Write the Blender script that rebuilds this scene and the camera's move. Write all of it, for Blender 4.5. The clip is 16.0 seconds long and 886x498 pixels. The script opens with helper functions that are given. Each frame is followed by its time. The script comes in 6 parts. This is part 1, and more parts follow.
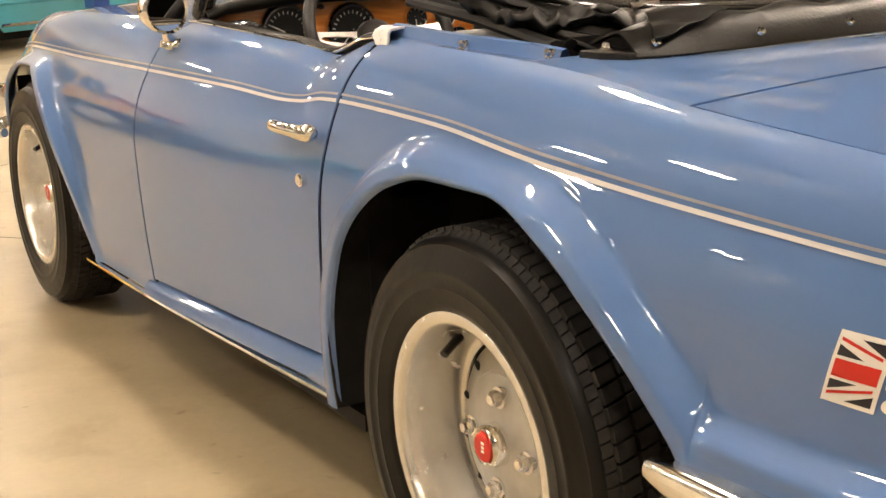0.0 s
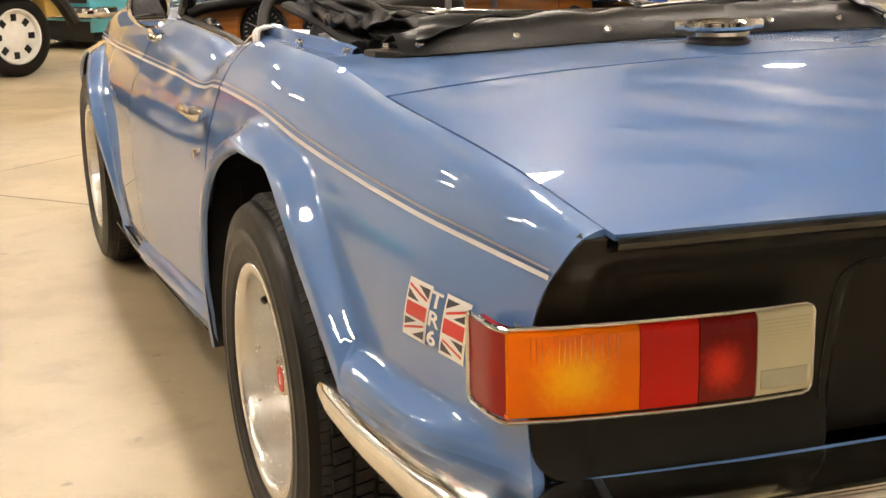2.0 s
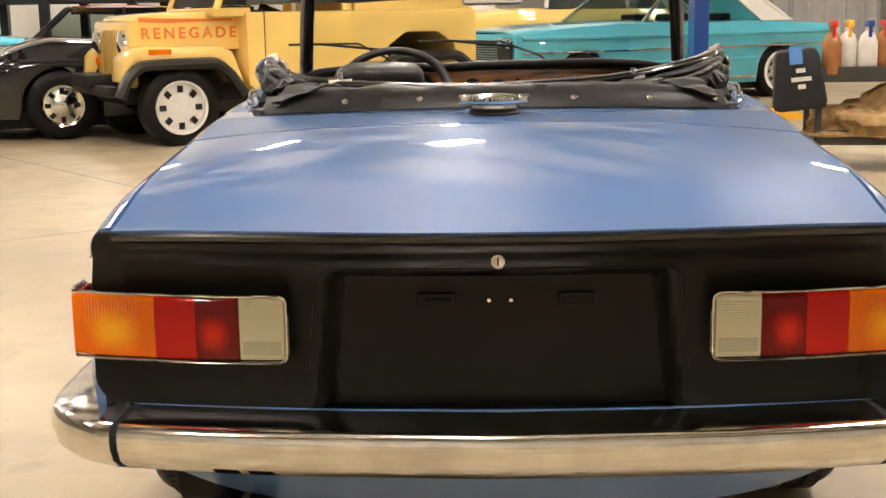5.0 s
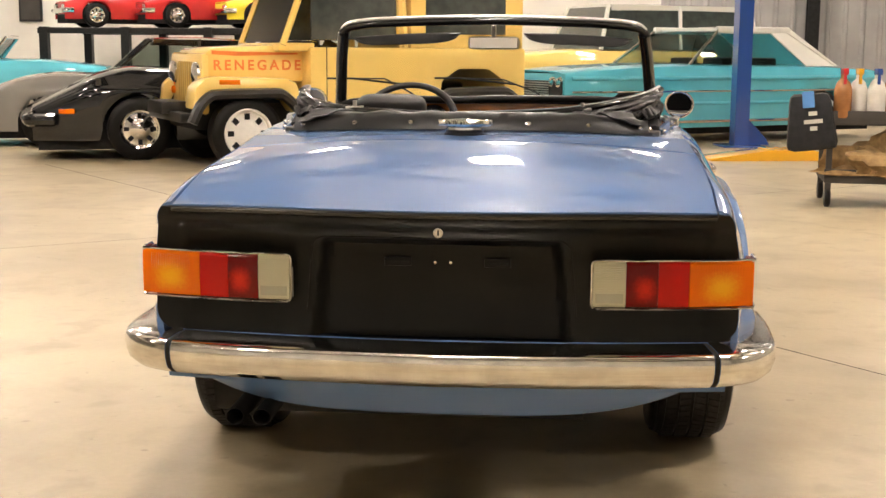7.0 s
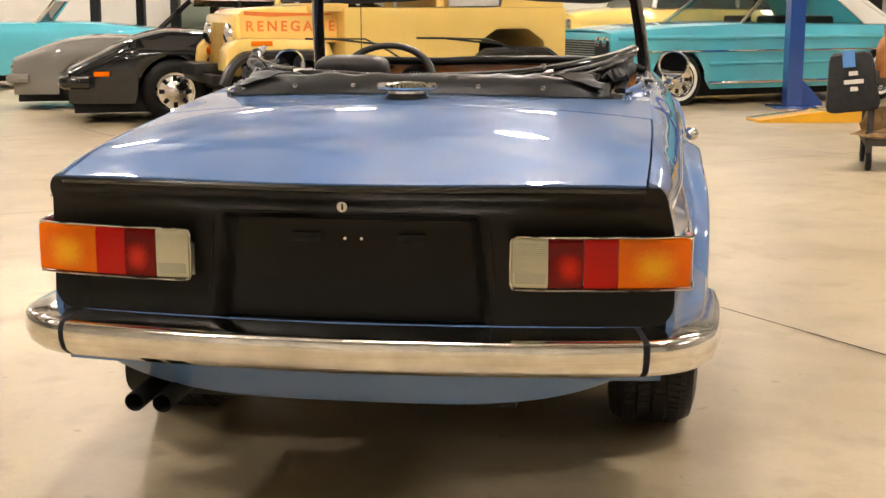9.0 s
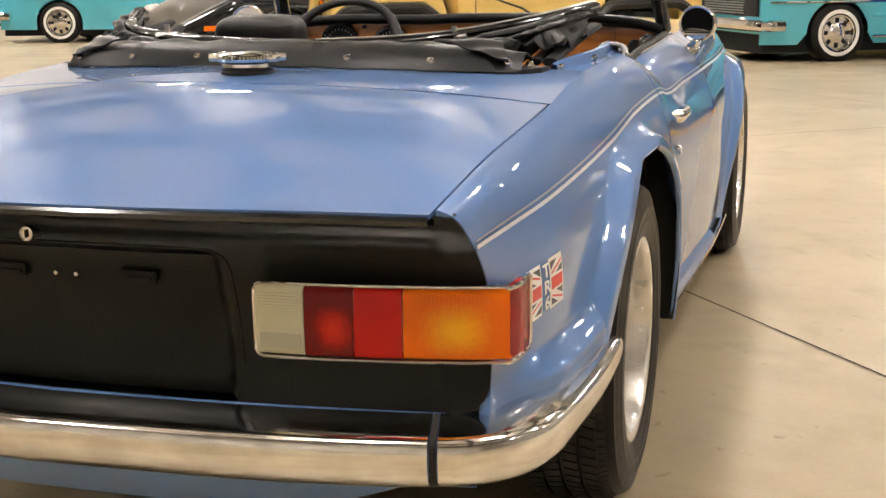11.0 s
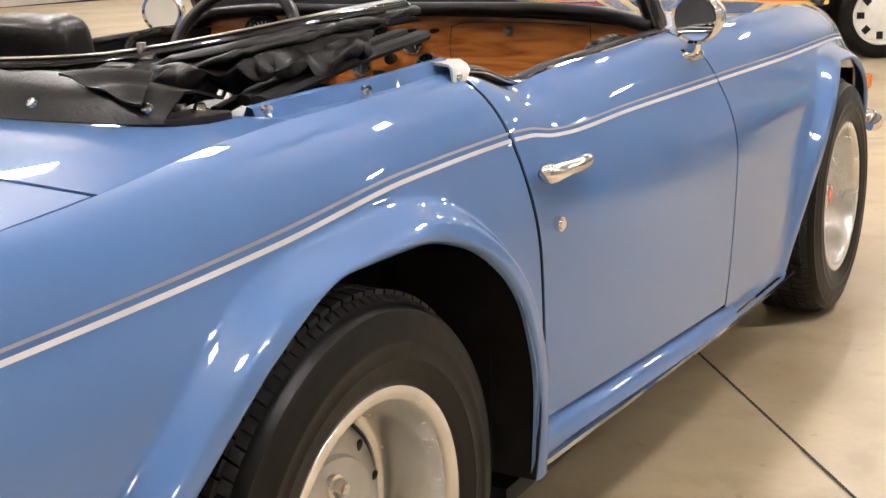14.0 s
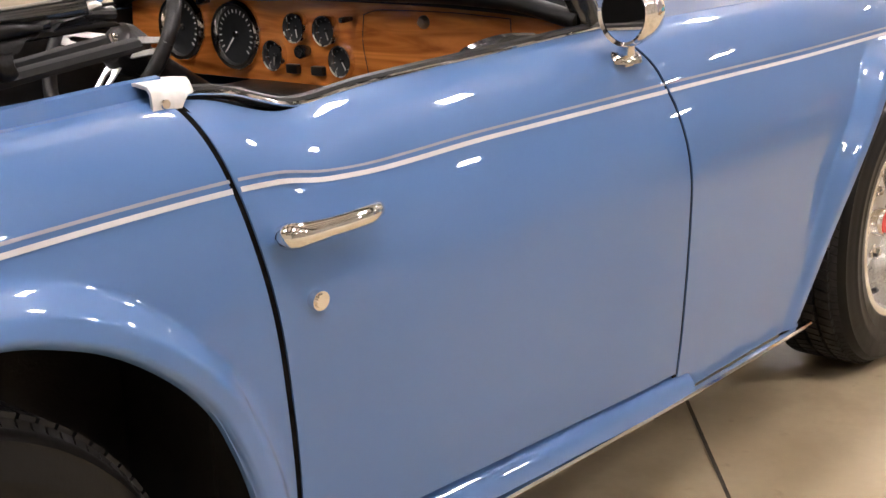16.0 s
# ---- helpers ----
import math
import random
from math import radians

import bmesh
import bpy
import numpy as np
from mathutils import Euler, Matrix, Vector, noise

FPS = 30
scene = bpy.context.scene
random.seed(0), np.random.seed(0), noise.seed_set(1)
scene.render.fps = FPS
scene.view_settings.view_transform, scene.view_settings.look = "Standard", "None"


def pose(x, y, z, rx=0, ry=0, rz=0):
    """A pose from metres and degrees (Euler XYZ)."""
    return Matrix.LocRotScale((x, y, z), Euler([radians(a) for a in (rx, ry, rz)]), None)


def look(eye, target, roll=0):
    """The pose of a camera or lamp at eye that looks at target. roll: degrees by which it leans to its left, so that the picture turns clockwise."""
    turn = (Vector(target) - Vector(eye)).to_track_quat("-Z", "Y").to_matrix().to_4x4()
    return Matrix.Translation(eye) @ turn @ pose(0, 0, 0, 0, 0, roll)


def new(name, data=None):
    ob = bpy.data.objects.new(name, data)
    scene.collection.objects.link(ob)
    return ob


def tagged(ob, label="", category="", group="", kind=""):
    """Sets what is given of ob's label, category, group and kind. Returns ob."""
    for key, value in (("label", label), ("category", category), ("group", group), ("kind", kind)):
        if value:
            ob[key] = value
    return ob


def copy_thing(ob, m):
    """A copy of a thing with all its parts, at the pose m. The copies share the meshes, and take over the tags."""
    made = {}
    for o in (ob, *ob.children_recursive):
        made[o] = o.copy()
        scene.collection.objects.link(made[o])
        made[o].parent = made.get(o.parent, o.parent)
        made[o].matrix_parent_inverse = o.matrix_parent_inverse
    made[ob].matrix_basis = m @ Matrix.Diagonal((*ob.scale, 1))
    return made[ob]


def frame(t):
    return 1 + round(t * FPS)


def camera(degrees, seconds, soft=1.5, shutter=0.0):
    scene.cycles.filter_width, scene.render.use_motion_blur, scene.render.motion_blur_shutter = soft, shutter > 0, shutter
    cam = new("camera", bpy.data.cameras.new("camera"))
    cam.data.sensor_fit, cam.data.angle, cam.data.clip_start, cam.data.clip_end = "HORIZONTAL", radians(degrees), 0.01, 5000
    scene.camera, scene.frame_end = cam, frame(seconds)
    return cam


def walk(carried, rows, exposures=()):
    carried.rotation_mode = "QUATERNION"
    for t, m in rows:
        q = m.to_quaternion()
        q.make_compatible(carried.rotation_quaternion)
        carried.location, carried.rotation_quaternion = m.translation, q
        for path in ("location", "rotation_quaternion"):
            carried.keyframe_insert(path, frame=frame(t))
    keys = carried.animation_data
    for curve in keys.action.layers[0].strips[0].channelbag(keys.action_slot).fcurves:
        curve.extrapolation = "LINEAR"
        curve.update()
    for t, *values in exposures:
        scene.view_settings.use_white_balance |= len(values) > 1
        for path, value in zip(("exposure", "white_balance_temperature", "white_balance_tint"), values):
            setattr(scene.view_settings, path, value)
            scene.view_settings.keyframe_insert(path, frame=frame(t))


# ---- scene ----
cam = camera(38.4, 16.0)

# exposure and white balance along the way
EXPOSURES = [(0, 0.02, 6950, 18), (2, 0.0, 6500, 17), (4.5, -0.02, 6200, 17), (8, 0.0, 6300, 18), (10.5, -0.02, 6000, 17), (12.5, 0.1, 5850, 17), (14, 0.10, 5750, 18), (16, 0.08, 5750, 22)]
PATH = [
    (0, (-1.583, -1.404, 1.016), (-0.585, 0.258, 0.526), -1.93),
    (0.5, (-1.544, -1.575, 1.022), (-0.594, 0.117, 0.537), -2.15),
    (1, (-1.469, -1.738, 1.022), (-0.578, -0.013, 0.540), -1.96),
    (1.5, (-1.330, -1.871, 1.024), (-0.524, -0.106, 0.540), -1.72),
    (2, (-1.149, -1.992, 1.029), (-0.455, -0.180, 0.545), -1.53),
    (2.5, (-0.955, -2.103, 1.028), (-0.391, -0.246, 0.545), -1.39),
    (3, (-0.769, -2.189, 1.036), (-0.316, -0.304, 0.544), -1.55),
    (3.5, (-0.540, -2.284, 1.037), (-0.232, -0.370, 0.545), -1.92),
    (4, (-0.322, -2.380, 1.042), (-0.174, -0.440, 0.577), -2.03),
    (4.5, (-0.143, -2.533, 1.043), (-0.138, -0.576, 0.631), -1.84),
    (7, (0.240, -3.510, 1.064), (0.063, -1.543, 0.752), 0.36),
    (7.5, (0.293, -3.552, 1.066), (0.085, -1.589, 0.747), 0.38),
    (8, (0.338, -3.523, 1.066), (0.117, -1.562, 0.740), 0.42),
    (10.5, (0.918, -2.615, 1.043), (0.436, -0.725, 0.599), -0.68),
    (11, (1.027, -2.404, 1.048), (0.462, -0.538, 0.603), -0.63),
    (11.5, (1.129, -2.192, 1.042), (0.488, -0.354, 0.586), -1.31),
    (12, (1.216, -1.971, 1.038), (0.511, -0.159, 0.570), -1.48),
    (12.5, (1.307, -1.776, 1.057), (0.544, 0.005, 0.563), -1.04),
    (13, (1.385, -1.576, 1.055), (0.563, 0.180, 0.564), -1.04),
    (13.5, (1.437, -1.384, 1.051), (0.536, 0.334, 0.564), -1.60),
    (14, (1.491, -1.188, 1.055), (0.515, 0.486, 0.561), -1.65),
    (14.5, (1.548, -1.001, 1.058), (0.490, 0.619, 0.552), -1.63),
    (15, (1.591, -0.816, 1.052), (0.468, 0.752, 0.521), -2.19),
    (15.5, (1.635, -0.629, 1.054), (0.452, 0.888, 0.505), -2.06),
    (16, (1.684, -0.445, 1.056), (0.450, 1.031, 0.508), -1.84),
]
walk(cam, [(t, look(eye, target, roll)) for t, eye, target, roll in PATH], EXPOSURES)

# ---- hall light ----
world = bpy.data.worlds.new("hall_world")
scene.world = world
world.use_nodes = True
world.node_tree.nodes["Background"].inputs[0].default_value = (1.0, 0.9, 0.75, 1)
world.node_tree.nodes["Background"].inputs[1].default_value = 0.02
LAMP_POWER = 198.0
LAMP_HEIGHT = 5.0


# ---- materials ----
def material(name, color, rough=0.5, metal=0.0, coat=0.0, spread=0.12, scale=8.0, fine=0.0, fine_scale=120.0,
             bump=0.0, bump_scale=60.0, dark=None, trans=0.0, emit=0.0, rough_spread=0.0, ior=1.45, spec=0.5):
    """A surface with two scales of variation in colour, roughness and relief."""
    m = bpy.data.materials.new(name)
    m.use_nodes = True
    t = m.node_tree
    n, l = t.nodes, t.links
    b = n["Principled BSDF"]
    b.inputs["Roughness"].default_value = rough
    b.inputs["Metallic"].default_value = metal
    b.inputs["Coat Weight"].default_value = coat
    b.inputs["Coat Roughness"].default_value = 0.045
    b.inputs["Coat IOR"].default_value = 1.62
    b.inputs["Transmission Weight"].default_value = trans
    b.inputs["IOR"].default_value = ior
    b.inputs["Specular IOR Level"].default_value = spec
    coord = n.new("ShaderNodeTexCoord").outputs["Object"]

    def wave(size, detail=5.0):
        w = n.new("ShaderNodeTexNoise")
        w.inputs["Scale"].default_value, w.inputs["Detail"].default_value = size, detail
        l.new(coord, w.inputs["Vector"])
        return w.outputs["Fac"]

    low = tuple(c * (1 - spread) for c in color) if dark is None else dark
    mix = n.new("ShaderNodeMix")
    mix.data_type = "RGBA"
    mix.inputs["A"].default_value, mix.inputs["B"].default_value = (*low, 1), (*(min(1, c * (1 + spread)) for c in color), 1)
    ramp = n.new("ShaderNodeMapRange")
    ramp.inputs["From Min"].default_value, ramp.inputs["From Max"].default_value = 0.35, 0.65
    big = wave(scale)
    l.new(big, ramp.inputs["Value"])
    l.new(ramp.outputs["Result"], mix.inputs["Factor"])
    out = mix.outputs["Result"]
    if fine:
        grain = n.new("ShaderNodeMix")
        grain.data_type, grain.blend_type = "RGBA", "MULTIPLY"
        grain.inputs["Factor"].default_value = fine
        l.new(out, grain.inputs["A"])
        l.new(wave(fine_scale, 8.0), grain.inputs["B"])
        out = grain.outputs["Result"]
    l.new(out, b.inputs["Base Color"])
    if rough_spread:
        r = n.new("ShaderNodeMapRange")
        r.inputs["To Min"].default_value, r.inputs["To Max"].default_value = max(0.02, rough - rough_spread), rough + rough_spread
        l.new(wave(scale * 3), r.inputs["Value"])
        l.new(r.outputs["Result"], b.inputs["Roughness"])
    if bump:
        k = n.new("ShaderNodeBump")
        k.inputs["Strength"].default_value, k.inputs["Distance"].default_value = bump, 0.002
        l.new(wave(bump_scale, 6.0), k.inputs["Height"])
        l.new(k.outputs["Normal"], b.inputs["Normal"])
    if emit:
        b.inputs["Emission Color"].default_value = (*color, 1)
        b.inputs["Emission Strength"].default_value = emit
    return m


BLUE = material("blue_paint", (0.088, 0.176, 0.378), rough=0.35, coat=1.0, spread=0.04, scale=1.5, bump=0.007, bump_scale=4, spec=0.12)
BLUE.node_tree.nodes["Principled BSDF"].inputs["Coat Roughness"].default_value = 0.018
SATIN_BLACK = material("satin_black_paint", (0.009, 0.0085, 0.007), ior=1.30, rough=0.38, spread=0.25, scale=6, rough_spread=0.06, bump=0.08, bump_scale=90)
GLOSS_BLACK = material("gloss_black", (0.012, 0.012, 0.012), rough=0.16, coat=0.5, spread=0.2)
SEAL = material("black_rubber_seal", (0.005, 0.005, 0.005), rough=0.9, spread=0.3, scale=30, spec=0.05)
DEEP_BLACK = material("underbody_black", (0.008, 0.008, 0.008), rough=0.8, spread=0.4, scale=20)
CHROME = material("chrome", (0.82, 0.80, 0.77), rough=0.06, metal=1.0, spread=0.04, scale=30, rough_spread=0.03)
CHROME_WORN = material("worn_chrome", (0.80, 0.78, 0.74), rough=0.12, metal=1.0, spread=0.12, scale=16, rough_spread=0.09, bump=0.07, bump_scale=30)
SILVER = material("silver_wheel_paint", (0.78, 0.76, 0.72), rough=0.25, metal=0.8, spread=0.07, scale=12, rough_spread=0.07, bump=0.06, bump_scale=24)
DISC_GREY = material("grey_disc_paint", (0.52, 0.51, 0.49), rough=0.36, metal=0.7, spread=0.10, scale=22, rough_spread=0.08)
RUBBER = material("tyre_rubber", (0.0055, 0.005, 0.0045), ior=1.32, rough=0.40, spread=0.35, scale=12, rough_spread=0.1, bump=0.15, bump_scale=150)
TREAD = material("tread_rubber", (0.015, 0.014, 0.013), rough=0.72, spread=0.4, scale=60)
TRIM_BLACK = material("black_trim", (0.014, 0.013, 0.012), rough=0.35, spread=0.3, scale=20)
VINYL = material("black_vinyl", (0.008, 0.0075, 0.007), rough=0.36, spread=0.35, scale=10, bump=0.3, bump_scale=200, rough_spread=0.10, ior=1.33)
LEATHER = material("black_leather", (0.011, 0.010, 0.010), rough=0.33, spread=0.3, scale=14, bump=0.5, bump_scale=110, rough_spread=0.08)
WHITE = material("white_decal", (0.80, 0.79, 0.75), rough=0.3, spread=0.04, scale=20)
GREY_LINE = material("grey_pinstripe", (0.26, 0.27, 0.31), rough=0.3, spread=0.1, scale=20)
RED_DECAL = material("red_decal", (0.62, 0.03, 0.02), rough=0.3, spread=0.08, scale=20)
BLACK_DECAL = material("black_decal", (0.02, 0.02, 0.03), rough=0.3, spread=0.1, scale=20)
STRIPE = material("pale_pinstripe", (0.56, 0.56, 0.56), rough=0.3, spread=0.05, scale=20)
ALLOY = material("pale_alloy", (0.80, 0.79, 0.77), rough=0.34, metal=0.6, spread=0.12, scale=40, bump=0.15, bump_scale=120)
MIRROR = material("mirror_glass", (0.9, 0.9, 0.9), rough=0.01, metal=1.0, spread=0.0)
CARPET = material("black_carpet", (0.012, 0.012, 0.012), rough=0.95, spread=0.4, scale=90, bump=0.8, bump_scale=300)
STEEL = material("brushed_steel", (0.55, 0.54, 0.52), rough=0.28, metal=1.0, spread=0.08, scale=60)
DIAL = material("dial_face", (0.02, 0.022, 0.024), rough=0.3, spread=0.2, scale=40)


def thin_glass(name, tint=(0.93, 0.95, 0.94)):
    """A pane without thickness: clear straight through, glossy at a slant."""
    m = bpy.data.materials.new(name)
    m.use_nodes = True
    n, l = m.node_tree.nodes, m.node_tree.links
    n.remove(n["Principled BSDF"])
    clear, gloss, mix, f = (n.new(k) for k in ("ShaderNodeBsdfTransparent", "ShaderNodeBsdfGlossy", "ShaderNodeMixShader", "ShaderNodeFresnel"))
    clear.inputs["Color"].default_value = (*tint, 1)
    gloss.inputs["Roughness"].default_value = 0.01
    f.inputs["IOR"].default_value = 1.35
    l.new(f.outputs[0], mix.inputs[0])
    l.new(clear.outputs[0], mix.inputs[1])
    l.new(gloss.outputs[0], mix.inputs[2])
    l.new(mix.outputs[0], n["Material Output"].inputs["Surface"])
    return m


GLASS = thin_glass("clear_glass")


def lens_plastic(name, tint, gloss=0.05, veiled=0.90, glow=None):
    """Coloured lamp plastic: dyed, milky, glossy at a slant; last argument (x, z, wide, high, tint): lamp glow painted
    as a paler spot.
    """
    m = thin_glass(name, tint)
    n, l = m.node_tree.nodes, m.node_tree.links
    n["Glossy BSDF"].inputs["Roughness"].default_value = gloss
    n["Fresnel"].inputs["IOR"].default_value = 1.38
    milk, veil, grain, coord, bump = (n.new(k) for k in ("ShaderNodeBsdfDiffuse", "ShaderNodeMixShader", "ShaderNodeTexNoise", "ShaderNodeTexCoord", "ShaderNodeBump"))
    milk.inputs["Color"].default_value = (*tint, 1)
    veil.inputs[0].default_value = veiled
    grain.inputs["Scale"].default_value = 160.0
    bump.inputs["Strength"].default_value, bump.inputs["Distance"].default_value = 0.15, 0.001
    l.new(coord.outputs["Object"], grain.inputs["Vector"])
    l.new(grain.outputs["Fac"], bump.inputs["Height"])
    l.new(bump.outputs["Normal"], milk.inputs["Normal"])
    l.new(n["Transparent BSDF"].outputs[0], veil.inputs[1])
    l.new(milk.outputs[0], veil.inputs[2])
    l.new(veil.outputs[0], n["Mix Shader"].inputs[1])
    # soft bright heart of the lens, light put into the diffuse colour
    if glow:
        ox, oz, wide, high, pale = glow
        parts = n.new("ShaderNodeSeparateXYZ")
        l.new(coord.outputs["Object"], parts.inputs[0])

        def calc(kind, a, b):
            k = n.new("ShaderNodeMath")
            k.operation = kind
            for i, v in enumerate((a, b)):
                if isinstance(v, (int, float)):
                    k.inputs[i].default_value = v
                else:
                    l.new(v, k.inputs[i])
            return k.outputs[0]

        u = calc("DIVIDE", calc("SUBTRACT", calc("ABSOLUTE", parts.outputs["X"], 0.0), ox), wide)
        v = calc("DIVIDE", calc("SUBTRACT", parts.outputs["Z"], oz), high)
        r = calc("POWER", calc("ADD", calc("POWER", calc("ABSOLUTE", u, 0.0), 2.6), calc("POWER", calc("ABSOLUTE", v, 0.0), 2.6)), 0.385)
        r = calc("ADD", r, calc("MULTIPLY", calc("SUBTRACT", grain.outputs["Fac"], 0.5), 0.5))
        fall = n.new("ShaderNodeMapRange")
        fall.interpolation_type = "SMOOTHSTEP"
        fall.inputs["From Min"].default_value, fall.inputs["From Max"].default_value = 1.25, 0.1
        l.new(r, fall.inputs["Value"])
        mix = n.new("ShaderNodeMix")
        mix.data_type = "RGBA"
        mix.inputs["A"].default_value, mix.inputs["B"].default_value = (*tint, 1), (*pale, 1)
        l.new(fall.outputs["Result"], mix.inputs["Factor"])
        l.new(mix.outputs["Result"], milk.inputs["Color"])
    return m


# amber and dark red carry a painted glow low in the lens
ORANGE_LENS = lens_plastic("amber_lens", (0.88, 0.170, 0.0005), glow=(0.566, 0.578, 0.040, 0.034, (1.0, 0.46, 0.006)))
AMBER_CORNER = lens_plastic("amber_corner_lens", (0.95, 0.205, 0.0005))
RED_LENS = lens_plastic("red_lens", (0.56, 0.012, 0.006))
DARK_RED_LENS = lens_plastic("dark_red_lens", (0.17, 0.004, 0.003), glow=(0.414, 0.577, 0.023, 0.028, (0.72, 0.022, 0.008)))
SIDE_LENS = lens_plastic("red_side_lens", (0.31, 0.010, 0.007))
CLEAR_LENS = lens_plastic("clear_lens", (0.74, 0.70, 0.48), 0.03, 0.75)
BULB_WINDOW = lens_plastic("bulb_window", (0.54, 0.51, 0.37), 0.03, 0.75)


def wood_material():
    m = material("walnut_veneer", (0.58, 0.205, 0.036), rough=0.26, coat=0.7, dark=(0.30, 0.088, 0.015), spread=0.2, scale=3)
    t = m.node_tree
    n, l = t.nodes, t.links
    w = n.new("ShaderNodeTexNoise")
    w.inputs["Scale"].default_value, w.inputs["Detail"].default_value, w.inputs["Distortion"].default_value = 5.0, 8.0, 1.6
    s = n.new("ShaderNodeMapping")
    s.inputs["Scale"].default_value = (0.7, 1.0, 5.0)
    l.new(n["Texture Coordinate"].outputs["Object"], s.inputs["Vector"])
    l.new(s.outputs["Vector"], w.inputs["Vector"])
    l.new(w.outputs["Fac"], n["Map Range"].inputs["Value"])
    return m


WOOD = wood_material()


# ---- small mesh tools ----
def curve(*pts):
    """A smooth line through (v, value) pairs that never overshoots."""
    v, f = np.array(pts, float).T
    h, d = np.diff(v), np.diff(f) / np.diff(v)
    m = np.zeros(len(v))
    m[0], m[-1] = d[0], d[-1]
    for i in range(1, len(v) - 1):
        if d[i - 1] * d[i] > 0:
            a, b = 2 * h[i] + h[i - 1], h[i] + 2 * h[i - 1]
            m[i] = (a + b) / (a / d[i - 1] + b / d[i])

    def at(q):
        q = np.clip(np.asarray(q, float), v[0], v[-1])
        i = np.clip(np.searchsorted(v, q) - 1, 0, len(h) - 1)
        s = (q - v[i]) / h[i]
        return ((1 + 2 * s) * (1 - s) ** 2 * f[i] + s * (1 - s) ** 2 * h[i] * m[i]
                + s * s * (3 - 2 * s) * f[i + 1] + s * s * (s - 1) * h[i] * m[i + 1])
    return at


def ease(t):
    t = np.clip(t, 0, 1)
    return t * t * (3 - 2 * t)


def part(name, bm, mat, parent=None, label="", smooth=True):
    """Links a bmesh as one mesh object under a thing or a part."""
    me = bpy.data.meshes.new(name)
    bm.normal_update()
    bm.to_mesh(me)
    bm.free()
    for m in mat if isinstance(mat, (list, tuple)) else [mat]:
        me.materials.append(m)
    if smooth:
        me.polygons.foreach_set("use_smooth", [True] * len(me.polygons))
        me.set_sharp_from_angle(angle=radians(38))
    ob = new(name, me)
    ob.parent = parent
    if label:
        ob["label"] = label
    return ob


def thing(name, label, category, group="", kind="", at=None):
    ob = new(name)
    if at is not None:
        ob.matrix_basis = at
    return tagged(ob, label, category, group, kind)


def sheet(P, inside, rim=0.012, bm=None):
    """A panel through the points P[i, j], its edges turned inwards by rim, facing away from the point inside."""
    P = np.asarray(P, float)
    gi, gj = np.gradient(P, axis=0), np.gradient(P, axis=1)
    N = np.cross(gi, gj)
    N /= np.linalg.norm(N, axis=-1, keepdims=True) + 1e-9
    flip = (N * (P - np.asarray(inside))).sum() < 0
    if flip:
        N = -N
    if rim:
        Q = np.pad(P, ((1, 1), (1, 1), (0, 0)), mode="edge")
        M = np.pad(N, ((1, 1), (1, 1), (0, 0)), mode="edge")
        edge = np.ones(Q.shape[:2], bool)
        edge[1:-1, 1:-1] = False
        Q[edge] -= rim * M[edge]
        P = Q
    bm = bm or bmesh.new()
    vs = [[bm.verts.new(p) for p in row] for row in P]
    for i in range(len(vs) - 1):
        for j in range(len(vs[0]) - 1):
            f = [vs[i][j], vs[i + 1][j], vs[i + 1][j + 1], vs[i][j + 1]]
            bm.faces.new(f[::-1] if flip else f)
    return bm


def box(bm, x0, x1, y0, y1, z0, z1, bevel=0.0, m=None):
    vs = [bm.verts.new((x, y, z)) for x in (x0, x1) for y in (y0, y1) for z in (z0, z1)]
    fs = [bm.faces.new([vs[i] for i in f]) for f in ((0, 1, 3, 2), (4, 6, 7, 5), (0, 4, 5, 1), (2, 3, 7, 6), (0, 2, 6, 4), (1, 5, 7, 3))]
    if bevel:
        es = list({e for f in fs for e in f.edges})
        made = bmesh.ops.bevel(bm, geom=es, offset=bevel, segments=2, affect="EDGES", profile=0.6)
        vs = list({v for f in made["faces"] for v in f.verts} | {v for v in vs if v.is_valid})
    if m is not None:
        for v in vs:
            v.co = m @ v.co
    return vs


def lathe(bm, profile, steps=48, axis="x", center=(0, 0, 0), closed=False):
    """Turns (radius, along) pairs round an axis through center."""
    rings = []
    for k in range(steps):
        a = 2 * math.pi * k / steps
        c, s = math.cos(a), math.sin(a)
        ring = []
        for r, h in profile:
            p = {"x": (h, r * c, r * s), "y": (r * c, h, r * s), "z": (r * c, r * s, h)}[axis]
            ring.append(bm.verts.new(Vector(p) + Vector(center)))
        rings.append(ring)
    for k in range(steps):
        a, b = rings[k], rings[(k + 1) % steps]
        for j in range(len(profile) - 1):
            bm.faces.new((a[j], a[j + 1], b[j + 1], b[j]) if axis != "y" else (a[j], b[j], b[j + 1], a[j + 1]))
    if closed:
        bm.faces.new([r[-1] for r in rings])
        bm.faces.new([r[0] for r in rings][::-1])
    bmesh.ops.remove_doubles(bm, verts=[v for r in rings for v in r], dist=1e-5)
    return bm


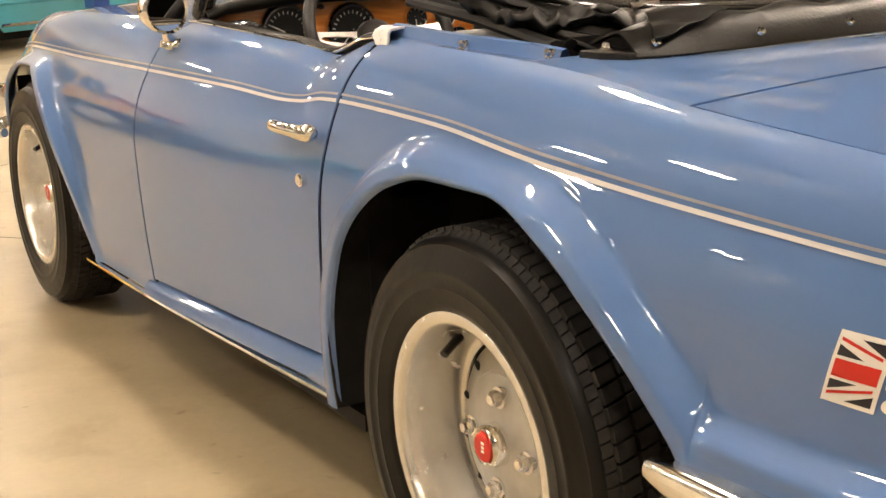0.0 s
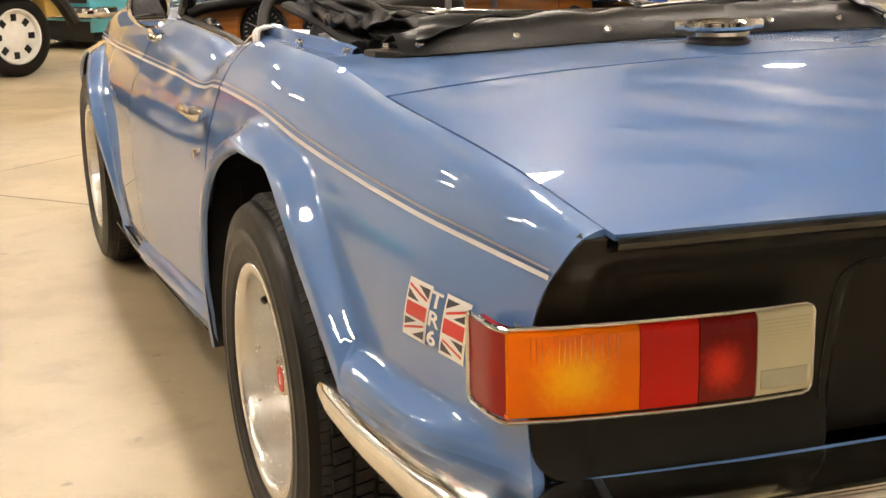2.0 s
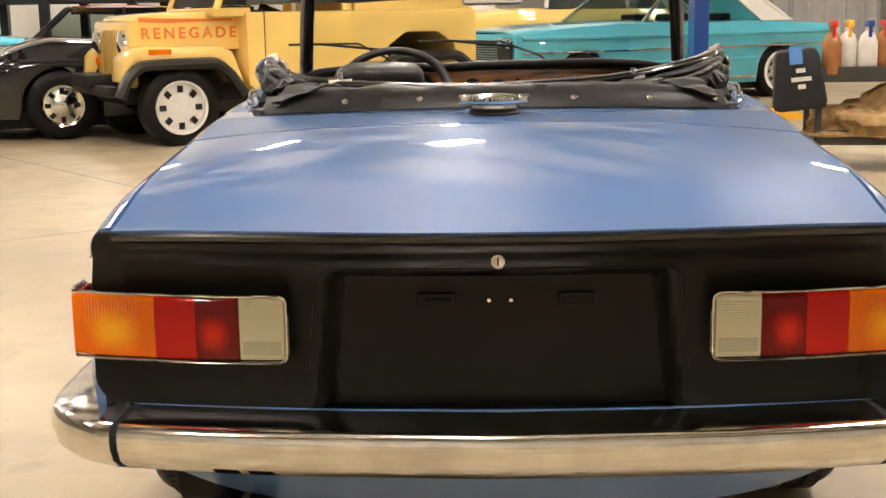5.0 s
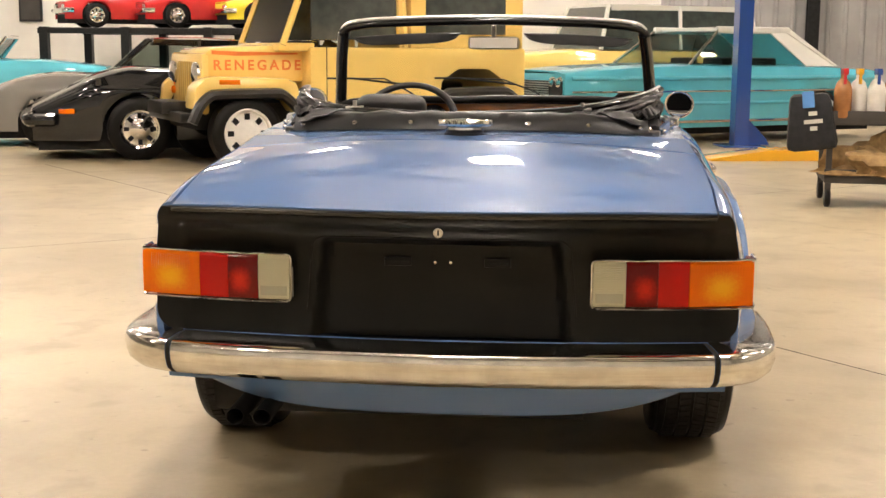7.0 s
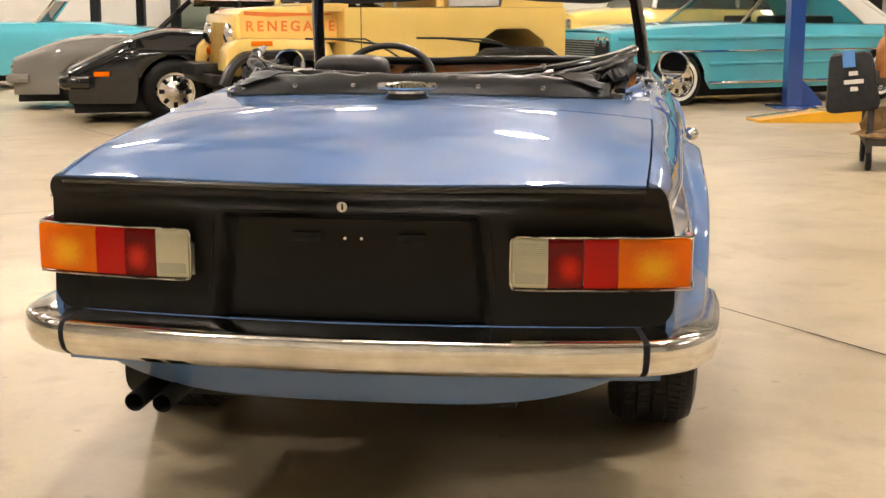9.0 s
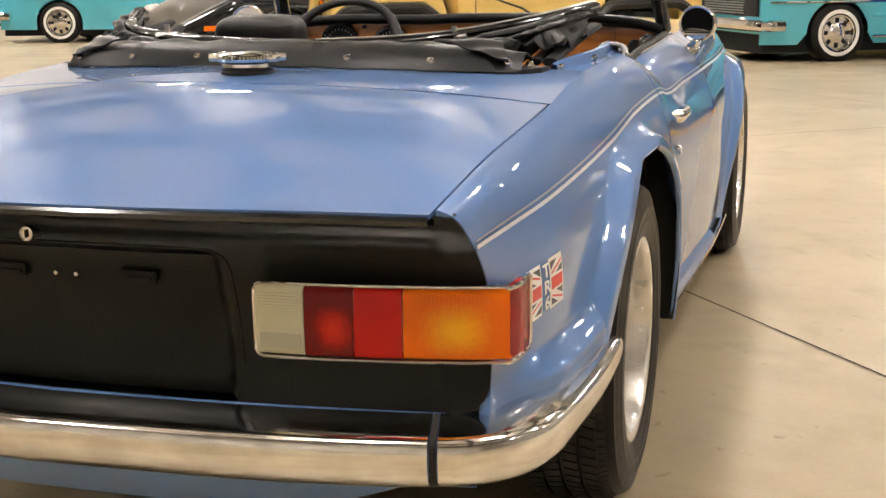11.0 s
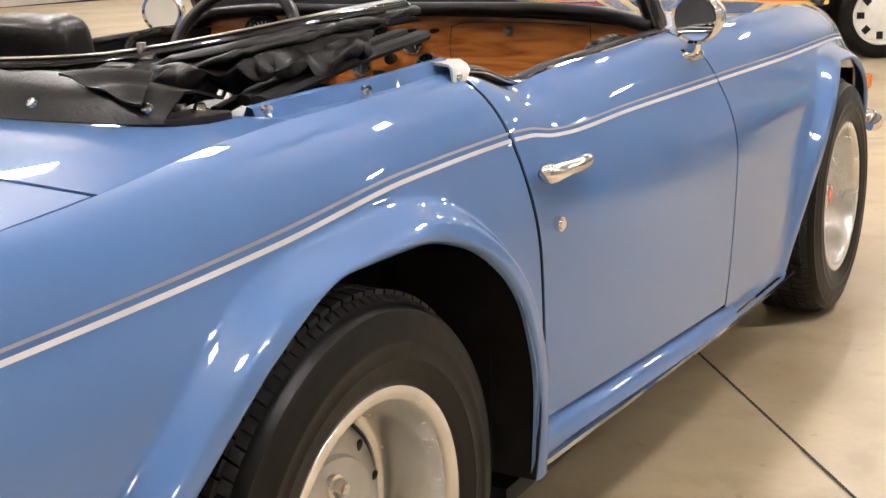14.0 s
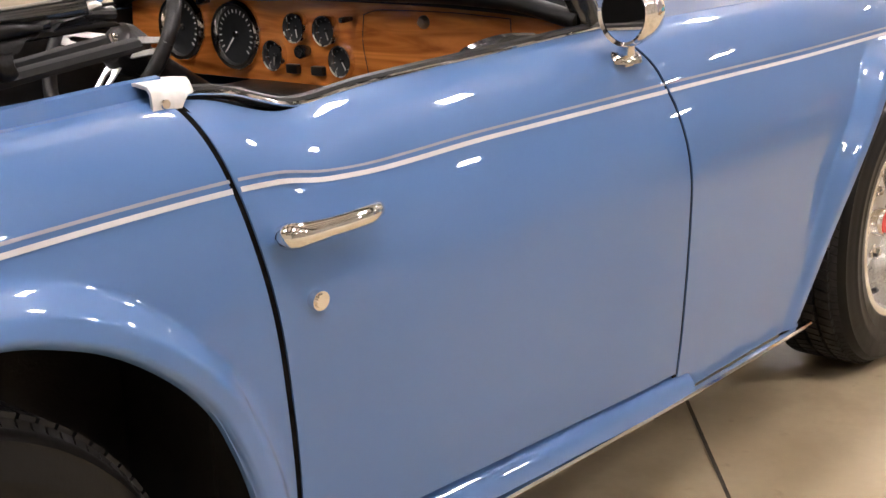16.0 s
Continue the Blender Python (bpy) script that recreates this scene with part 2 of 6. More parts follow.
def tube(bm, pts, radius, sides=8, flat=1.0, caps=True, up=(0, 0, 1)):
    """A pipe along pts; radius a number or one per point; flat squeezes it along up."""
    pts = [Vector(p) for p in pts]
    radii = [float(r) for r in radius] if isinstance(radius, (list, tuple, np.ndarray)) else [float(radius)] * len(pts)
    if len(radii) != len(pts):
        radii = list(np.interp(np.linspace(0, 1, len(pts)), np.linspace(0, 1, len(radii)), radii))
        radii = [float(r) for r in radii]
    rings = []
    for i, p in enumerate(pts):
        d = (pts[min(i + 1, len(pts) - 1)] - pts[max(i - 1, 0)]).normalized()
        a = d.cross(Vector(up))
        a = a.normalized() if a.length > 1e-4 else d.orthogonal().normalized()
        b = a.cross(d)
        rings.append([bm.verts.new(p + radii[i] * (math.cos(w) * a + flat * math.sin(w) * b))
                      for w in (2 * math.pi * k / sides for k in range(sides))])
    for r, s in zip(rings, rings[1:]):
        for k in range(sides):
            bm.faces.new((r[k], r[(k + 1) % sides], s[(k + 1) % sides], s[k]))
    if caps:
        bm.faces.new(rings[0][::-1])
        bm.faces.new(rings[-1])
    return bm


def smooth_path(pts, n):
    """n points on a smooth line through pts."""
    p = np.array(pts, float)
    s = np.r_[0, np.cumsum(np.linalg.norm(np.diff(p, axis=0), axis=1))]
    q = np.linspace(0, s[-1], n)
    return np.stack([curve(*zip(s, p[:, k]))(q) for k in range(3)], -1)


def prism(bm, outline, axis, a, b, bevel=0.0):
    """A flat outline of (u, v) pushed from a to b along x, y or z."""
    put = {"x": lambda u, v, w: (w, u, v), "y": lambda u, v, w: (u, w, v), "z": lambda u, v, w: (u, v, w)}[axis]
    lo, hi = [[bm.verts.new(put(u, v, w)) for u, v in outline] for w in (a, b)]
    k = len(outline)
    fs = [bm.faces.new(lo), bm.faces.new(hi[::-1])]
    fs += [bm.faces.new((lo[i], hi[i], hi[(i + 1) % k], lo[(i + 1) % k])) for i in range(k)]
    bmesh.ops.recalc_face_normals(bm, faces=fs)
    if bevel:
        bmesh.ops.bevel(bm, geom=list({e for f in fs for e in f.edges}), offset=bevel, segments=2, affect="EDGES", profile=0.6)
    return bm


def ball(bm, center, r, squash=(1, 1, 1), seg=12):
    bmesh.ops.create_uvsphere(bm, u_segments=seg, v_segments=max(6, seg * 2 // 3), radius=r,
                              matrix=Matrix.Translation(center) @ Matrix.Diagonal((*squash, 1)))
    return bm


# ---- hall ----
def floor_height(x, y):
    """The slab falls gently towards the far wall."""
    return -0.0095 * max(0.0, y - 2.5)


def concrete_material():
    m = material("sealed_concrete", (0.48, 0.395, 0.255), rough=0.36, spread=0.08, scale=0.55, dark=(0.36, 0.29, 0.178), fine=0.16, fine_scale=45,
                 bump=0.12, bump_scale=14, rough_spread=0.06)
    t = m.node_tree
    n, l = t.nodes, t.links
    b = n["Principled BSDF"]
    # cloudy stains, tyre dust and small dark specks
    for size, detail, lo, hi, most, tone in ((1.9, 6, 0.44, 0.74, 0.58, (0.245, 0.185, 0.105)), (0.8, 4, 0.46, 0.66, 0.35, (0.56, 0.48, 0.34)), (5.5, 5, 0.50, 0.72, 0.45, (0.27, 0.205, 0.115)), (17.0, 3, 0.66, 0.78, 0.50, (0.12, 0.09, 0.055))):
        src = b.inputs["Base Color"].links[0].from_socket
        st = n.new("ShaderNodeTexNoise")
        st.inputs["Scale"].default_value, st.inputs["Detail"].default_value, st.inputs["Distortion"].default_value = size, detail, 0.25
        l.new(n["Texture Coordinate"].outputs["Object"], st.inputs["Vector"])
        r = n.new("ShaderNodeMapRange")
        r.interpolation_type = "SMOOTHSTEP"
        r.inputs["From Min"].default_value, r.inputs["From Max"].default_value = lo, hi
        r.inputs["To Max"].default_value = most
        l.new(st.outputs["Fac"], r.inputs["Value"])
        mx = n.new("ShaderNodeMix")
        mx.data_type = "RGBA"
        mx.inputs["B"].default_value = (*tone, 1)
        l.new(r.outputs["Result"], mx.inputs["Factor"])
        l.new(src, mx.inputs["A"])
        l.new(mx.outputs["Result"], b.inputs["Base Color"])
    return m


CONCRETE = concrete_material()
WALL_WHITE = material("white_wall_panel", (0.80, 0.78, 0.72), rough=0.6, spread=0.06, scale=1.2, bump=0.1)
# grey for the unseen side walls, so the car's flanks reflect darker
WALL_DARKENED = material("dim_wall_panel", (0.42, 0.40, 0.36), rough=0.6, spread=0.25, scale=0.6, bump=0.1)
WALL_GREY = material("grey_metal_siding", (0.36, 0.35, 0.34), rough=0.45, spread=0.10, scale=2.0)
CEIL = material("ceiling_liner", (0.84, 0.82, 0.78), rough=0.8, spread=0.08, scale=1.5)
BEAM = material("steel_beam_paint", (0.05, 0.045, 0.04), rough=0.6, spread=0.15, scale=4)
JOINT = material("joint_filler", (0.045, 0.035, 0.022), rough=0.9, spread=0.3, scale=30)
LIGHT = material("tube_diffuser", (1.0, 0.90, 0.73), rough=0.5, spread=0.0, emit=LAMP_POWER)
X0, X1, Y0, Y1, TOP = -16.0, 11.0, -9.0, 19.6, 6.2


# the hall's lamps, beams and floor cuts run askew to the parked car
GRID_O = Vector((2.5, 5.8))
GRID_A = Vector((-0.6, 0.8))
GRID_B = Vector((0.8, 0.6))


def build_floor():
    ys = np.r_[np.linspace(Y0, 2.5, 8), np.linspace(3, Y1, 30)]
    xs = np.linspace(X0, X1, 40)
    P = np.array([[(x, y, floor_height(x, y)) for y in ys] for x in xs])
    ob = part("floor", sheet(P, (0, 0, -50), 0), CONCRETE, None, "sealed tan concrete garage floor with faint stains")
    tagged(ob, category="floor", kind="structure")

    def seam(p, q, wide=0.004):
        p, q = Vector(p), Vector(q)
        side = Vector((-(q - p).y, (q - p).x)).normalized() * wide
        bm = bmesh.new()
        pts = [p.lerp(q, k / 20) for k in range(21)]
        rows = [[bm.verts.new((*(c + s * side), floor_height(*(c + s * side)) + 0.0025)) for s in (-1, 1)] for c in pts]
        for a, b in zip(rows, rows[1:]):
            bm.faces.new((a[0], b[0], b[1], a[1]))
        bmesh.ops.recalc_face_normals(bm, faces=bm.faces)
        for f in bm.faces:
            if f.normal.z < 0:
                f.normal_flip()
        s = part("floor_joint", bm, JOINT, ob)
        s["label"] = "dark saw-cut control joint"

    # the cuts run askew to the parked car
    a = Vector((0.623, -0.782)).normalized()
    b = Vector((0.782, 0.623)).normalized()
    o = Vector((1.0, 1.124))
    seam(o - a * 9, o + a * 2.2)
    seam(o + a * 2.2, o + a * 7)
    for k, w in ((-1, 0.003), (1, 0.003), (2, 0.003)):
        seam(o + b * 4.4 * k - a * 9, o + b * 4.4 * k + a * 8, w)
    for k in (-2, -1, 1):
        seam(o + a * (4.3 * k + 0.6) - b * 9, o + a * (4.3 * k + 0.6) + b * 9, 0.003)


def build_shell():
    def wall(name, x0, x1, y0, y1, mat, label):
        bm = bmesh.new()
        box(bm, x0, x1, y0, y1, -0.1, TOP)
        return tagged(part(name, bm, mat, None, label, smooth=False), category="wall", kind="structure")

    wall("wall_north", X0 - 0.2, 2.0, Y1, Y1 + 0.2, WALL_WHITE, "plain white panelled garage wall")
    # the unseen south wall stays white to brighten the tail
    wall("wall_south", X0 - 0.2, X1 + 0.2, Y0 - 0.2, Y0, WALL_WHITE, "plain white panelled garage wall")
    # unseen west and east walls, darkened to cut reflections and bounce
    wall("wall_west", X0 - 0.2, X0, Y0, Y1, WALL_DARKENED, "unseen garage wall, greyed to darken reflections and bounce light")
    wall("wall_east", X1, X1 + 0.2, Y0, Y1, WALL_DARKENED, "unseen garage wall, greyed to darken reflections and bounce light")
    # ribbed metal siding
    bm = bmesh.new()
    xs, y, k = [], [], 0
    x = 2.0
    while x < X1:
        for dx, dy in ((0, 0), (0.14, 0), (0.17, -0.03), (0.21, -0.03), (0.24, 0)):
            xs.append(x + dx)
            y.append(Y1 + dy)
        x += 0.30
    lo = [bm.verts.new((a, b, 0)) for a, b in zip(xs, y)]
    hi = [bm.verts.new((a, b, TOP)) for a, b in zip(xs, y)]
    for i in range(len(xs) - 1):
        bm.faces.new((lo[i], lo[i + 1], hi[i + 1], hi[i]))
    box(bm, 2.0, X1 + 0.2, Y1 + 0.01, Y1 + 0.2, -0.1, TOP)
    tagged(part("wall_siding", bm, WALL_GREY, None, "grey ribbed metal siding wall", smooth=False), category="wall", kind="structure")
    bm = bmesh.new()
    box(bm, X0, X1, Y0, Y1, TOP, TOP + 0.1)
    tagged(part("ceiling", bm, CEIL, None, "pale ceiling liner", smooth=False), category="ceiling", kind="structure")
    bm = bmesh.new()

    def beam(o, d, wide, deep):
        """A beam through o along d, cut off at the walls."""
        t0, t1 = -99.0, 99.0
        for p, q, lo, hi in ((o.x, d.x, X0 + 0.3, X1 - 0.3), (o.y, d.y, Y0 + 0.3, Y1 - 0.3)):
            a, b = sorted(((lo - p) / q, (hi - p) / q))
            t0, t1 = max(t0, a), min(t1, b)
        if t1 - t0 > 0.5:
            m = Matrix.Translation((o.x, o.y, 0)) @ Matrix.Rotation(math.atan2(d.y, d.x), 4, "Z")
            box(bm, t0, t1, -wide / 2, wide / 2, TOP - deep, TOP - 0.003, m=m)

    for k in range(-9, 10):
        beam(GRID_O + GRID_B * (1.75 * k + 0.875), GRID_A, 0.34, 0.26)
    for k in range(-6, 7):
        beam(GRID_O + GRID_A * (4.8 * k + 2.4), GRID_B, 0.55, 0.55)
    tagged(part("trim_beams", bm, BEAM, None, "dark steel roof beams", smooth=False), category="beam", kind="structure")


def build_lights():
    bm = bmesh.new()
    box(bm, -0.32, 0.32, -0.24, 0.24, 0.0, 0.07, 0.01)
    root = thing("ceiling_light", "rectangular ceiling light with a bright warm diffuser", "ceiling light", "ceiling lights of the hall",
                 at=pose(-6.5, -6.5, LAMP_HEIGHT))
    part("housing", bm, WALL_WHITE, root)
    bm = bmesh.new()
    box(bm, -0.27, 0.27, -0.19, 0.19, -0.012, -0.003)
    part("diffuser", bm, LIGHT, root, "glowing diffuser", smooth=False)
    # added upward emitter, no known part of the fixture; it fills the ceiling
    bm = bmesh.new()
    box(bm, -0.25, 0.25, -0.03, 0.03, 0.0712, 0.076)
    part("uplight_slot", bm, LIGHT, root, "narrow glowing strip added on the housing to brighten the ceiling", smooth=False)
    for x in (-0.22, 0.22):
        bm = bmesh.new()
        tube(bm, [(x, 0, 0.07), (x, 0, TOP - LAMP_HEIGHT)], 0.006, 6)
        part("hanger", bm, BEAM, root)
    turn = math.degrees(math.atan2(GRID_B.y, GRID_B.x))
    spots = [GRID_O + GRID_A * 4.8 * i + GRID_B * 3.5 * j for i in range(-6, 7) for j in range(-7, 7) if (i, j) not in ((1, 1), (0, 1), (-2, -1), (1, -1))]
    spots = [p for p in spots if X0 + 1 < p.x < X1 - 1 and -4.5 < p.y < Y1 - 0.8 and (p.y > 8 or abs(p.x) < 8.5) and (p - GRID_O).length > 0.1]
    root.matrix_basis = pose(GRID_O.x, GRID_O.y, LAMP_HEIGHT, 0, 0, turn)
    for p in spots:
        copy_thing(root, pose(p.x, p.y, LAMP_HEIGHT, 0, 0, turn))


build_floor()
build_shell()
build_lights()


# ---- blue roadster: the main form ----
# half sections along the car: L the edge of the deck, S the pinstripe crease, W the widest side
LX = curve((-0.86, 0.551), (-0.60, 0.561), (-0.28, 0.567), (0.0, 0.565), (0.21, 0.578), (0.41, 0.578), (0.57, 0.585), (0.90, 0.592), (1.20, 0.592),
           (1.60, 0.590), (2.20, 0.580), (2.63, 0.548), (2.85, 0.510), (2.97, 0.44))
LZ = curve((-0.86, 0.745), (-0.60, 0.782), (-0.28, 0.810), (-0.06, 0.832), (0.05, 0.838), (0.21, 0.844), (0.40, 0.848), (0.46, 0.842), (0.57, 0.812),
           (0.67, 0.821), (0.90, 0.829), (1.20, 0.836), (1.60, 0.835), (2.20, 0.826), (2.63, 0.798), (2.85, 0.745), (2.97, 0.64))
SX = curve((-0.86, 0.589), (-0.66, 0.607), (-0.53, 0.620), (-0.10, 0.641), (0.15, 0.651), (0.41, 0.660), (0.77, 0.668), (1.25, 0.676), (1.80, 0.674),
           (2.35, 0.655), (2.70, 0.610), (2.97, 0.50))
SZ = curve((-0.86, 0.700), (-0.66, 0.705), (-0.42, 0.714), (-0.10, 0.730), (0.15, 0.752), (0.40, 0.758), (0.46, 0.756), (0.53, 0.746), (0.62, 0.742),
           (0.80, 0.745), (1.10, 0.744), (1.80, 0.737), (2.35, 0.731), (2.70, 0.705), (2.97, 0.60))
WX = curve((-0.86, 0.604), (-0.66, 0.630), (-0.53, 0.647), (-0.20, 0.668), (0.10, 0.680), (0.45, 0.698), (0.90, 0.716), (1.25, 0.724), (1.80, 0.722),
           (2.35, 0.705), (2.70, 0.660), (2.97, 0.55))
CZ = curve((-0.90, 0.745), (-0.85, 0.755), (-0.70, 0.784), (-0.55, 0.811), (-0.35, 0.841), (-0.20, 0.851), (0.05, 0.857), (1.20, 0.872), (1.6, 0.868), (2.2, 0.850), (2.7, 0.80), (2.97, 0.70))
ARCH_REAR = [(-0.400, 0.440), (-0.300, 0.546), (-0.180, 0.635), (-0.020, 0.688), (0.100, 0.687), (0.190, 0.665), (0.275, 0.605), (0.325, 0.530),
             (0.358, 0.400), (0.364, 0.262)]
ARCH_FRONT = [(1.795, 0.235), (1.832, 0.285), (1.873, 0.365), (1.918, 0.450), (1.985, 0.540), (2.10, 0.640), (2.24, 0.688), (2.36, 0.684), (2.47, 0.640), (2.56, 0.560),
              (2.615, 0.450), (2.635, 0.330)]
GAP_REAR = curve((0.25, 0.444), (0.40, 0.440), (0.55, 0.430), (0.68, 0.418), (0.76, 0.410), (0.85, 0.398))
GAP_FRONT = curve((0.22, 1.218), (0.29, 1.223), (0.43, 1.228), (0.62, 1.236), (0.72, 1.240), (0.77, 1.230), (0.84, 1.180))
TAIL_END = curve((0.32, -0.765), (0.46, -0.796), (0.55, -0.786), (0.64, -0.791), (0.69, -0.808), (0.72, -0.832), (0.745, -0.846))
INSIDE = (0, 0.6, 0.45)


def shoulder(y, t):
    """From L (t = 0) to S (t = 1)."""
    lx, lz, sx, sz = LX(y), LZ(y), SX(y), SZ(y)
    k = ease((-0.45 - y) / 0.3)
    cx, cz = lx + (0.66 + 0.24 * k) * (sx - lx), lz - (0.24 - 0.16 * k) * (lz - sz)
    return (1 - t) ** 2 * lx + 2 * t * (1 - t) * cx + t * t * sx, (1 - t) ** 2 * lz + 2 * t * (1 - t) * cz + t * t * sz


def flank(y, z):
    """How far out the side stands below the crease."""
    sx, sz, wx = SX(y), SZ(y), WX(y)
    u = np.clip((sz - z) / (sz - 0.58), 0, 1)
    return sx + (wx - sx) * (1 - (1 - u) ** 2.2) - 0.014 * np.clip((0.58 - z) / 0.3, 0, 2) ** 2


def arch_line(pts, n=160):
    p = smooth_path([(0, a, b) for a, b in pts], n)
    return p[:, 1:]


ARCH_R, ARCH_F = arch_line(ARCH_REAR), arch_line(ARCH_FRONT)


def swell(y, z):
    """The rolled flares round the wheel openings and the fold above the rear bumper."""
    out = 0 * y
    for line, wide in ((ARCH_R, 0.088), (ARCH_F, 0.088)):
        d = np.sqrt(((np.stack([y, z], -1)[..., None, :] - line) ** 2).sum(-1)).min(-1)
        lip = 0.032 * (1 - ease((d - 0.026) / 0.034)) + 0.008 * (1 - np.clip(d / wide, 0, 1)) ** 2
        lip = lip * np.where(y > 1.5, 0.30 + 0.70 * ease((z - 0.25) / 0.30), 1.0)
        out = np.maximum(out, lip - 0.012 * (1 - np.clip(d / 0.012, 0, 1)) ** 2)
    fold = 0.034 * ease((0.512 - z) / 0.034) * ease((-0.33 - y) / 0.06) * (1 - ease((-0.60 - y) / 0.22))
    out = out * ease((SZ(y) - 0.004 - z) / 0.045)
    return np.maximum(out, fold)


def side_panel(ys, top_t, bottom, bend, rows=(14, 60)):
    """Both bands of a side panel: ys along the car, bottom(y) its lower edge, bend(y, z) the slant of its ends."""
    P = []
    for y in ys:
        col = []
        for t in np.linspace(top_t, 1, rows[0])[:-1]:
            x, z = shoulder(y, t)
            col.append((x, y, z))
        zb, sz = float(bottom(y)), float(SZ(y))
        for k in np.linspace(0, 1, rows[1]):
            z = sz + (zb - sz) * k
            col.append((0.0, y, z))
        P.append(col)
    P = np.array(P)
    low = P[:, rows[0] - 1:]
    yy, zz = low[..., 1], low[..., 2]
    low[..., 0] = flank(yy, zz) + swell(yy, zz)
    P[..., 1] += bend(P[..., 1], P[..., 2])
    return P


def mirrored(P, side):
    return P * np.array([side, 1, 1])


car = thing("sports_car", "blue roadster with black tail panel and its top folded down", "car")


def build_wings():
    # rear wing, from the tail to the door gap
    def bottom(y):
        if y < -0.40:
            return 0.385
        if y <= 0.364:
            return np.interp(y, ARCH_R[:, 0], ARCH_R[:, 1])
        return 0.258

    ys = np.r_[np.linspace(-0.835, -0.41, 36), ARCH_R[::2, 0], np.linspace(0.368, 0.422, 8)]

    def bend(y, z):
        return ease((-0.55 - y) / 0.285) * (TAIL_END(z) + 0.835) + np.clip((y - 0.33) / 0.092, 0, 1) * (GAP_REAR(z) - 0.004 - 0.422)

    P = side_panel(ys, 0.0, bottom, bend)
    for side in (1, -1):
        part("rear_wing", sheet(mirrored(P, side), INSIDE, 0.014), BLUE, car)

    # door
    ys = np.linspace(0.43, 1.25, 80)

    def door_bend(y, z):
        a, b = GAP_REAR(z) + 0.004, GAP_FRONT(z) - 0.0042
        return a + (b - a) * (y - 0.43) / 0.82 - y

    def door_bottom(y):
        return 0.324 - 0.050 * (y - 0.43)

    P = side_panel(ys, 0.0, door_bottom, door_bend)
    for side in (1, -1):
        d = part("door", sheet(mirrored(P, side), INSIDE, 0.014), BLUE, car, "blue door with a chrome pull handle")
        build_door_fittings(d, side)

    # front wing
    def front_bottom(y):
        if y < 1.795:
            return 0.262 - 0.026 * (y - 0.35)
        if y <= 2.635:
            return np.interp(y, ARCH_F[:, 0], ARCH_F[:, 1])
        return 0.36

    ys = np.r_[np.linspace(1.262, 1.79, 34), ARCH_F[::2, 0], np.linspace(2.645, 2.95, 20)]

    def front_bend(y, z):
        return np.clip((1.45 - y) / 0.188, 0, 1) * (GAP_FRONT(z) + 0.0042 - 1.262)

    P = side_panel(ys, 0.0, front_bottom, front_bend)
    for side in (1, -1):
        part("front_wing", sheet(mirrored(P, side), INSIDE, 0.014), BLUE, car)

    # sills, each with a bright strip
    ys = np.linspace(0.392, 1.835, 60)
    for side in (1, -1):
        P = []
        for y in np.linspace(0.392, 1.262, 50):
            zt = 0.318 - 0.050 * (y - 0.43) + (0.02 if y > 1.27 or y < 0.42 else 0)
            zb = 0.262 - 0.026 * (y - 0.35)
            x0 = float(flank(y, 0.30)) + 0.002
            P.append([(side * x, y, z) for x, z in ((x0 - 0.020, zt), (x0 - 0.002, zt - 0.006), (x0 + 0.010, zt - 0.022), (x0 + 0.012, zt - 0.040),
                                                    (x0 + 0.004, zb + 0.004), (x0 - 0.008, zb), (x0 - 0.06, zb - 0.004))])
        part("sill", sheet(np.array(P), (0, 1, 0.4), 0.01), BLUE, car)
        bm = bmesh.new()
        tube(bm, [(side * (float(flank(y, 0.30)) + 0.008), y, 0.260 - 0.026 * (y - 0.35)) for y in ys], 0.0080, 8, flat=0.75)
        part("sill_strip", bm, CHROME, car, "bright metal sill strip")


def build_gaps():
    """Black rubber set back in the shut lines of the doors."""
    for side in (1, -1):
        for gap, z0 in ((GAP_REAR, 0.270), (GAP_FRONT, 0.275)):
            pts = [(float(gap(z)), float(flank(float(gap(z)), z)), z) for z in np.linspace(z0, 0.742, 40)]
            for t in np.linspace(1, 0, 10):
                y = float(gap(0.78))
                x, z = shoulder(y, t)
                pts.append((float(gap(z)), float(x), float(z)))
            P = np.array([[(side * (x - 0.0022), y + o, z) for o in (-0.0075, 0.0075)] for y, x, z in pts])
            part("shut_line", sheet(P, (0, 0.8, 0.4), 0.004), SEAL, car)


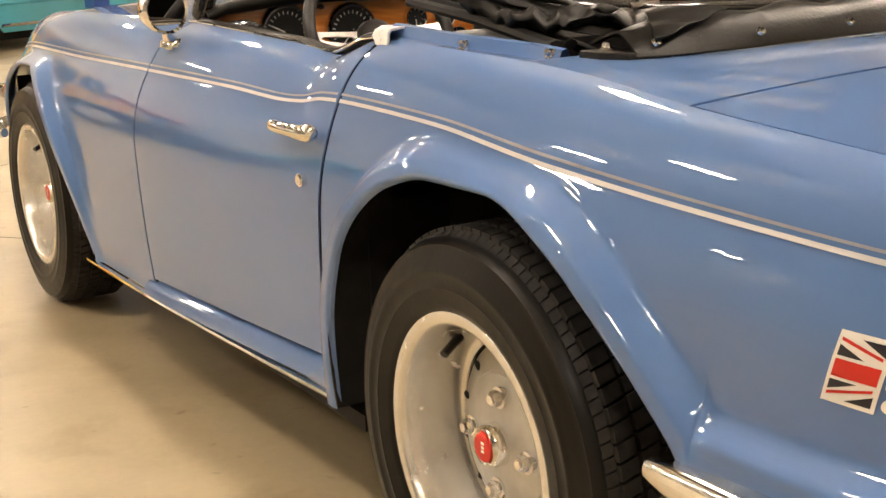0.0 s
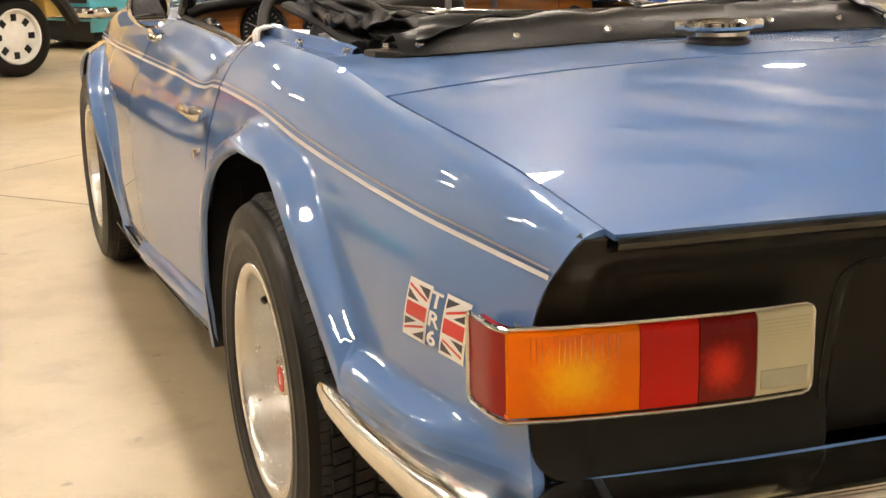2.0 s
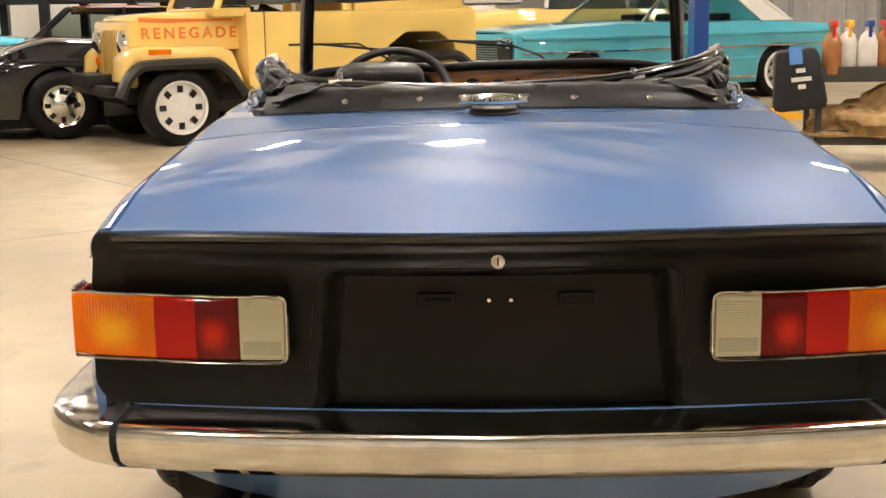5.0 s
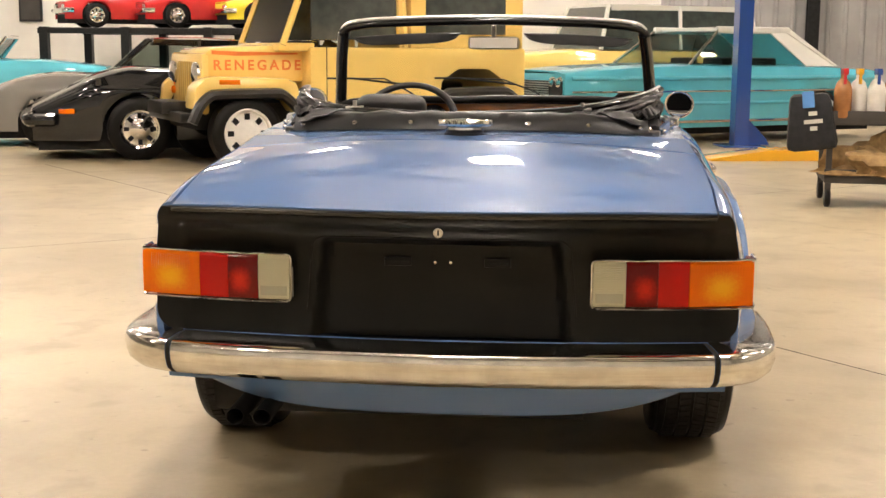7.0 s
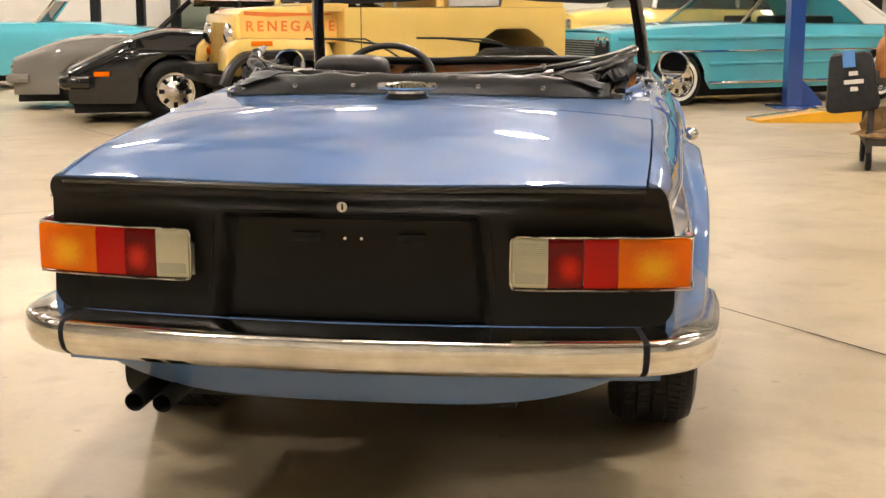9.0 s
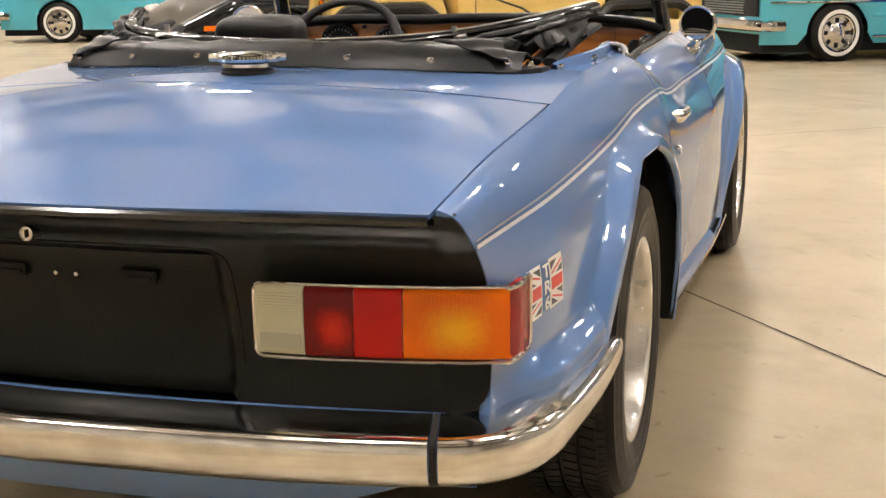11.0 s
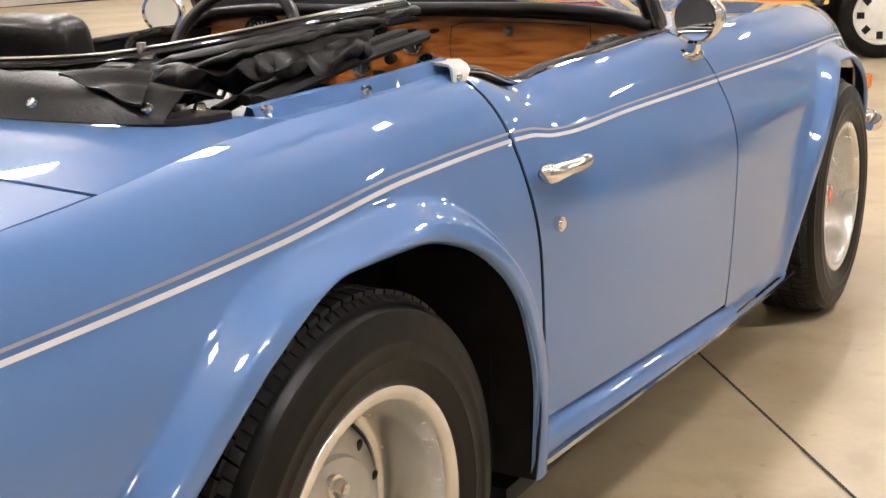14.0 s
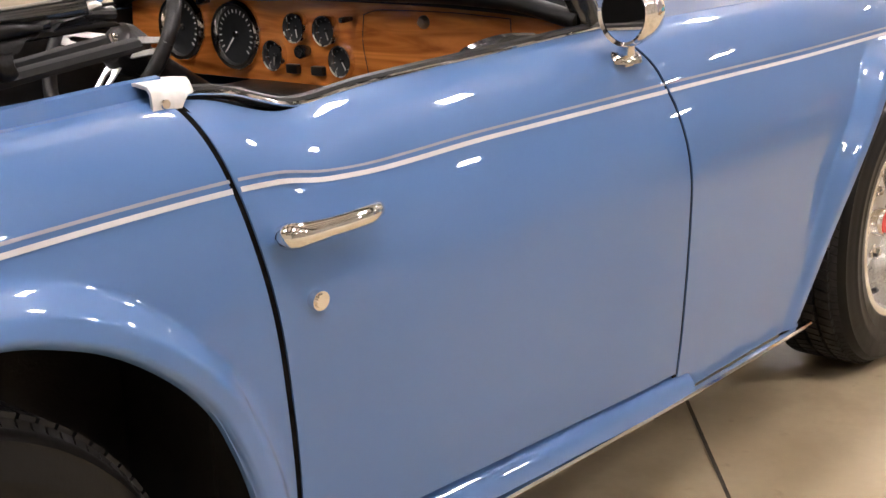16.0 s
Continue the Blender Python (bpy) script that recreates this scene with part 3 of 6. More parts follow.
def build_door_fittings(d, side):
    # pull handle
    bm = bmesh.new()
    x0 = 0.689
    pts = [(side * (x0 + o), y, 0.7085 + 0.003 * (y - 0.44)) for y, o in ((0.438, 0.000), (0.444, 0.016), (0.470, 0.021), (0.510, 0.023), (0.545, 0.021), (0.566, 0.013), (0.578, 0.002))]
    tube(bm, smooth_path(pts, 22), [0.010, 0.014, 0.0145, 0.014, 0.013, 0.0125, 0.012, 0.0115, 0.011, 0.011, 0.011, 0.011, 0.011, 0.011, 0.011, 0.011, 0.011, 0.0105, 0.010, 0.010, 0.009, 0.007], 12, flat=1.0)
    h = part("door_handle", bm, CHROME, d, "chrome pull handle")
    bm = bmesh.new()
    tube(bm, [(side * 0.690, 0.474, 0.628), (side * 0.706, 0.474, 0.628)], 0.0115, 16)
    tube(bm, [(side * 0.706, 0.474, 0.628), (side * 0.7085, 0.474, 0.628)], 0.0085, 16)
    part("door_lock", bm, CHROME, d, "round chrome key lock")
    # rubber and chrome along the top edge
    ys = np.linspace(0.412, 1.19, 60)
    for r, dx, dz, m, nm in ((0.0032, -0.002, 0.003, CHROME, "top_strip"), (0.008, -0.014, 0.004, TRIM_BLACK, "weather_seal")):
        bm = bmesh.new()
        tube(bm, [(side * (float(LX(y)) + dx), y, float(LZ(y)) + dz) for y in ys], r, 8)
        part(nm, bm, m, d)
    # inner trim
    P = np.array([[(side * (float(LX(y)) - 0.028 - 0.03 * k), y, float(LZ(y)) - 0.004 - 0.44 * k) for k in np.linspace(0, 1, 6)] for y in np.linspace(0.42, 1.20, 20)])
    part("inner_trim", sheet(P, (side * 2, 0.8, 0.5), 0.004), VINYL, d)
    # inner pull
    bm = bmesh.new()
    tube(bm, smooth_path([(side * 0.555, 0.88, 0.80), (side * 0.55, 0.90, 0.828), (side * 0.55, 0.98, 0.838), (side * 0.553, 1.05, 0.832)], 14), 0.011, 8)
    part("grab_handle", bm, GLOSS_BLACK, d)


def build_stripes():
    for side in (1, -1):
        for name, m, a, b in (("pinstripe", STRIPE, -0.0030, 0.0008), ("pinstripe", GREY_LINE, 0.0042, 0.0064)):
            for y0, y1 in ((-0.815, float(GAP_REAR(0.75)) - 0.005), (float(GAP_REAR(0.75)) + 0.005, float(GAP_FRONT(0.745)) - 0.004), (float(GAP_FRONT(0.745)) + 0.004, 2.80)):
                P = []
                for y in np.linspace(y0, y1, 70):
                    row = []
                    for w in np.linspace(a, b, 4):
                        if w <= 0:
                            z = float(SZ(y)) + w
                            x = float(flank(y, z)) + 0.0022
                        else:
                            x, z = shoulder(y, 1 - w / 0.085)
                            x, z = x + 0.0020, z + 0.0010
                        row.append((side * x, y, z))
                    P.append(row)
                part(name, sheet(np.array(P), INSIDE, 0), m, car, "painted coachline along the waist")


def deck_point(y, u, edge=0.0):
    """A point of the top between the edges L; u from -1 to 1."""
    x = u * (LX(y) - edge)
    return x, y, CZ(y) - (CZ(y) - LZ(y)) * np.abs(u) ** 2.4


def tail_y(x, z):
    return TAIL_END(z) - 0.048 * (1 - np.clip(np.abs(x) / 0.585, 0, 1) ** 2)


def lid_front(u):
    return -0.338 + 0.058 * np.abs(u) ** 2.2


def build_deck():
    us = np.linspace(-1, 1, 81)
    # boot lid, its rear edge bowed over the tail panel
    P = []
    for k in np.linspace(0, 1, 50):
        row = []
        for u in us:
            ye, yf = tail_y(u * 0.551, 0.745) - 0.006, lid_front(u) - 0.003
            y = ye + (yf - ye) * k
            x, _, z = deck_point(y, u, 0.004)
            row.append((x, y, z))
        P.append(row)
    lid = part("boot_lid", sheet(np.array(P), (0, -0.4, 0), 0.006), BLUE, car, "glossy blue boot lid")
    # black lip below the edge
    P = np.array([[(u * 0.547, float(tail_y(u * 0.551, 0.745)) + o, float(deck_point(tail_y(u * 0.551, 0.745), u, 0.004)[2]) + z)
                   for o, z in ((0.000, -0.003), (-0.010, -0.004), (-0.0125, -0.008), (-0.010, -0.014), (-0.001, -0.019), (0.010, -0.020))] for u in us])
    part("lid_lip", sheet(P, (0, 0, 0.72), 0.0), GLOSS_BLACK, lid, "black lip under the lid")
    # deck ahead of the lid
    P = []
    for k in np.linspace(0, 1, 22):
        row = []
        for u in us:
            yf, ye = lid_front(u) + 0.003, -0.035 + 0.075 * np.abs(u) ** 3
            y = yf + (ye - yf) * k
            row.append(deck_point(y, u))
        P.append(row)
    part("rear_deck", sheet(np.array(P), (0, -0.2, 0), 0.02), BLUE, car)
    # raised flange beside the cockpit, with studs
    for side in (1, -1):
        P = []
        for y in np.linspace(0.03, 0.405, 26):
            k = (y - 0.03) / 0.375
            xi = 0.505 + 0.045 * ease(k * 1.4)
            zt = float(LZ(y)) + 0.014 + 0.010 * k
            P.append([(side * a, y, b) for a, b in ((xi - 0.012, zt - 0.09), (xi - 0.004, zt - 0.012), (xi + 0.002, zt), (xi + 0.010, zt - 0.002), (xi + 0.017, zt - 0.020), (float(LX(y)), float(LZ(y))))])
        part("cockpit_flange", sheet(np.array(P), (side * 0.5, 0.2, 0.3), 0.0), BLUE, car)
        for x, y, z in ((0.516, 0.05, 0.841), (0.553, 0.213, 0.846)):
            bm = bmesh.new()
            r = 0.0085
            lathe(bm, [(0.0, 0.012), (r * 0.5, 0.012), (r * 0.6, 0.006), (r, 0.005), (r, 0.0)], 14, "x")
            for v in bm.verts:
                v.co = Matrix.Translation((side * x, y, z)) @ (Matrix.Rotation(radians(-35) * side, 4, "Y") @ Vector((v.co.x * side, v.co.y, v.co.z)))
            bmesh.ops.recalc_face_normals(bm, faces=bm.faces)
            part("stud", bm, CHROME, car)
        # latch cap on the corner
        bm = bmesh.new()
        P = []
        for y in np.linspace(0.370, 0.432, 14):
            k = (y - 0.370) / 0.062
            tip = math.sqrt(max(0.02, 1 - max(0.0, (k - 0.62) / 0.38) ** 2))
            fall = 0.030 if k < 0.5 else 0.030 - 0.016 * ease((k - 0.5) / 0.2)
            P.append([(side * a, y, b) for a, b in ((0.566 - 0.030 * tip, 0.858), (0.566 - 0.026 * tip, 0.867), (0.566, 0.869 - 0.002 * k), (0.566 + 0.020 * tip, 0.866 - 0.004 * k),
                                                    (0.566 + 0.026 * tip, 0.859 - 0.004 * k), (0.566 + 0.028 * tip, 0.866 - fall))])
        bm = sheet(np.array(P), (side * 0.560, 0.40, 0.80), 0.004)
        cap = part("corner_cap", bm, ALLOY, car, "pale corner cap at the cockpit edge")
        bm = bmesh.new()
        lathe(bm, [(0, 0.003), (0.005, 0.003), (0.006, 0)], 10, "x", (side * 0.5935, 0.384, 0.846))
        part("screw", bm, CHROME, cap)
    # scuttle and bonnet
    P = np.array([[deck_point(y, u) for u in us] for y in np.linspace(1.20, 1.40, 10)])
    part("scuttle", sheet(P, (0, 1.3, 0), 0.01), BLUE, car)
    P = np.array([[deck_point(y, u, 0.004) for u in us] for y in np.linspace(1.406, 2.93, 50)])
    part("bonnet", sheet(P, (0, 2, 0), 0.014), BLUE, car)


def build_tail():
    # black tail panel with the plate recess
    P = []
    rim_x, rim_z = (a[::-1] for a in shoulder(-0.835, np.linspace(0, 1, 30)))
    for u in np.linspace(-1, 1, 151):
        row = []
        edge = float(deck_point(tail_y(u * 0.551, 0.745), np.clip(u * 1.05, -1, 1), 0.004)[2]) - 0.015
        zt = edge if abs(u) < 0.957 else 0.739
        for z in np.linspace(0.4640, zt, 54):
            if z > 0.704:
                half = float(np.interp(z, rim_z, rim_x)) - 0.0018
            else:
                half = float(flank(-0.83, z)) - 0.0018 - 0.046 * (1 - math.sqrt(1 - np.clip((0.510 - z) / 0.046, 0, 1) ** 2))
            x = u * half
            dip = 0.036 * ease((0.272 - 0.02 * (z - 0.47) / 0.2 - abs(x)) / 0.030) * ease((0.684 - z) / 0.018)
            crease = 0.004 * ease((0.712 - z) / 0.004) * (1 if abs(x) < 0.54 else 0)
            row.append((x, float(tail_y(x, z)) + dip + crease - 0.002, z))
        P.append(row)
    part("tail_panel", sheet(np.array(P), (0, 0, 0.6), 0.012), SATIN_BLACK, car, "satin black tail panel with an empty plate recess")
    # blue edge below it and the valance under the bumper
    P = np.array([[(u * 0.585, float(tail_y(u * 0.585, 0.465)) + o, z) for o, z in ((0.000, 0.4665), (-0.004, 0.4655), (-0.005, 0.462), (-0.005, 0.453), (0.002, 0.40), (0.01, 0.36))] for u in np.linspace(-1, 1, 60)])
    part("rear_skirt", sheet(P, (0, 0, 0.45), 0), BLUE, car)
    P = []
    for u in np.linspace(-1, 1, 60):
        x = u * 0.555
        zb = 0.300 + 0.075 * abs(u) ** 4
        P.append([(x * (1 - 0.03 * k), float(tail_y(x, 0.46)) - 0.012 + 0.045 * k ** 2, 0.42 + (zb - 0.42) * k) for k in np.linspace(0, 1, 10)])
    part("valance", sheet(np.array(P), (0, 0, 0.45), 0.012), BLUE, car)
    # lock
    y = float(tail_y(0, 0.702))
    bm = bmesh.new()
    lathe(bm, [(0.0, -0.015), (0.0078, -0.015), (0.0082, -0.017), (0.0098, -0.0165), (0.0102, -0.014), (0.0102, 0.004)], 24, "y", (0, y, 0.702))
    lock = part("boot_lock", bm, CHROME, car, "round chrome boot lock")
    bm = bmesh.new()
    box(bm, -0.0012, 0.0012, y - 0.0180, y - 0.016, 0.697, 0.707)
    part("keyhole", bm, DEEP_BLACK, lock)
    for x in (-0.013, 0.019):
        bm = bmesh.new()
        lathe(bm, [(0.0, -0.006), (0.003, -0.0055), (0.0042, -0.003), (0.0042, 0.005)], 12, "y", (x, float(tail_y(x, 0.629)) + 0.034, 0.629))
        part("screw", bm, CHROME, car)
    for x0, x1 in ((-0.118, -0.062), (0.088, 0.142)):
        bm = bmesh.new()
        yy = float(tail_y(x0, 0.629)) + 0.034
        box(bm, x0, x1, yy - 0.006, yy, 0.620, 0.640, 0.003)
        c = part("plate_clip", bm, SATIN_BLACK, car)
        bm = bmesh.new()
        box(bm, x0 + 0.012, x1 - 0.006, yy - 0.0085, yy - 0.005, 0.626, 0.631)
        part("slot", bm, DEEP_BLACK, c)
    # the rolled rim of the recess
    rim = smooth_path([(-0.276, 0.52, 0), (-0.268, 0.62, 0), (-0.262, 0.668, 0), (-0.240, 0.6845, 0), (-0.10, 0.686, 0), (0.10, 0.686, 0), (0.240, 0.6845, 0), (0.262, 0.668, 0), (0.268, 0.62, 0), (0.276, 0.52, 0)], 90)
    bm = bmesh.new()
    tube(bm, [(x, float(tail_y(x, z)) + 0.0025, z) for x, z, _ in rim], 0.0020, 8)
    part("recess_rim", bm, SATIN_BLACK, car, "glossy black rim of the plate recess")


LAMP_Y = curve((0.300, -0.843), (0.366, -0.840), (0.43, -0.833), (0.49, -0.823), (0.56, -0.808), (0.612, -0.790))


def build_tail_lamp(side):
    lamp = thing("tail_lamp", "", "")
    lamp.parent = car
    lamp.matrix_basis = Matrix.Translation((-0.0076 * side, 0, 0)) @ Matrix.Diagonal((1.0437, 1, 1, 1))
    lamp["label"] = "wrap-round tail lamp with amber, red and clear lenses in a chrome frame"
    for k in ("category",):
        if k in lamp:
            del lamp[k]

    def slab(x0, x1, z0, z1, out, deep, n=10):
        """A curved slab between two places on the lamp line."""
        P = []
        for x in np.linspace(x0, x1, n):
            y = float(LAMP_Y(x))
            P.append([(side * x, y + deep, z0), (side * x, y - out + 0.004, z0), (side * x, y - out + 0.001, z0 + 0.002), (side * x, y - out, z0 + 0.006), (side * x, y - out - 0.001, (z0 + z1) / 2),
                      (side * x, y - out, z1 - 0.008), (side * x, y - out + 0.002, z1 - 0.002), (side * x, y - out + 0.005, z1), (side * x, y + deep, z1)])
        return sheet(np.array(P), (side * 0.45, -0.6, 0.594), 0.004)

    bm = bmesh.new()
    ring = [(0.612, 0.647), (0.310, 0.647), (0.303, 0.644), (0.300, 0.637), (0.300, 0.552), (0.303, 0.545), (0.310, 0.542), (0.612, 0.542)]
    pts = []
    for (x0, z0), (x1, z1) in zip(ring, ring[1:]):
        for k in np.linspace(0, 1, 8)[:-1]:
            x = x0 + (x1 - x0) * k
            pts.append((side * x, float(LAMP_Y(x)) - 0.004, z0 + (z1 - z0) * k))
    pts.append((side * 0.612, float(LAMP_Y(0.612)) - 0.004, 0.542))
    tube(bm, pts, 0.0024, 8, up=(0, 1, 0))
    part("lamp_frame", bm, CHROME, lamp, "chrome frame")
    part("lamp_back", slab(0.301, 0.590, 0.546, 0.641, -0.022, 0.05), STEEL, lamp)
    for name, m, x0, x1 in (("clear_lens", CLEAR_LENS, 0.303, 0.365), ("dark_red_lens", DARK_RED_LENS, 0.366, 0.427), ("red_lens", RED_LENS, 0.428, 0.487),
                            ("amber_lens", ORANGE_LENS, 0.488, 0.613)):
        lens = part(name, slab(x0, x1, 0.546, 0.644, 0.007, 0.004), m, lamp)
        cx = (x0 + x1) / 2
        # fine ridges moulded into the lens
        if name == "clear_lens":
            for k in range(13):
                z = 0.584 + 0.0042 * k
                bm = bmesh.new()
                tube(bm, [(side * x, float(LAMP_Y(x)) - 0.0070, z) for x in np.linspace(x0 + 0.003, x1 - 0.003, 5)], 0.0009, 5)
                part("lens_flute", bm, m, lens)
            P = np.array([[(side * x, float(LAMP_Y(x)) - 0.0086, z) for z in (0.556, 0.567, 0.577)] for x in np.linspace(x0 + 0.005, x1 - 0.004, 6)])
            part("bulb_window", sheet(P, (side * cx, 0.0, 0.566), 0.002), BULB_WINDOW, lens, "greyish clear window before the bulb")
            continue
        count = 17 if name == "amber_lens" else 0
        for k in range(count):
            x = cx + (k - (count - 1) / 2) * 0.0052
            bm = bmesh.new()
            tube(bm, [(side * x, float(LAMP_Y(x)) - 0.0072, z) for z in (0.597, 0.638)], 0.0006, 5)
            part("lens_flute", bm, m, lens)
    # amber corner and red side lens
    P = []
    for k in np.linspace(0, 0.2, 6):
        a = k * math.pi / 2
        x, y = 0.607 + 0.012 * math.sin(a), -0.781 - 0.010 * math.cos(a) + 0.028 * k
        P.append([(side * x, y, z) for z in (0.544, 0.549, 0.594, 0.636, 0.641)])
    part("amber_lens", sheet(np.array(P), (side * 0.5, -0.7, 0.594), 0.006), AMBER_CORNER, lamp)
    P = []
    for y in np.linspace(-0.7842, -0.704, 11):
        k = (y + 0.7842) / 0.0802
        x = 0.6108 + 0.0087 * math.sin(min(1.0, 1.9 * k) * math.pi / 2) - 0.001 * k
        round_off = 0.007 * max(0.0, (k - 0.86) / 0.14) ** 2
        P.append([(side * x, y, z) for z in (0.544 + round_off, 0.549 + round_off, 0.594, 0.638 - round_off, 0.643 - round_off)])
    part("red_lens", sheet(np.array(P), (side * 0.5, -0.7, 0.594), 0.012), SIDE_LENS, lamp, "dark red side lens")
    bm = bmesh.new()
    loop = [(0.610, -0.795, 0.6445), (0.616, -0.782, 0.6445), (0.6195, -0.760, 0.6450), (0.6195, -0.714, 0.6460), (0.619, -0.704, 0.6420), (0.619, -0.701, 0.634),
            (0.619, -0.701, 0.553), (0.619, -0.704, 0.5445), (0.6195, -0.714, 0.5405), (0.6195, -0.760, 0.5415), (0.616, -0.782, 0.5415), (0.610, -0.795, 0.5415)]
    tube(bm, [(side * x, y, z) for x, y, z in loop], 0.0030, 8, up=(1, 0, 0))
    part("lamp_frame", bm, CHROME, lamp)


BUMPER = smooth_path([(0, -0.932, 0), (0.30, -0.916, 0), (0.50, -0.890, 0), (0.580, -0.872, 0), (0.647, -0.830, 0), (0.683, -0.765, 0), (0.700, -0.640, 0),
                      (0.709, -0.480, 0), (0.708, -0.362, 0)], 90)


def build_bumper():
    prof = [(-0.081, 0.465), (-0.071, 0.4665), (-0.046, 0.4650), (-0.012, 0.4600), (-0.003, 0.4570), (0.001, 0.452), (0.003, 0.446), (0.004, 0.436), (0.003, 0.422), (-0.004, 0.402), (-0.020, 0.388), (-0.050, 0.382)]
    d = np.gradient(BUMPER[:, :2], axis=0)
    nrm = np.stack([d[:, 1], -d[:, 0]], -1) / np.linalg.norm(d, axis=1)[:, None]

    def run(i0, i1, side, close=False):
        rows = []
        for i in range(i0, i1):
            x, y = BUMPER[i, :2]
            nx, ny = nrm[i]
            k = max(0.0, (i - 62) / 27.0)
            end = 1.0 if i < 86 else math.sqrt(1 - (0.72 * (i - 85) / 4) ** 2)
            rows.append([(side * (x + nx * (o - 0.012 * (1 - end))), y + ny * (o - 0.012 * (1 - end)), 0.434 + (z - 0.434 - 0.004 * k) * (1 - 0.22 * k) * end) for o, z in prof])
        return rows

    j = int(np.argmin(np.abs(BUMPER[:, 0] - 0.564)))
    mid = run(0, j, -1)[::-1] + run(1, j, 1)
    part("bumper_bar", sheet(np.array(mid), (0, -0.6, 0.43), 0.004), CHROME_WORN, car, "chrome centre bumper bar")
    for side in (1, -1):
        part("bumper_end", sheet(np.array(run(j, 90, side)), (side * 0.4, -0.6, 0.43), 0.006), CHROME_WORN, car, "chrome wrap-round bumper end")
        rows = np.array(run(j - 1, j + 1, side))
        rows = rows.mean(0, keepdims=True) + 0.75 * (rows - rows.mean(0, keepdims=True))
        rows[..., 1] += 0.0004
        part("bumper_joint", sheet(rows, (0, -0.6, 0.43), 0.001), DEEP_BLACK, car, "black rubber bumper joint")


def flag(side):
    """A badge of two half flags with letters between, lying on the wing."""
    cy, cz = (-0.604, 0.604) if side < 0 else (-0.604, 0.598)
    half, tall = 0.068, 0.0385
    lean = -0.20 if side < 0 else 0.0
    badge = new("badge")
    badge.parent = car
    badge["label"] = "union flag badge with white letters"

    def at(u, v, lift):
        """u forward, v up, from the badge's centre."""
        y, z = cy + u + lean * v, cz + v
        return side * (float(flank(y, z)) + float(swell(np.array(y), np.array(z))) + lift), y, z

    def patch(poly, m, lift):
        bm = bmesh.new()
        f = bm.faces.new([bm.verts.new((0, u, v)) for u, v in poly])
        bmesh.ops.triangulate(bm, faces=[f])
        for _ in range(3):
            bmesh.ops.subdivide_edges(bm, edges=bm.edges[:], cuts=1, use_grid_fill=True)
        for v in bm.verts:
            v.co = at(v.co.y, v.co.z, lift)
        bm.normal_update()
        for f in bm.faces:
            if f.normal.x * side < 0:
                f.normal_flip()
        part("badge_field", bm, m, badge, smooth=False)

    # two halves of one flag: a red bar between slanting arms and dark corners
    for s in (1, -1):
        a, b = 0.015, half
        i0, i1 = s * (a + 0.004), s * (b - 0.004)
        patch([(s * a, -tall), (s * b, -tall), (s * b, tall), (s * a, tall)], WHITE, 0.0012)
        patch([(i0, -0.0095), (i1, -0.0095), (i1, 0.0095), (i0, 0.0095)], RED_DECAL, 0.0018)
        for v in (1, -1):
            patch([(i1, v * 0.0130), (i1, v * 0.0245), (i1 - s * 0.027, v * 0.0130)], BLACK_DECAL, 0.0018)
            patch([(i0, v * 0.0210), (i0, v * 0.0335), (i0 + s * 0.026, v * 0.0335)], BLACK_DECAL, 0.0018)
            o = 0.0 if s * v * side > 0 else 0.003
            patch([(i0 + s * 0.002, v * (0.0140 + o)), (i0 + s * 0.002, v * (0.0172 + o)), (i1, v * (0.0325 - 0.002 + o / 2)), (i1, v * (0.0290 - 0.002 + o / 2))], RED_DECAL, 0.0018)
    for ch, v in (("T", 0.0245), ("R", 0.0), ("6", -0.0245)):
        t = bpy.data.curves.new("badge_letter", "FONT")
        t.body, t.size, t.align_x, t.align_y, t.extrude = ch, 0.0325, "CENTER", "CENTER", 0.0
        t.offset = 0.0002
        o = new("text_source", t)
        me = bpy.data.meshes.new_from_object(o)
        bpy.data.objects.remove(o)
        me.name = "badge_letter"
        bm = bmesh.new()
        bm.from_mesh(me)
        bmesh.ops.triangulate(bm, faces=bm.faces[:])
        bmesh.ops.subdivide_edges(bm, edges=bm.edges[:], cuts=2, use_grid_fill=True)
        first = bm.verts[:]
        geom = bm.verts[:] + bm.edges[:] + bm.faces[:]
        layers = [(first, 0.0, 0.0030)]
        for shift, lift in ((0.0010, 0.0032), (-0.0010, 0.0034)):
            copy = bmesh.ops.duplicate(bm, geom=geom)["geom"]
            layers.append(([g for g in copy if isinstance(g, bmesh.types.BMVert)], shift, lift))
        for some, shift, lift in layers:
            for w in some:
                w.co = at(side * w.co.x * 1.22 + shift, v + 0.86 * w.co.y + 0.4 * shift, lift)
        bm.to_mesh(me)
        bm.free()
        me.materials.clear()
        me.materials.append(WHITE)
        new("badge_letter", me).parent = badge


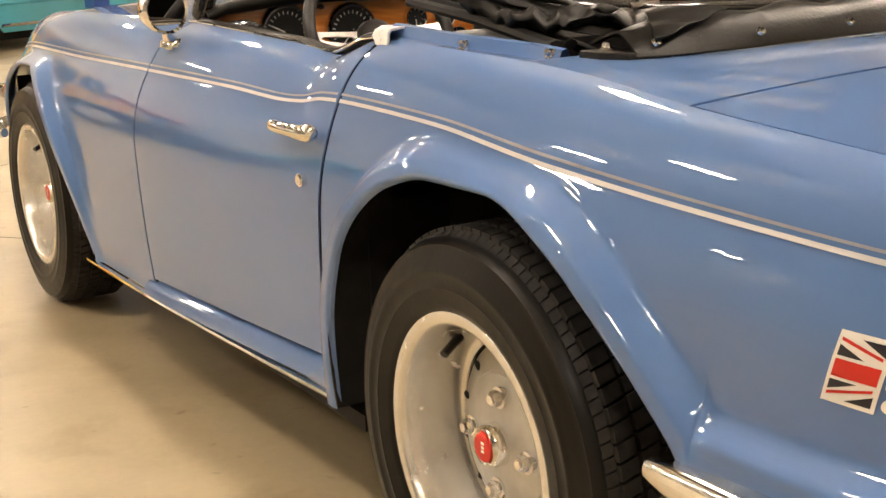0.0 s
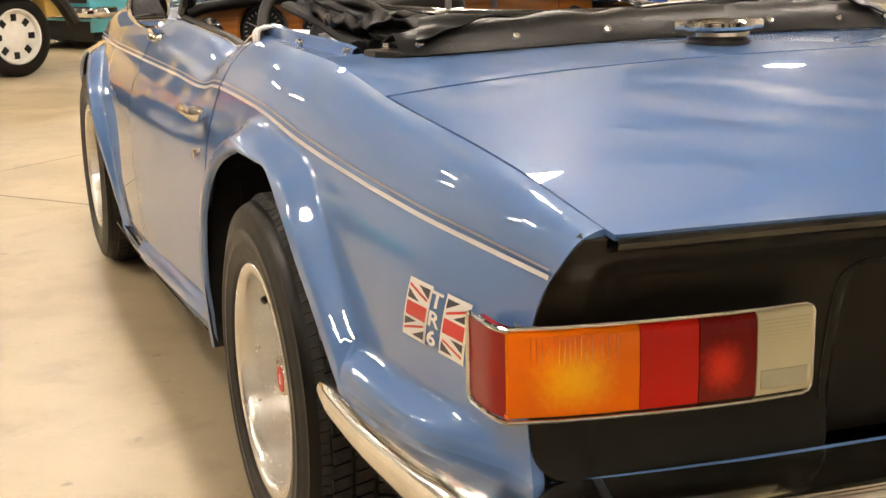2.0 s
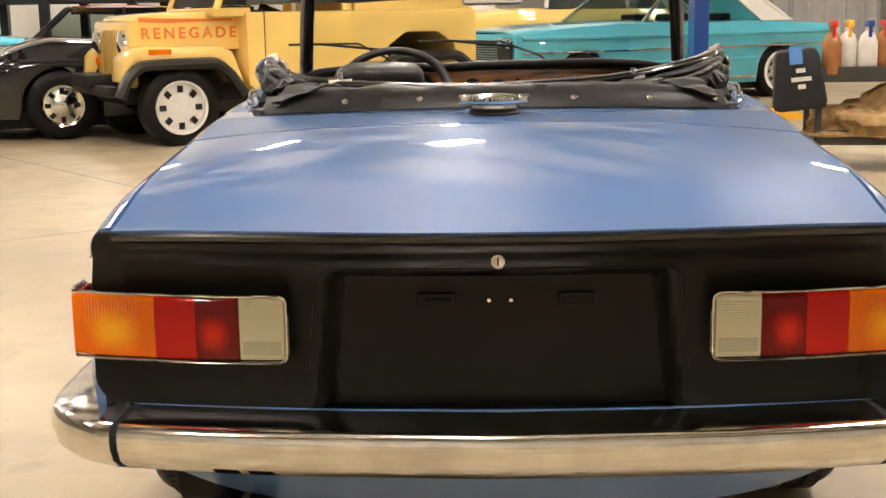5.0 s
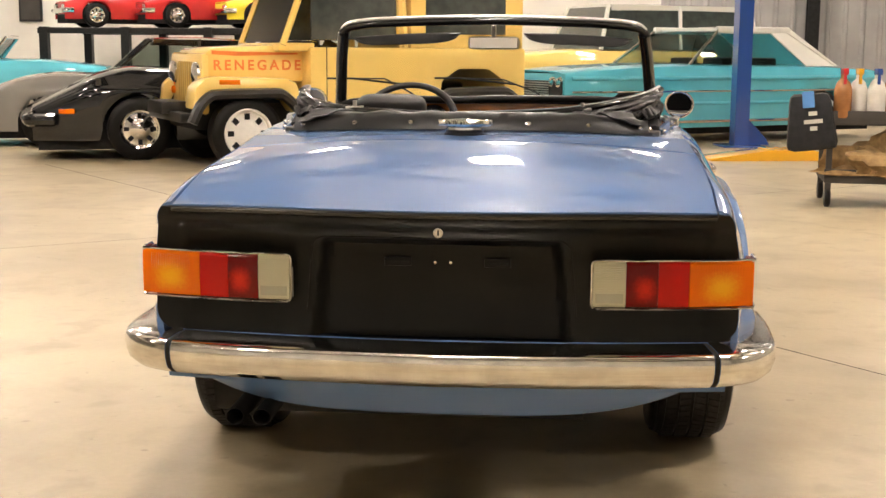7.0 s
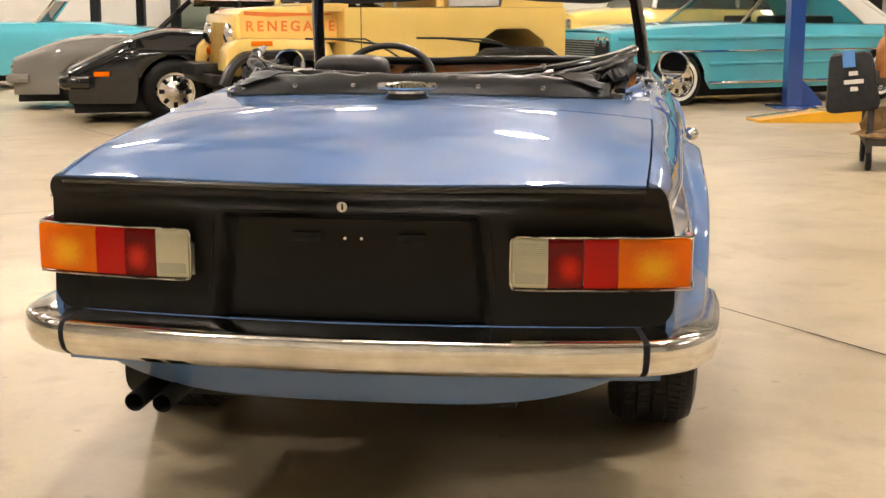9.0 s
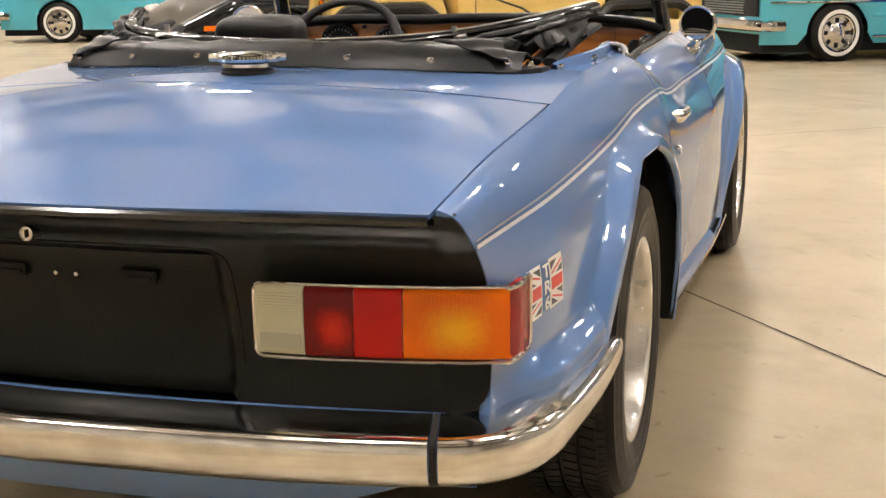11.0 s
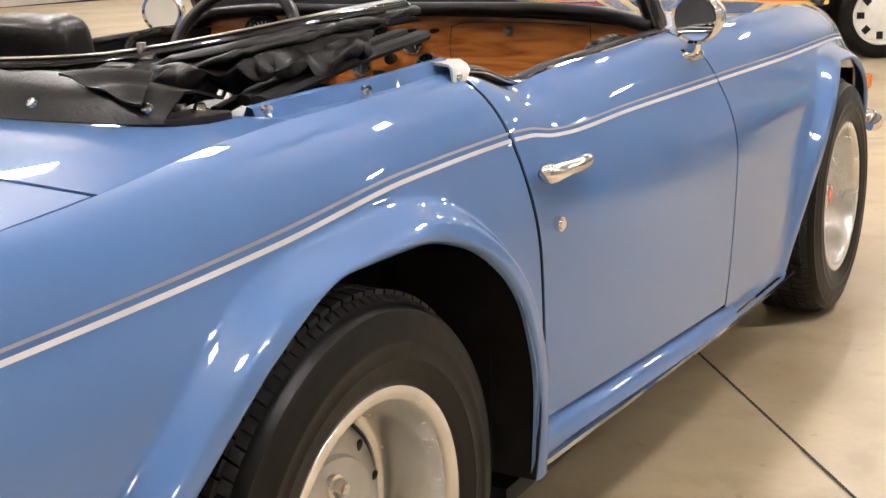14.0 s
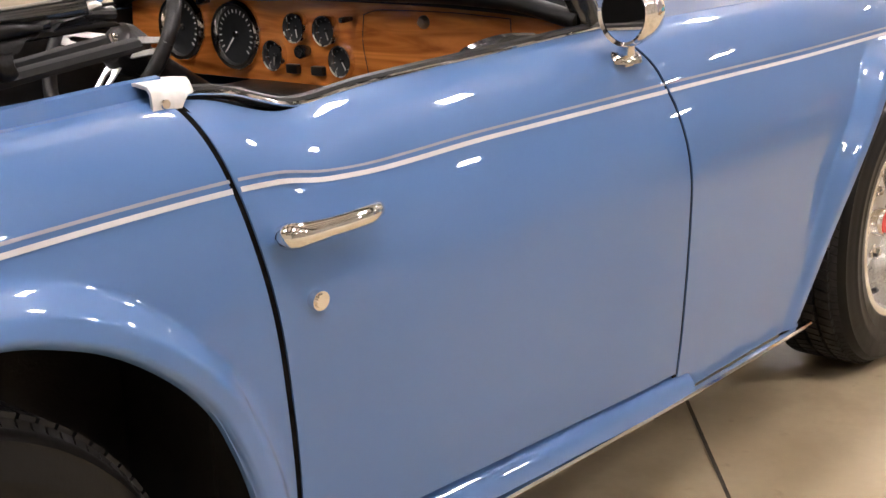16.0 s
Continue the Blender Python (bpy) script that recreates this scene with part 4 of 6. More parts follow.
def build_wheel(side, y, zc, out):
    m = Matrix.Translation((side * out, y, zc)) @ Matrix.Diagonal((side, 0.981, 0.981, 1))

    def place(bm, k=0.969):
        for v in bm.verts:
            v.co = m @ Vector((v.co.x, k * v.co.y, k * v.co.z))
        bmesh.ops.recalc_face_normals(bm, faces=bm.faces)
        return bm

    bm = bmesh.new()
    lathe(bm, [(0.205, 0.072), (0.212, 0.088), (0.2135, 0.095), (0.211, 0.0985), (0.204, 0.1000), (0.196, 0.0990), (0.1905, 0.0950), (0.1880, 0.086), (0.184, 0.060), (0.178, 0.020),
               (0.172, 0.000), (0.164, -0.004), (0.156, -0.001), (0.152, 0.002)], 72)
    rim = part("wheel", place(bm), SILVER, car, "silver steel wheel with a deep dish and black tyre")
    bm = bmesh.new()
    lathe(bm, [(0.150, -0.012), (0.147, 0.004), (0.138, 0.012), (0.120, 0.018), (0.108, 0.022), (0.104, 0.030), (0.080, 0.036), (0.050, 0.040), (0.034, 0.042), (0.0, 0.042)], 64)
    part("wheel_disc", place(bm), DISC_GREY, rim)
    for k in range(12):
        bm = bmesh.new()
        a = 2 * math.pi * (k + 0.5) / 12
        c = Vector((0.0155, 0.128 * math.cos(a), 0.128 * math.sin(a)))
        bmesh.ops.create_uvsphere(bm, u_segments=10, v_segments=6, radius=1,
                                  matrix=Matrix.Translation(c) @ Matrix.Rotation(a, 4, "X") @ Matrix.Diagonal((0.004, 0.010, 0.006, 1)))
        part("wheel_slot", place(bm), DEEP_BLACK, rim)
    bm = bmesh.new()
    lathe(bm, [(0.1535, 0.004), (0.1475, 0.008)], 64)
    part("wheel_seam", place(bm), DEEP_BLACK, rim)
    for k in range(4):
        a = 2 * math.pi * (k + 0.04) / 4
        bm = bmesh.new()
        c = (0, 0.074 * math.cos(a), 0.074 * math.sin(a))
        lathe(bm, [(0.0, 0.058), (0.008, 0.057), (0.0125, 0.051), (0.013, 0.030)], 6, "x", c)
        lathe(bm, [(0.018, 0.034), (0.017, 0.042), (0.012, 0.043)], 16, "x", c)
        part("lug_nut", place(bm), CHROME, rim)
    bm = bmesh.new()
    lathe(bm, [(0.0, 0.064), (0.023, 0.064), (0.027, 0.0665), (0.031, 0.063), (0.033, 0.054), (0.035, 0.038)], 24)
    cap = part("centre_cap", place(bm), CHROME, rim, "chrome centre cap with a red disc")
    bm = bmesh.new()
    lathe(bm, [(0.0, 0.0670), (0.0225, 0.0670), (0.0235, 0.0645)], 24)
    part("cap_disc", place(bm), RED_DECAL, cap)
    bm = bmesh.new()
    for k in (-1, 0, 1):
        box(bm, 0.0671, 0.0677, -0.0035, 0.0035, 0.0065 * k - 0.002, 0.0065 * k + 0.002)
    part("cap_bars", place(bm), WHITE, cap)
    bm = bmesh.new()
    a = 0.84 if side < 0 else -1.75
    p = Vector((0.030, 0.180 * math.cos(a), 0.180 * math.sin(a)))
    q = p + Vector((0.036, -0.024 * math.cos(a), -0.024 * math.sin(a)))
    tube(bm, [p, p.lerp(q, 0.4), q], [0.0095, 0.0075, 0.007], 10)
    part("valve", place(bm), TRIM_BLACK, rim, "black rubber valve")
    # tyre
    bm = bmesh.new()
    lathe(bm, [(0.196, 0.084), (0.205, 0.098), (0.216, 0.103), (0.236, 0.1055), (0.239, 0.1070), (0.243, 0.1062), (0.258, 0.1068), (0.261, 0.1082), (0.266, 0.1080), (0.269, 0.1063), (0.276, 0.1050), (0.290, 0.101), (0.297, 0.0985), (0.300, 0.0985), (0.305, 0.092), (0.309, 0.084),
               (0.312, 0.060), (0.3125, 0.0), (0.312, -0.060), (0.309, -0.086), (0.290, -0.102), (0.25, -0.107), (0.20, -0.09)], 96)
    place(bm, 1.0)
    for v in bm.verts:
        v.co.z = max(v.co.z, 0.003)
    part("tyre", bm, RUBBER, rim, "black road tyre with worn tread")
    verts, faces = [], []
    for ring, (o, w, h) in enumerate(((0.081, 0.012, 0.3160), (0.053, 0.014, 0.3215), (0.018, 0.014, 0.322), (-0.018, 0.014, 0.322), (-0.053, 0.014, 0.3215), (-0.081, 0.012, 0.3160))):
        count = 108 if ring in (0, 5) else 84
        for k in range(count):
            a0 = 2 * math.pi * (k + 0.37 * (ring % 2)) / count
            a1 = a0 + 2 * math.pi * (0.84 if ring in (0, 5) else 0.82) / count
            lean = 0.010 * (1 if ring < 3 else -1)
            b = len(verts)
            for r in (0.304 if ring in (0, 5) else 0.308, h):
                for x, da in ((o - w, -lean), (o + w, lean)):
                    for a in (a0 + da, a1 + da):
                        rr = r - (0.012 if ring in (0, 5) and abs(x) > 0.09 else 0) * (1 if r == h else 0.6)
                        verts.append(m @ Vector((x, rr * math.cos(a), rr * math.sin(a))))
            faces += [tuple(b + i for i in f) for f in ((4, 5, 7, 6), (0, 1, 5, 4), (2, 6, 7, 3), (0, 4, 6, 2), (1, 3, 7, 5))]
    verts = [(v[0], v[1], max(v[2], 0.002)) for v in verts]
    me = bpy.data.meshes.new("tread")
    me.from_pydata(verts, [], faces)
    me.materials.append(TREAD)
    ob = new("tread", me)
    ob.parent = rim
    tagged(ob, kind="stuff")


def build_under():
    """Dark wheel houses and the floor pan."""
    for side in (1, -1):
        for y0, y1, z1 in ((-0.46, 0.376, 0.72), (1.80, 2.72, 0.72)):
            bm = bmesh.new()
            box(bm, side * 0.40, side * 0.42, y0, y1, 0.29, z1)
            box(bm, side * 0.41, side * (0.575 if y0 < 0 else 0.61), y0, y1, z1 - 0.03, z1 - 0.015)
            box(bm, side * 0.41, side * 0.645, y1 - 0.01, y1, 0.268, z1 - 0.1)
            box(bm, side * 0.41, side * 0.60, y1 - 0.01, y1, z1 - 0.12, z1 - 0.016)
            if y0 < 0:
                # the flange follows the inside of the wing
                zs = np.linspace(0.262, 0.672, 18)
                out = [float(flank(0.372, z)) + float(swell(np.array(0.372), np.array(z))) - (0.0015 if z < 0.6 else 0.006) for z in zs]
                vs = [[bm.verts.new((side * x, yy, z)) for x in (0.56, o) for yy in (0.370, 0.374)] for z, o in zip(zs, out)]
                for p, q in zip(vs, vs[1:]):
                    for i0, i1 in ((0, 1), (1, 3), (3, 2), (2, 0)):
                        bm.faces.new((p[i0], p[i1], q[i1], q[i0]))
            bmesh.ops.recalc_face_normals(bm, faces=bm.faces)
            part("wheel_house", bm, DEEP_BLACK, car, smooth=False)
    bm = bmesh.new()
    box(bm, -0.66, 0.66, 0.38, 1.80, 0.20, 0.23)
    box(bm, -0.40, 0.40, -0.70, 2.8, 0.30, 0.34)
    box(bm, -0.60, 0.60, 0.37, 0.385, 0.23, 0.66)
    part("floor_pan", bm, DEEP_BLACK, car, smooth=False)
    bm = bmesh.new()
    tube(bm, [(-0.52, -0.60, 0.300), (0.30, -0.60, 0.300)], 0.065, 20)
    part("silencer", bm, DEEP_BLACK, car, "black transverse silencer")
    for x in (-0.422, -0.366):
        bm = bmesh.new()
        lathe(bm, [(0.020, -0.60), (0.020, -0.865), (0.0185, -0.867), (0.017, -0.865), (0.017, -0.70)], 20, "y", (x, 0, 0.298))
        bmesh.ops.recalc_face_normals(bm, faces=bm.faces)
        part("exhaust_pipe", bm, DEEP_BLACK, car, "dark round exhaust pipe")
    for y in (0.0, 2.24):
        bm = bmesh.new()
        tube(bm, [(-0.6, y, 0.325), (0.6, y, 0.325)], 0.03, 12)
        part("axle", bm, DEEP_BLACK, car)
    # nose
    bm = bmesh.new()
    box(bm, -0.50, 0.50, 2.86, 2.94, 0.30, 0.68, 0.01)
    part("nose_panel", bm, SATIN_BLACK, car)
    bm = bmesh.new()
    pts = smooth_path([(-0.685, 2.80, 0.43), (-0.68, 2.90, 0.43), (-0.60, 2.99, 0.43), (0, 3.05, 0.43), (0.60, 2.99, 0.43), (0.68, 2.90, 0.43), (0.685, 2.80, 0.43)], 50)
    tube(bm, pts, [0.012 + 0.016 * min(1, min(i, 49 - i) / 4) for i in range(50)], 12, flat=1.2)
    part("front_bumper", bm, CHROME_WORN, car, "chrome front bumper")
    for side in (1, -1):
        bm = bmesh.new()
        box(bm, side * 0.635, side * 0.672, 2.80, 2.87, 0.54, 0.585, 0.006)
        part("marker_lamp", bm, AMBER_CORNER, car, "amber side marker")


build_wings()
build_gaps()
build_stripes()
build_deck()
build_tail()
for s in (1, -1):
    build_tail_lamp(s)
    flag(s)
    build_wheel(s, -0.004 if s > 0 else 0.0, 0.317 if s > 0 else 0.305, 0.600 if s > 0 else 0.619)
    build_wheel(s, 2.24, 0.318, 0.640)
build_bumper()
build_under()


# ---- roadster: cockpit, folded top and fittings ----
def rough_tube(bm, pts, radius, flat, wob, seed, sides=14):
    """A cloth roll: a flattened pipe whose outline wanders."""
    before = set(bm.verts)
    tube(bm, pts, radius, sides, flat)
    for v in bm.verts:
        if v not in before:
            p = v.co * 14 + Vector((seed, 0, 0))
            v.co += wob * Vector((noise.noise(p), noise.noise(p + Vector((5, 0, 0))), noise.noise(p + Vector((0, 9, 0)))))
            q = v.co * 26 + Vector((seed * 3, 1, 2))
            v.co.z += 0.55 * wob * (1 - 3 * abs(noise.noise(q)))
            v.co.y += 0.35 * wob * (1 - 3 * abs(noise.noise(q * 1.3 + Vector((7, 7, 7)))))
    return bm


def build_tub():
    bm = bmesh.new()
    box(bm, -0.53, 0.53, 0.02, 1.30, 0.235, 0.26)
    box(bm, -0.50, 0.50, 0.00, 0.02, 0.26, 0.82)
    box(bm, -0.12, 0.12, 0.35, 1.25, 0.26, 0.46, 0.03)
    part("cockpit_floor", bm, CARPET, car, "black carpeted cockpit floor")
    for side in (1, -1):
        bm = bmesh.new()
        box(bm, side * 0.47, side * 0.49, 0.0, 0.44, 0.3, 0.83)
        bmesh.ops.recalc_face_normals(bm, faces=bm.faces)
        part("side_trim", bm, VINYL, car)
    # seats
    for side, top in ((-1, 0.86), (1, 0.80)):
        seat = new("seat")
        seat.parent = car
        seat["label"] = "black leather bucket seat"
        cx = side * 0.28
        bm = bmesh.new()
        box(bm, cx - 0.20, cx + 0.20, 0.45, 0.92, 0.30, 0.44, 0.05)
        part("seat_cushion", bm, LEATHER, seat)
        bm = bmesh.new()
        box(bm, -0.20, 0.20, -0.05, 0.06, 0.0, top - 0.40, 0.045, m=Matrix.Translation((cx, 0.46, 0.40)) @ Matrix.Rotation(radians(12), 4, "X"))
        part("backrest", bm, LEATHER, seat)
        if side < 0:
            bm = bmesh.new()
            bmesh.ops.create_uvsphere(bm, u_segments=40, v_segments=24, radius=1)
            m = Matrix.Translation((cx + 0.004, 0.42, 0.862)) @ Matrix.Rotation(radians(8), 4, "X")
            for v in bm.verts:
                v.co = m @ Vector((math.copysign(abs(v.co.x) ** 0.42, v.co.x) * 0.110, math.copysign(abs(v.co.y) ** 0.6, v.co.y) * 0.052, math.copysign(abs(v.co.z) ** 0.55, v.co.z) * 0.070))
            part("headrest", bm, LEATHER, seat, "black padded headrest")
            for x in (-0.05, 0.05):
                bm = bmesh.new()
                tube(bm, [(cx + x, 0.43, 0.76), (cx + x, 0.425, 0.84)], 0.007, 8)
                part("headrest_post", bm, CHROME, seat)


def build_dash():
    dash = new("dashboard")
    dash.parent = car
    dash["label"] = "walnut dashboard with round chrome-rimmed gauges"
    Y = 1.212
    us = np.linspace(-0.55, 0.55, 40)

    def low(x):
        return 0.715 - 0.02 * ease((x - 0.1) / 0.1)

    P = np.array([[(x, Y - 0.006 * math.cos(k * 1.57), low(x) + (0.870 - 0.02 * abs(x / 0.55) ** 6 - low(x)) * k) for k in np.linspace(0, 1, 10)] for x in us])
    part("wood_panel", sheet(P, (0, 1.6, 0.8), 0.016), WOOD, dash, "glossy walnut veneer panel")
    # padded top and lower pad
    bm = bmesh.new()
    tube(bm, smooth_path([(-0.57, 1.20, 0.850), (-0.52, 1.195, 0.866), (-0.3, 1.19, 0.880), (-0.14, 1.19, 0.878), (0.0, 1.19, 0.884), (0.3, 1.19, 0.886), (0.44, 1.192, 0.880), (0.57, 1.20, 0.852)], 50), 0.019, 12, flat=0.8)
    part("crash_pad", bm, VINYL, dash, "black padded dash top")
    P = np.array([[(x, y, float(CZ(1.22)) + 0.006 - 0.02 * abs(x / 0.56) ** 3) for y in (1.19, 1.25, 1.33)] for x in us])
    part("dash_top", sheet(P, (0, 1.2, 0.3), 0.01), VINYL, dash)
    bm = bmesh.new()
    box(bm, -0.19, 0.07, 1.10, 1.21, 0.700, 0.716, 0.006)
    box(bm, -0.19, 0.07, 1.14, 1.21, 0.56, 0.700, 0.006)
    part("console", bm, VINYL, dash)
    # glove box outline and lock
    bm = bmesh.new()
    tube(bm, smooth_path([(0.12, Y - 0.012, 0.845), (0.16, Y - 0.013, 0.855), (0.30, Y - 0.013, 0.856), (0.44, Y - 0.012, 0.850)], 20), 0.0009, 6)
    tube(bm, smooth_path([(0.12, Y - 0.012, 0.845), (0.115, Y - 0.012, 0.80), (0.125, Y - 0.012, 0.745)], 12), 0.0008, 6)
    tube(bm, [(0.44, Y - 0.012, 0.850), (0.445, Y - 0.012, 0.745)], 0.0008, 6)
    part("glovebox_gap", bm, DEEP_BLACK, dash)
    bm = bmesh.new()
    lathe(bm, [(0.0, -0.012), (0.007, -0.012), (0.011, -0.006), (0.012, 0.004)], 16, "y", (0.250, Y, 0.836))
    part("glovebox_lock", bm, STEEL, dash)
    # dials
    for x, z, r, a in ((-0.224, 0.794, 0.060, 2.3), (-0.385, 0.802, 0.060, 3.6), (-0.056, 0.814, 0.0265, 1.4), (0.021, 0.812, 0.0265, 1.2), (-0.117, 0.762, 0.0265, 1.7), (0.058, 0.761, 0.0265, 1.0)):
        bm = bmesh.new()
        lathe(bm, [(r * 0.88, -0.008), (r * 0.93, -0.016), (r * 1.03, -0.017), (r * 1.10, -0.010), (r * 1.12, 0.004)], 36, "y", (x, Y, z))
        dial = part("gauge", bm, CHROME, dash, "round gauge with chrome rim")
        bm = bmesh.new()
        lathe(bm, [(0.0, -0.007), (r * 0.9, -0.0072)], 36, "y", (x, Y, z))
        part("dial_face", bm, DIAL, dial)
        n = 20 if r > 0.04 else 9
        bm = bmesh.new()
        for k in range(n):
            w = radians(-225 + 270 * k / (n - 1))
            c, s = math.cos(w), math.sin(w)
            m = Matrix.Translation((x + 0.74 * r * c, Y - 0.0085, z - 0.74 * r * s)) @ Matrix.Rotation(w, 4, "Y")
            box(bm, -0.06 * r, 0.06 * r, -0.0004, 0.0004, -0.018 * r, 0.018 * r, m=m)
        tagged(part("dial_marks", bm, WHITE, dial, smooth=False), kind="stuff")
        bm = bmesh.new()
        box(bm, -0.12 * r, 0.66 * r, -0.0008, 0.0008, -0.022 * r, 0.022 * r, m=Matrix.Translation((x, Y - 0.0105, z)) @ Matrix.Rotation(a, 4, "Y"))
        part("needle", bm, WHITE, dial, smooth=False)
        bm = bmesh.new()
        lathe(bm, [(0.0, -0.013), (r * 0.10, -0.012), (r * 0.11, -0.007)], 12, "y", (x, Y, z))
        part("needle_hub", bm, DEEP_BLACK, dial)
    for x, z in ((-0.032, 0.774), (-0.305, 0.855), (0.080, 0.835)):
        bm = bmesh.new()
        r = 0.0125 if z < 0.8 else 0.006
        lathe(bm, [(0.0, -0.03), (r * 0.8, -0.03), (r, -0.026), (r * 0.9, -0.012), (r * 0.6, 0)], 16, "y", (x, Y, z))
        part("knob", bm, GLOSS_BLACK, dash)
    for x in (-0.068, -0.002):
        bm = bmesh.new()
        box(bm, x - 0.015, x + 0.015, Y - 0.016, Y, 0.733, 0.749, 0.003)
        part("rocker_switch", bm, TRIM_BLACK, dash)
    bm = bmesh.new()
    lathe(bm, [(0.0, -0.010), (0.016, -0.012), (0.022, -0.008), (0.024, 0.004)], 20, "y", (0.495, Y - 0.004, 0.80))
    part("air_vent", bm, TRIM_BLACK, dash)


def build_steering():
    m = Matrix.Translation((-0.283, 0.960, 0.808)) @ Matrix.Rotation(radians(58), 4, "X")
    w = new("steering_wheel")
    w.parent = car
    w["label"] = "black steering wheel with slotted silver spokes"
    R = 0.160
    bm = bmesh.new()
    pts = [m @ Vector((R * math.cos(a), R * math.sin(a), 0)) for a in np.linspace(0, 2 * math.pi, 65)]
    tube(bm, pts, 0.0135, 10, caps=False)
    part("wheel_rim", bm, LEATHER, w)
    for a in (0.0, math.pi, 1.5 * math.pi):
        # a flat tapering arm with one long slot
        def at(r, q, d):
            return m @ Vector((r * math.cos(a) - q * math.sin(a), r * math.sin(a) + q * math.cos(a), d - 0.026 * (R - r) / 0.12))
        bm = bmesh.new()
        outer = ((0.030, 0.021), (0.055, 0.020), (0.135, 0.0155), (0.152, 0.015))
        inner = ((0.045, 0.0), (0.058, 0.0085), (0.128, 0.0050), (0.138, 0.0))
        for s in (1, -1):
            for d, flip in ((0.0, 1), (-0.004, -1)):
                o = [bm.verts.new(at(r, s * q, d)) for r, q in outer]
                i = [bm.verts.new(at(r, s * q, d)) for r, q in inner]
                for k in range(3):
                    bm.faces.new((o[k], o[k + 1], i[k + 1], i[k]))
            for edge in (outer, inner):
                up = [[bm.verts.new(at(r, s * q, d)) for d in (0.0, -0.004)] for r, q in edge]
                for p, q in zip(up, up[1:]):
                    bm.faces.new((p[0], q[0], q[1], p[1]))
            for d in (0.0, -0.004):
                bm.faces.new([bm.verts.new(at(r, s * q, d)) for r, q in ((0.030, 0.021), (0.030, 0.0), (0.045, 0.0))])
                bm.faces.new([bm.verts.new(at(r, s * q, d)) for r, q in ((0.152, 0.015), (0.138, 0.0), (0.152, 0.0))])
        bmesh.ops.remove_doubles(bm, verts=bm.verts[:], dist=0.0001)
        bmesh.ops.recalc_face_normals(bm, faces=bm.faces)
        part("spoke", bm, ALLOY, w, "silver slotted spoke", smooth=False)
    bm = bmesh.new()
    lathe(bm, [(0.0, -0.004), (0.028, -0.005), (0.040, -0.012), (0.045, -0.028), (0.042, -0.060)], 28, "z")
    lathe(bm, [(0.012, -0.06), (0.028, -0.06), (0.028, -0.24), (0.012, -0.24)], 14, "z")
    for v in bm.verts:
        v.co = m @ v.co
    bmesh.ops.recalc_face_normals(bm, faces=bm.faces)
    part("hub_pad", bm, LEATHER, w)
    bm = bmesh.new()
    lathe(bm, [(0.0, 0.002), (0.012, 0.001), (0.017, -0.006)], 20, "z")
    for v in bm.verts:
        v.co = m @ v.co
    bmesh.ops.recalc_face_normals(bm, faces=bm.faces)
    part("horn_button", bm, CHROME, w)


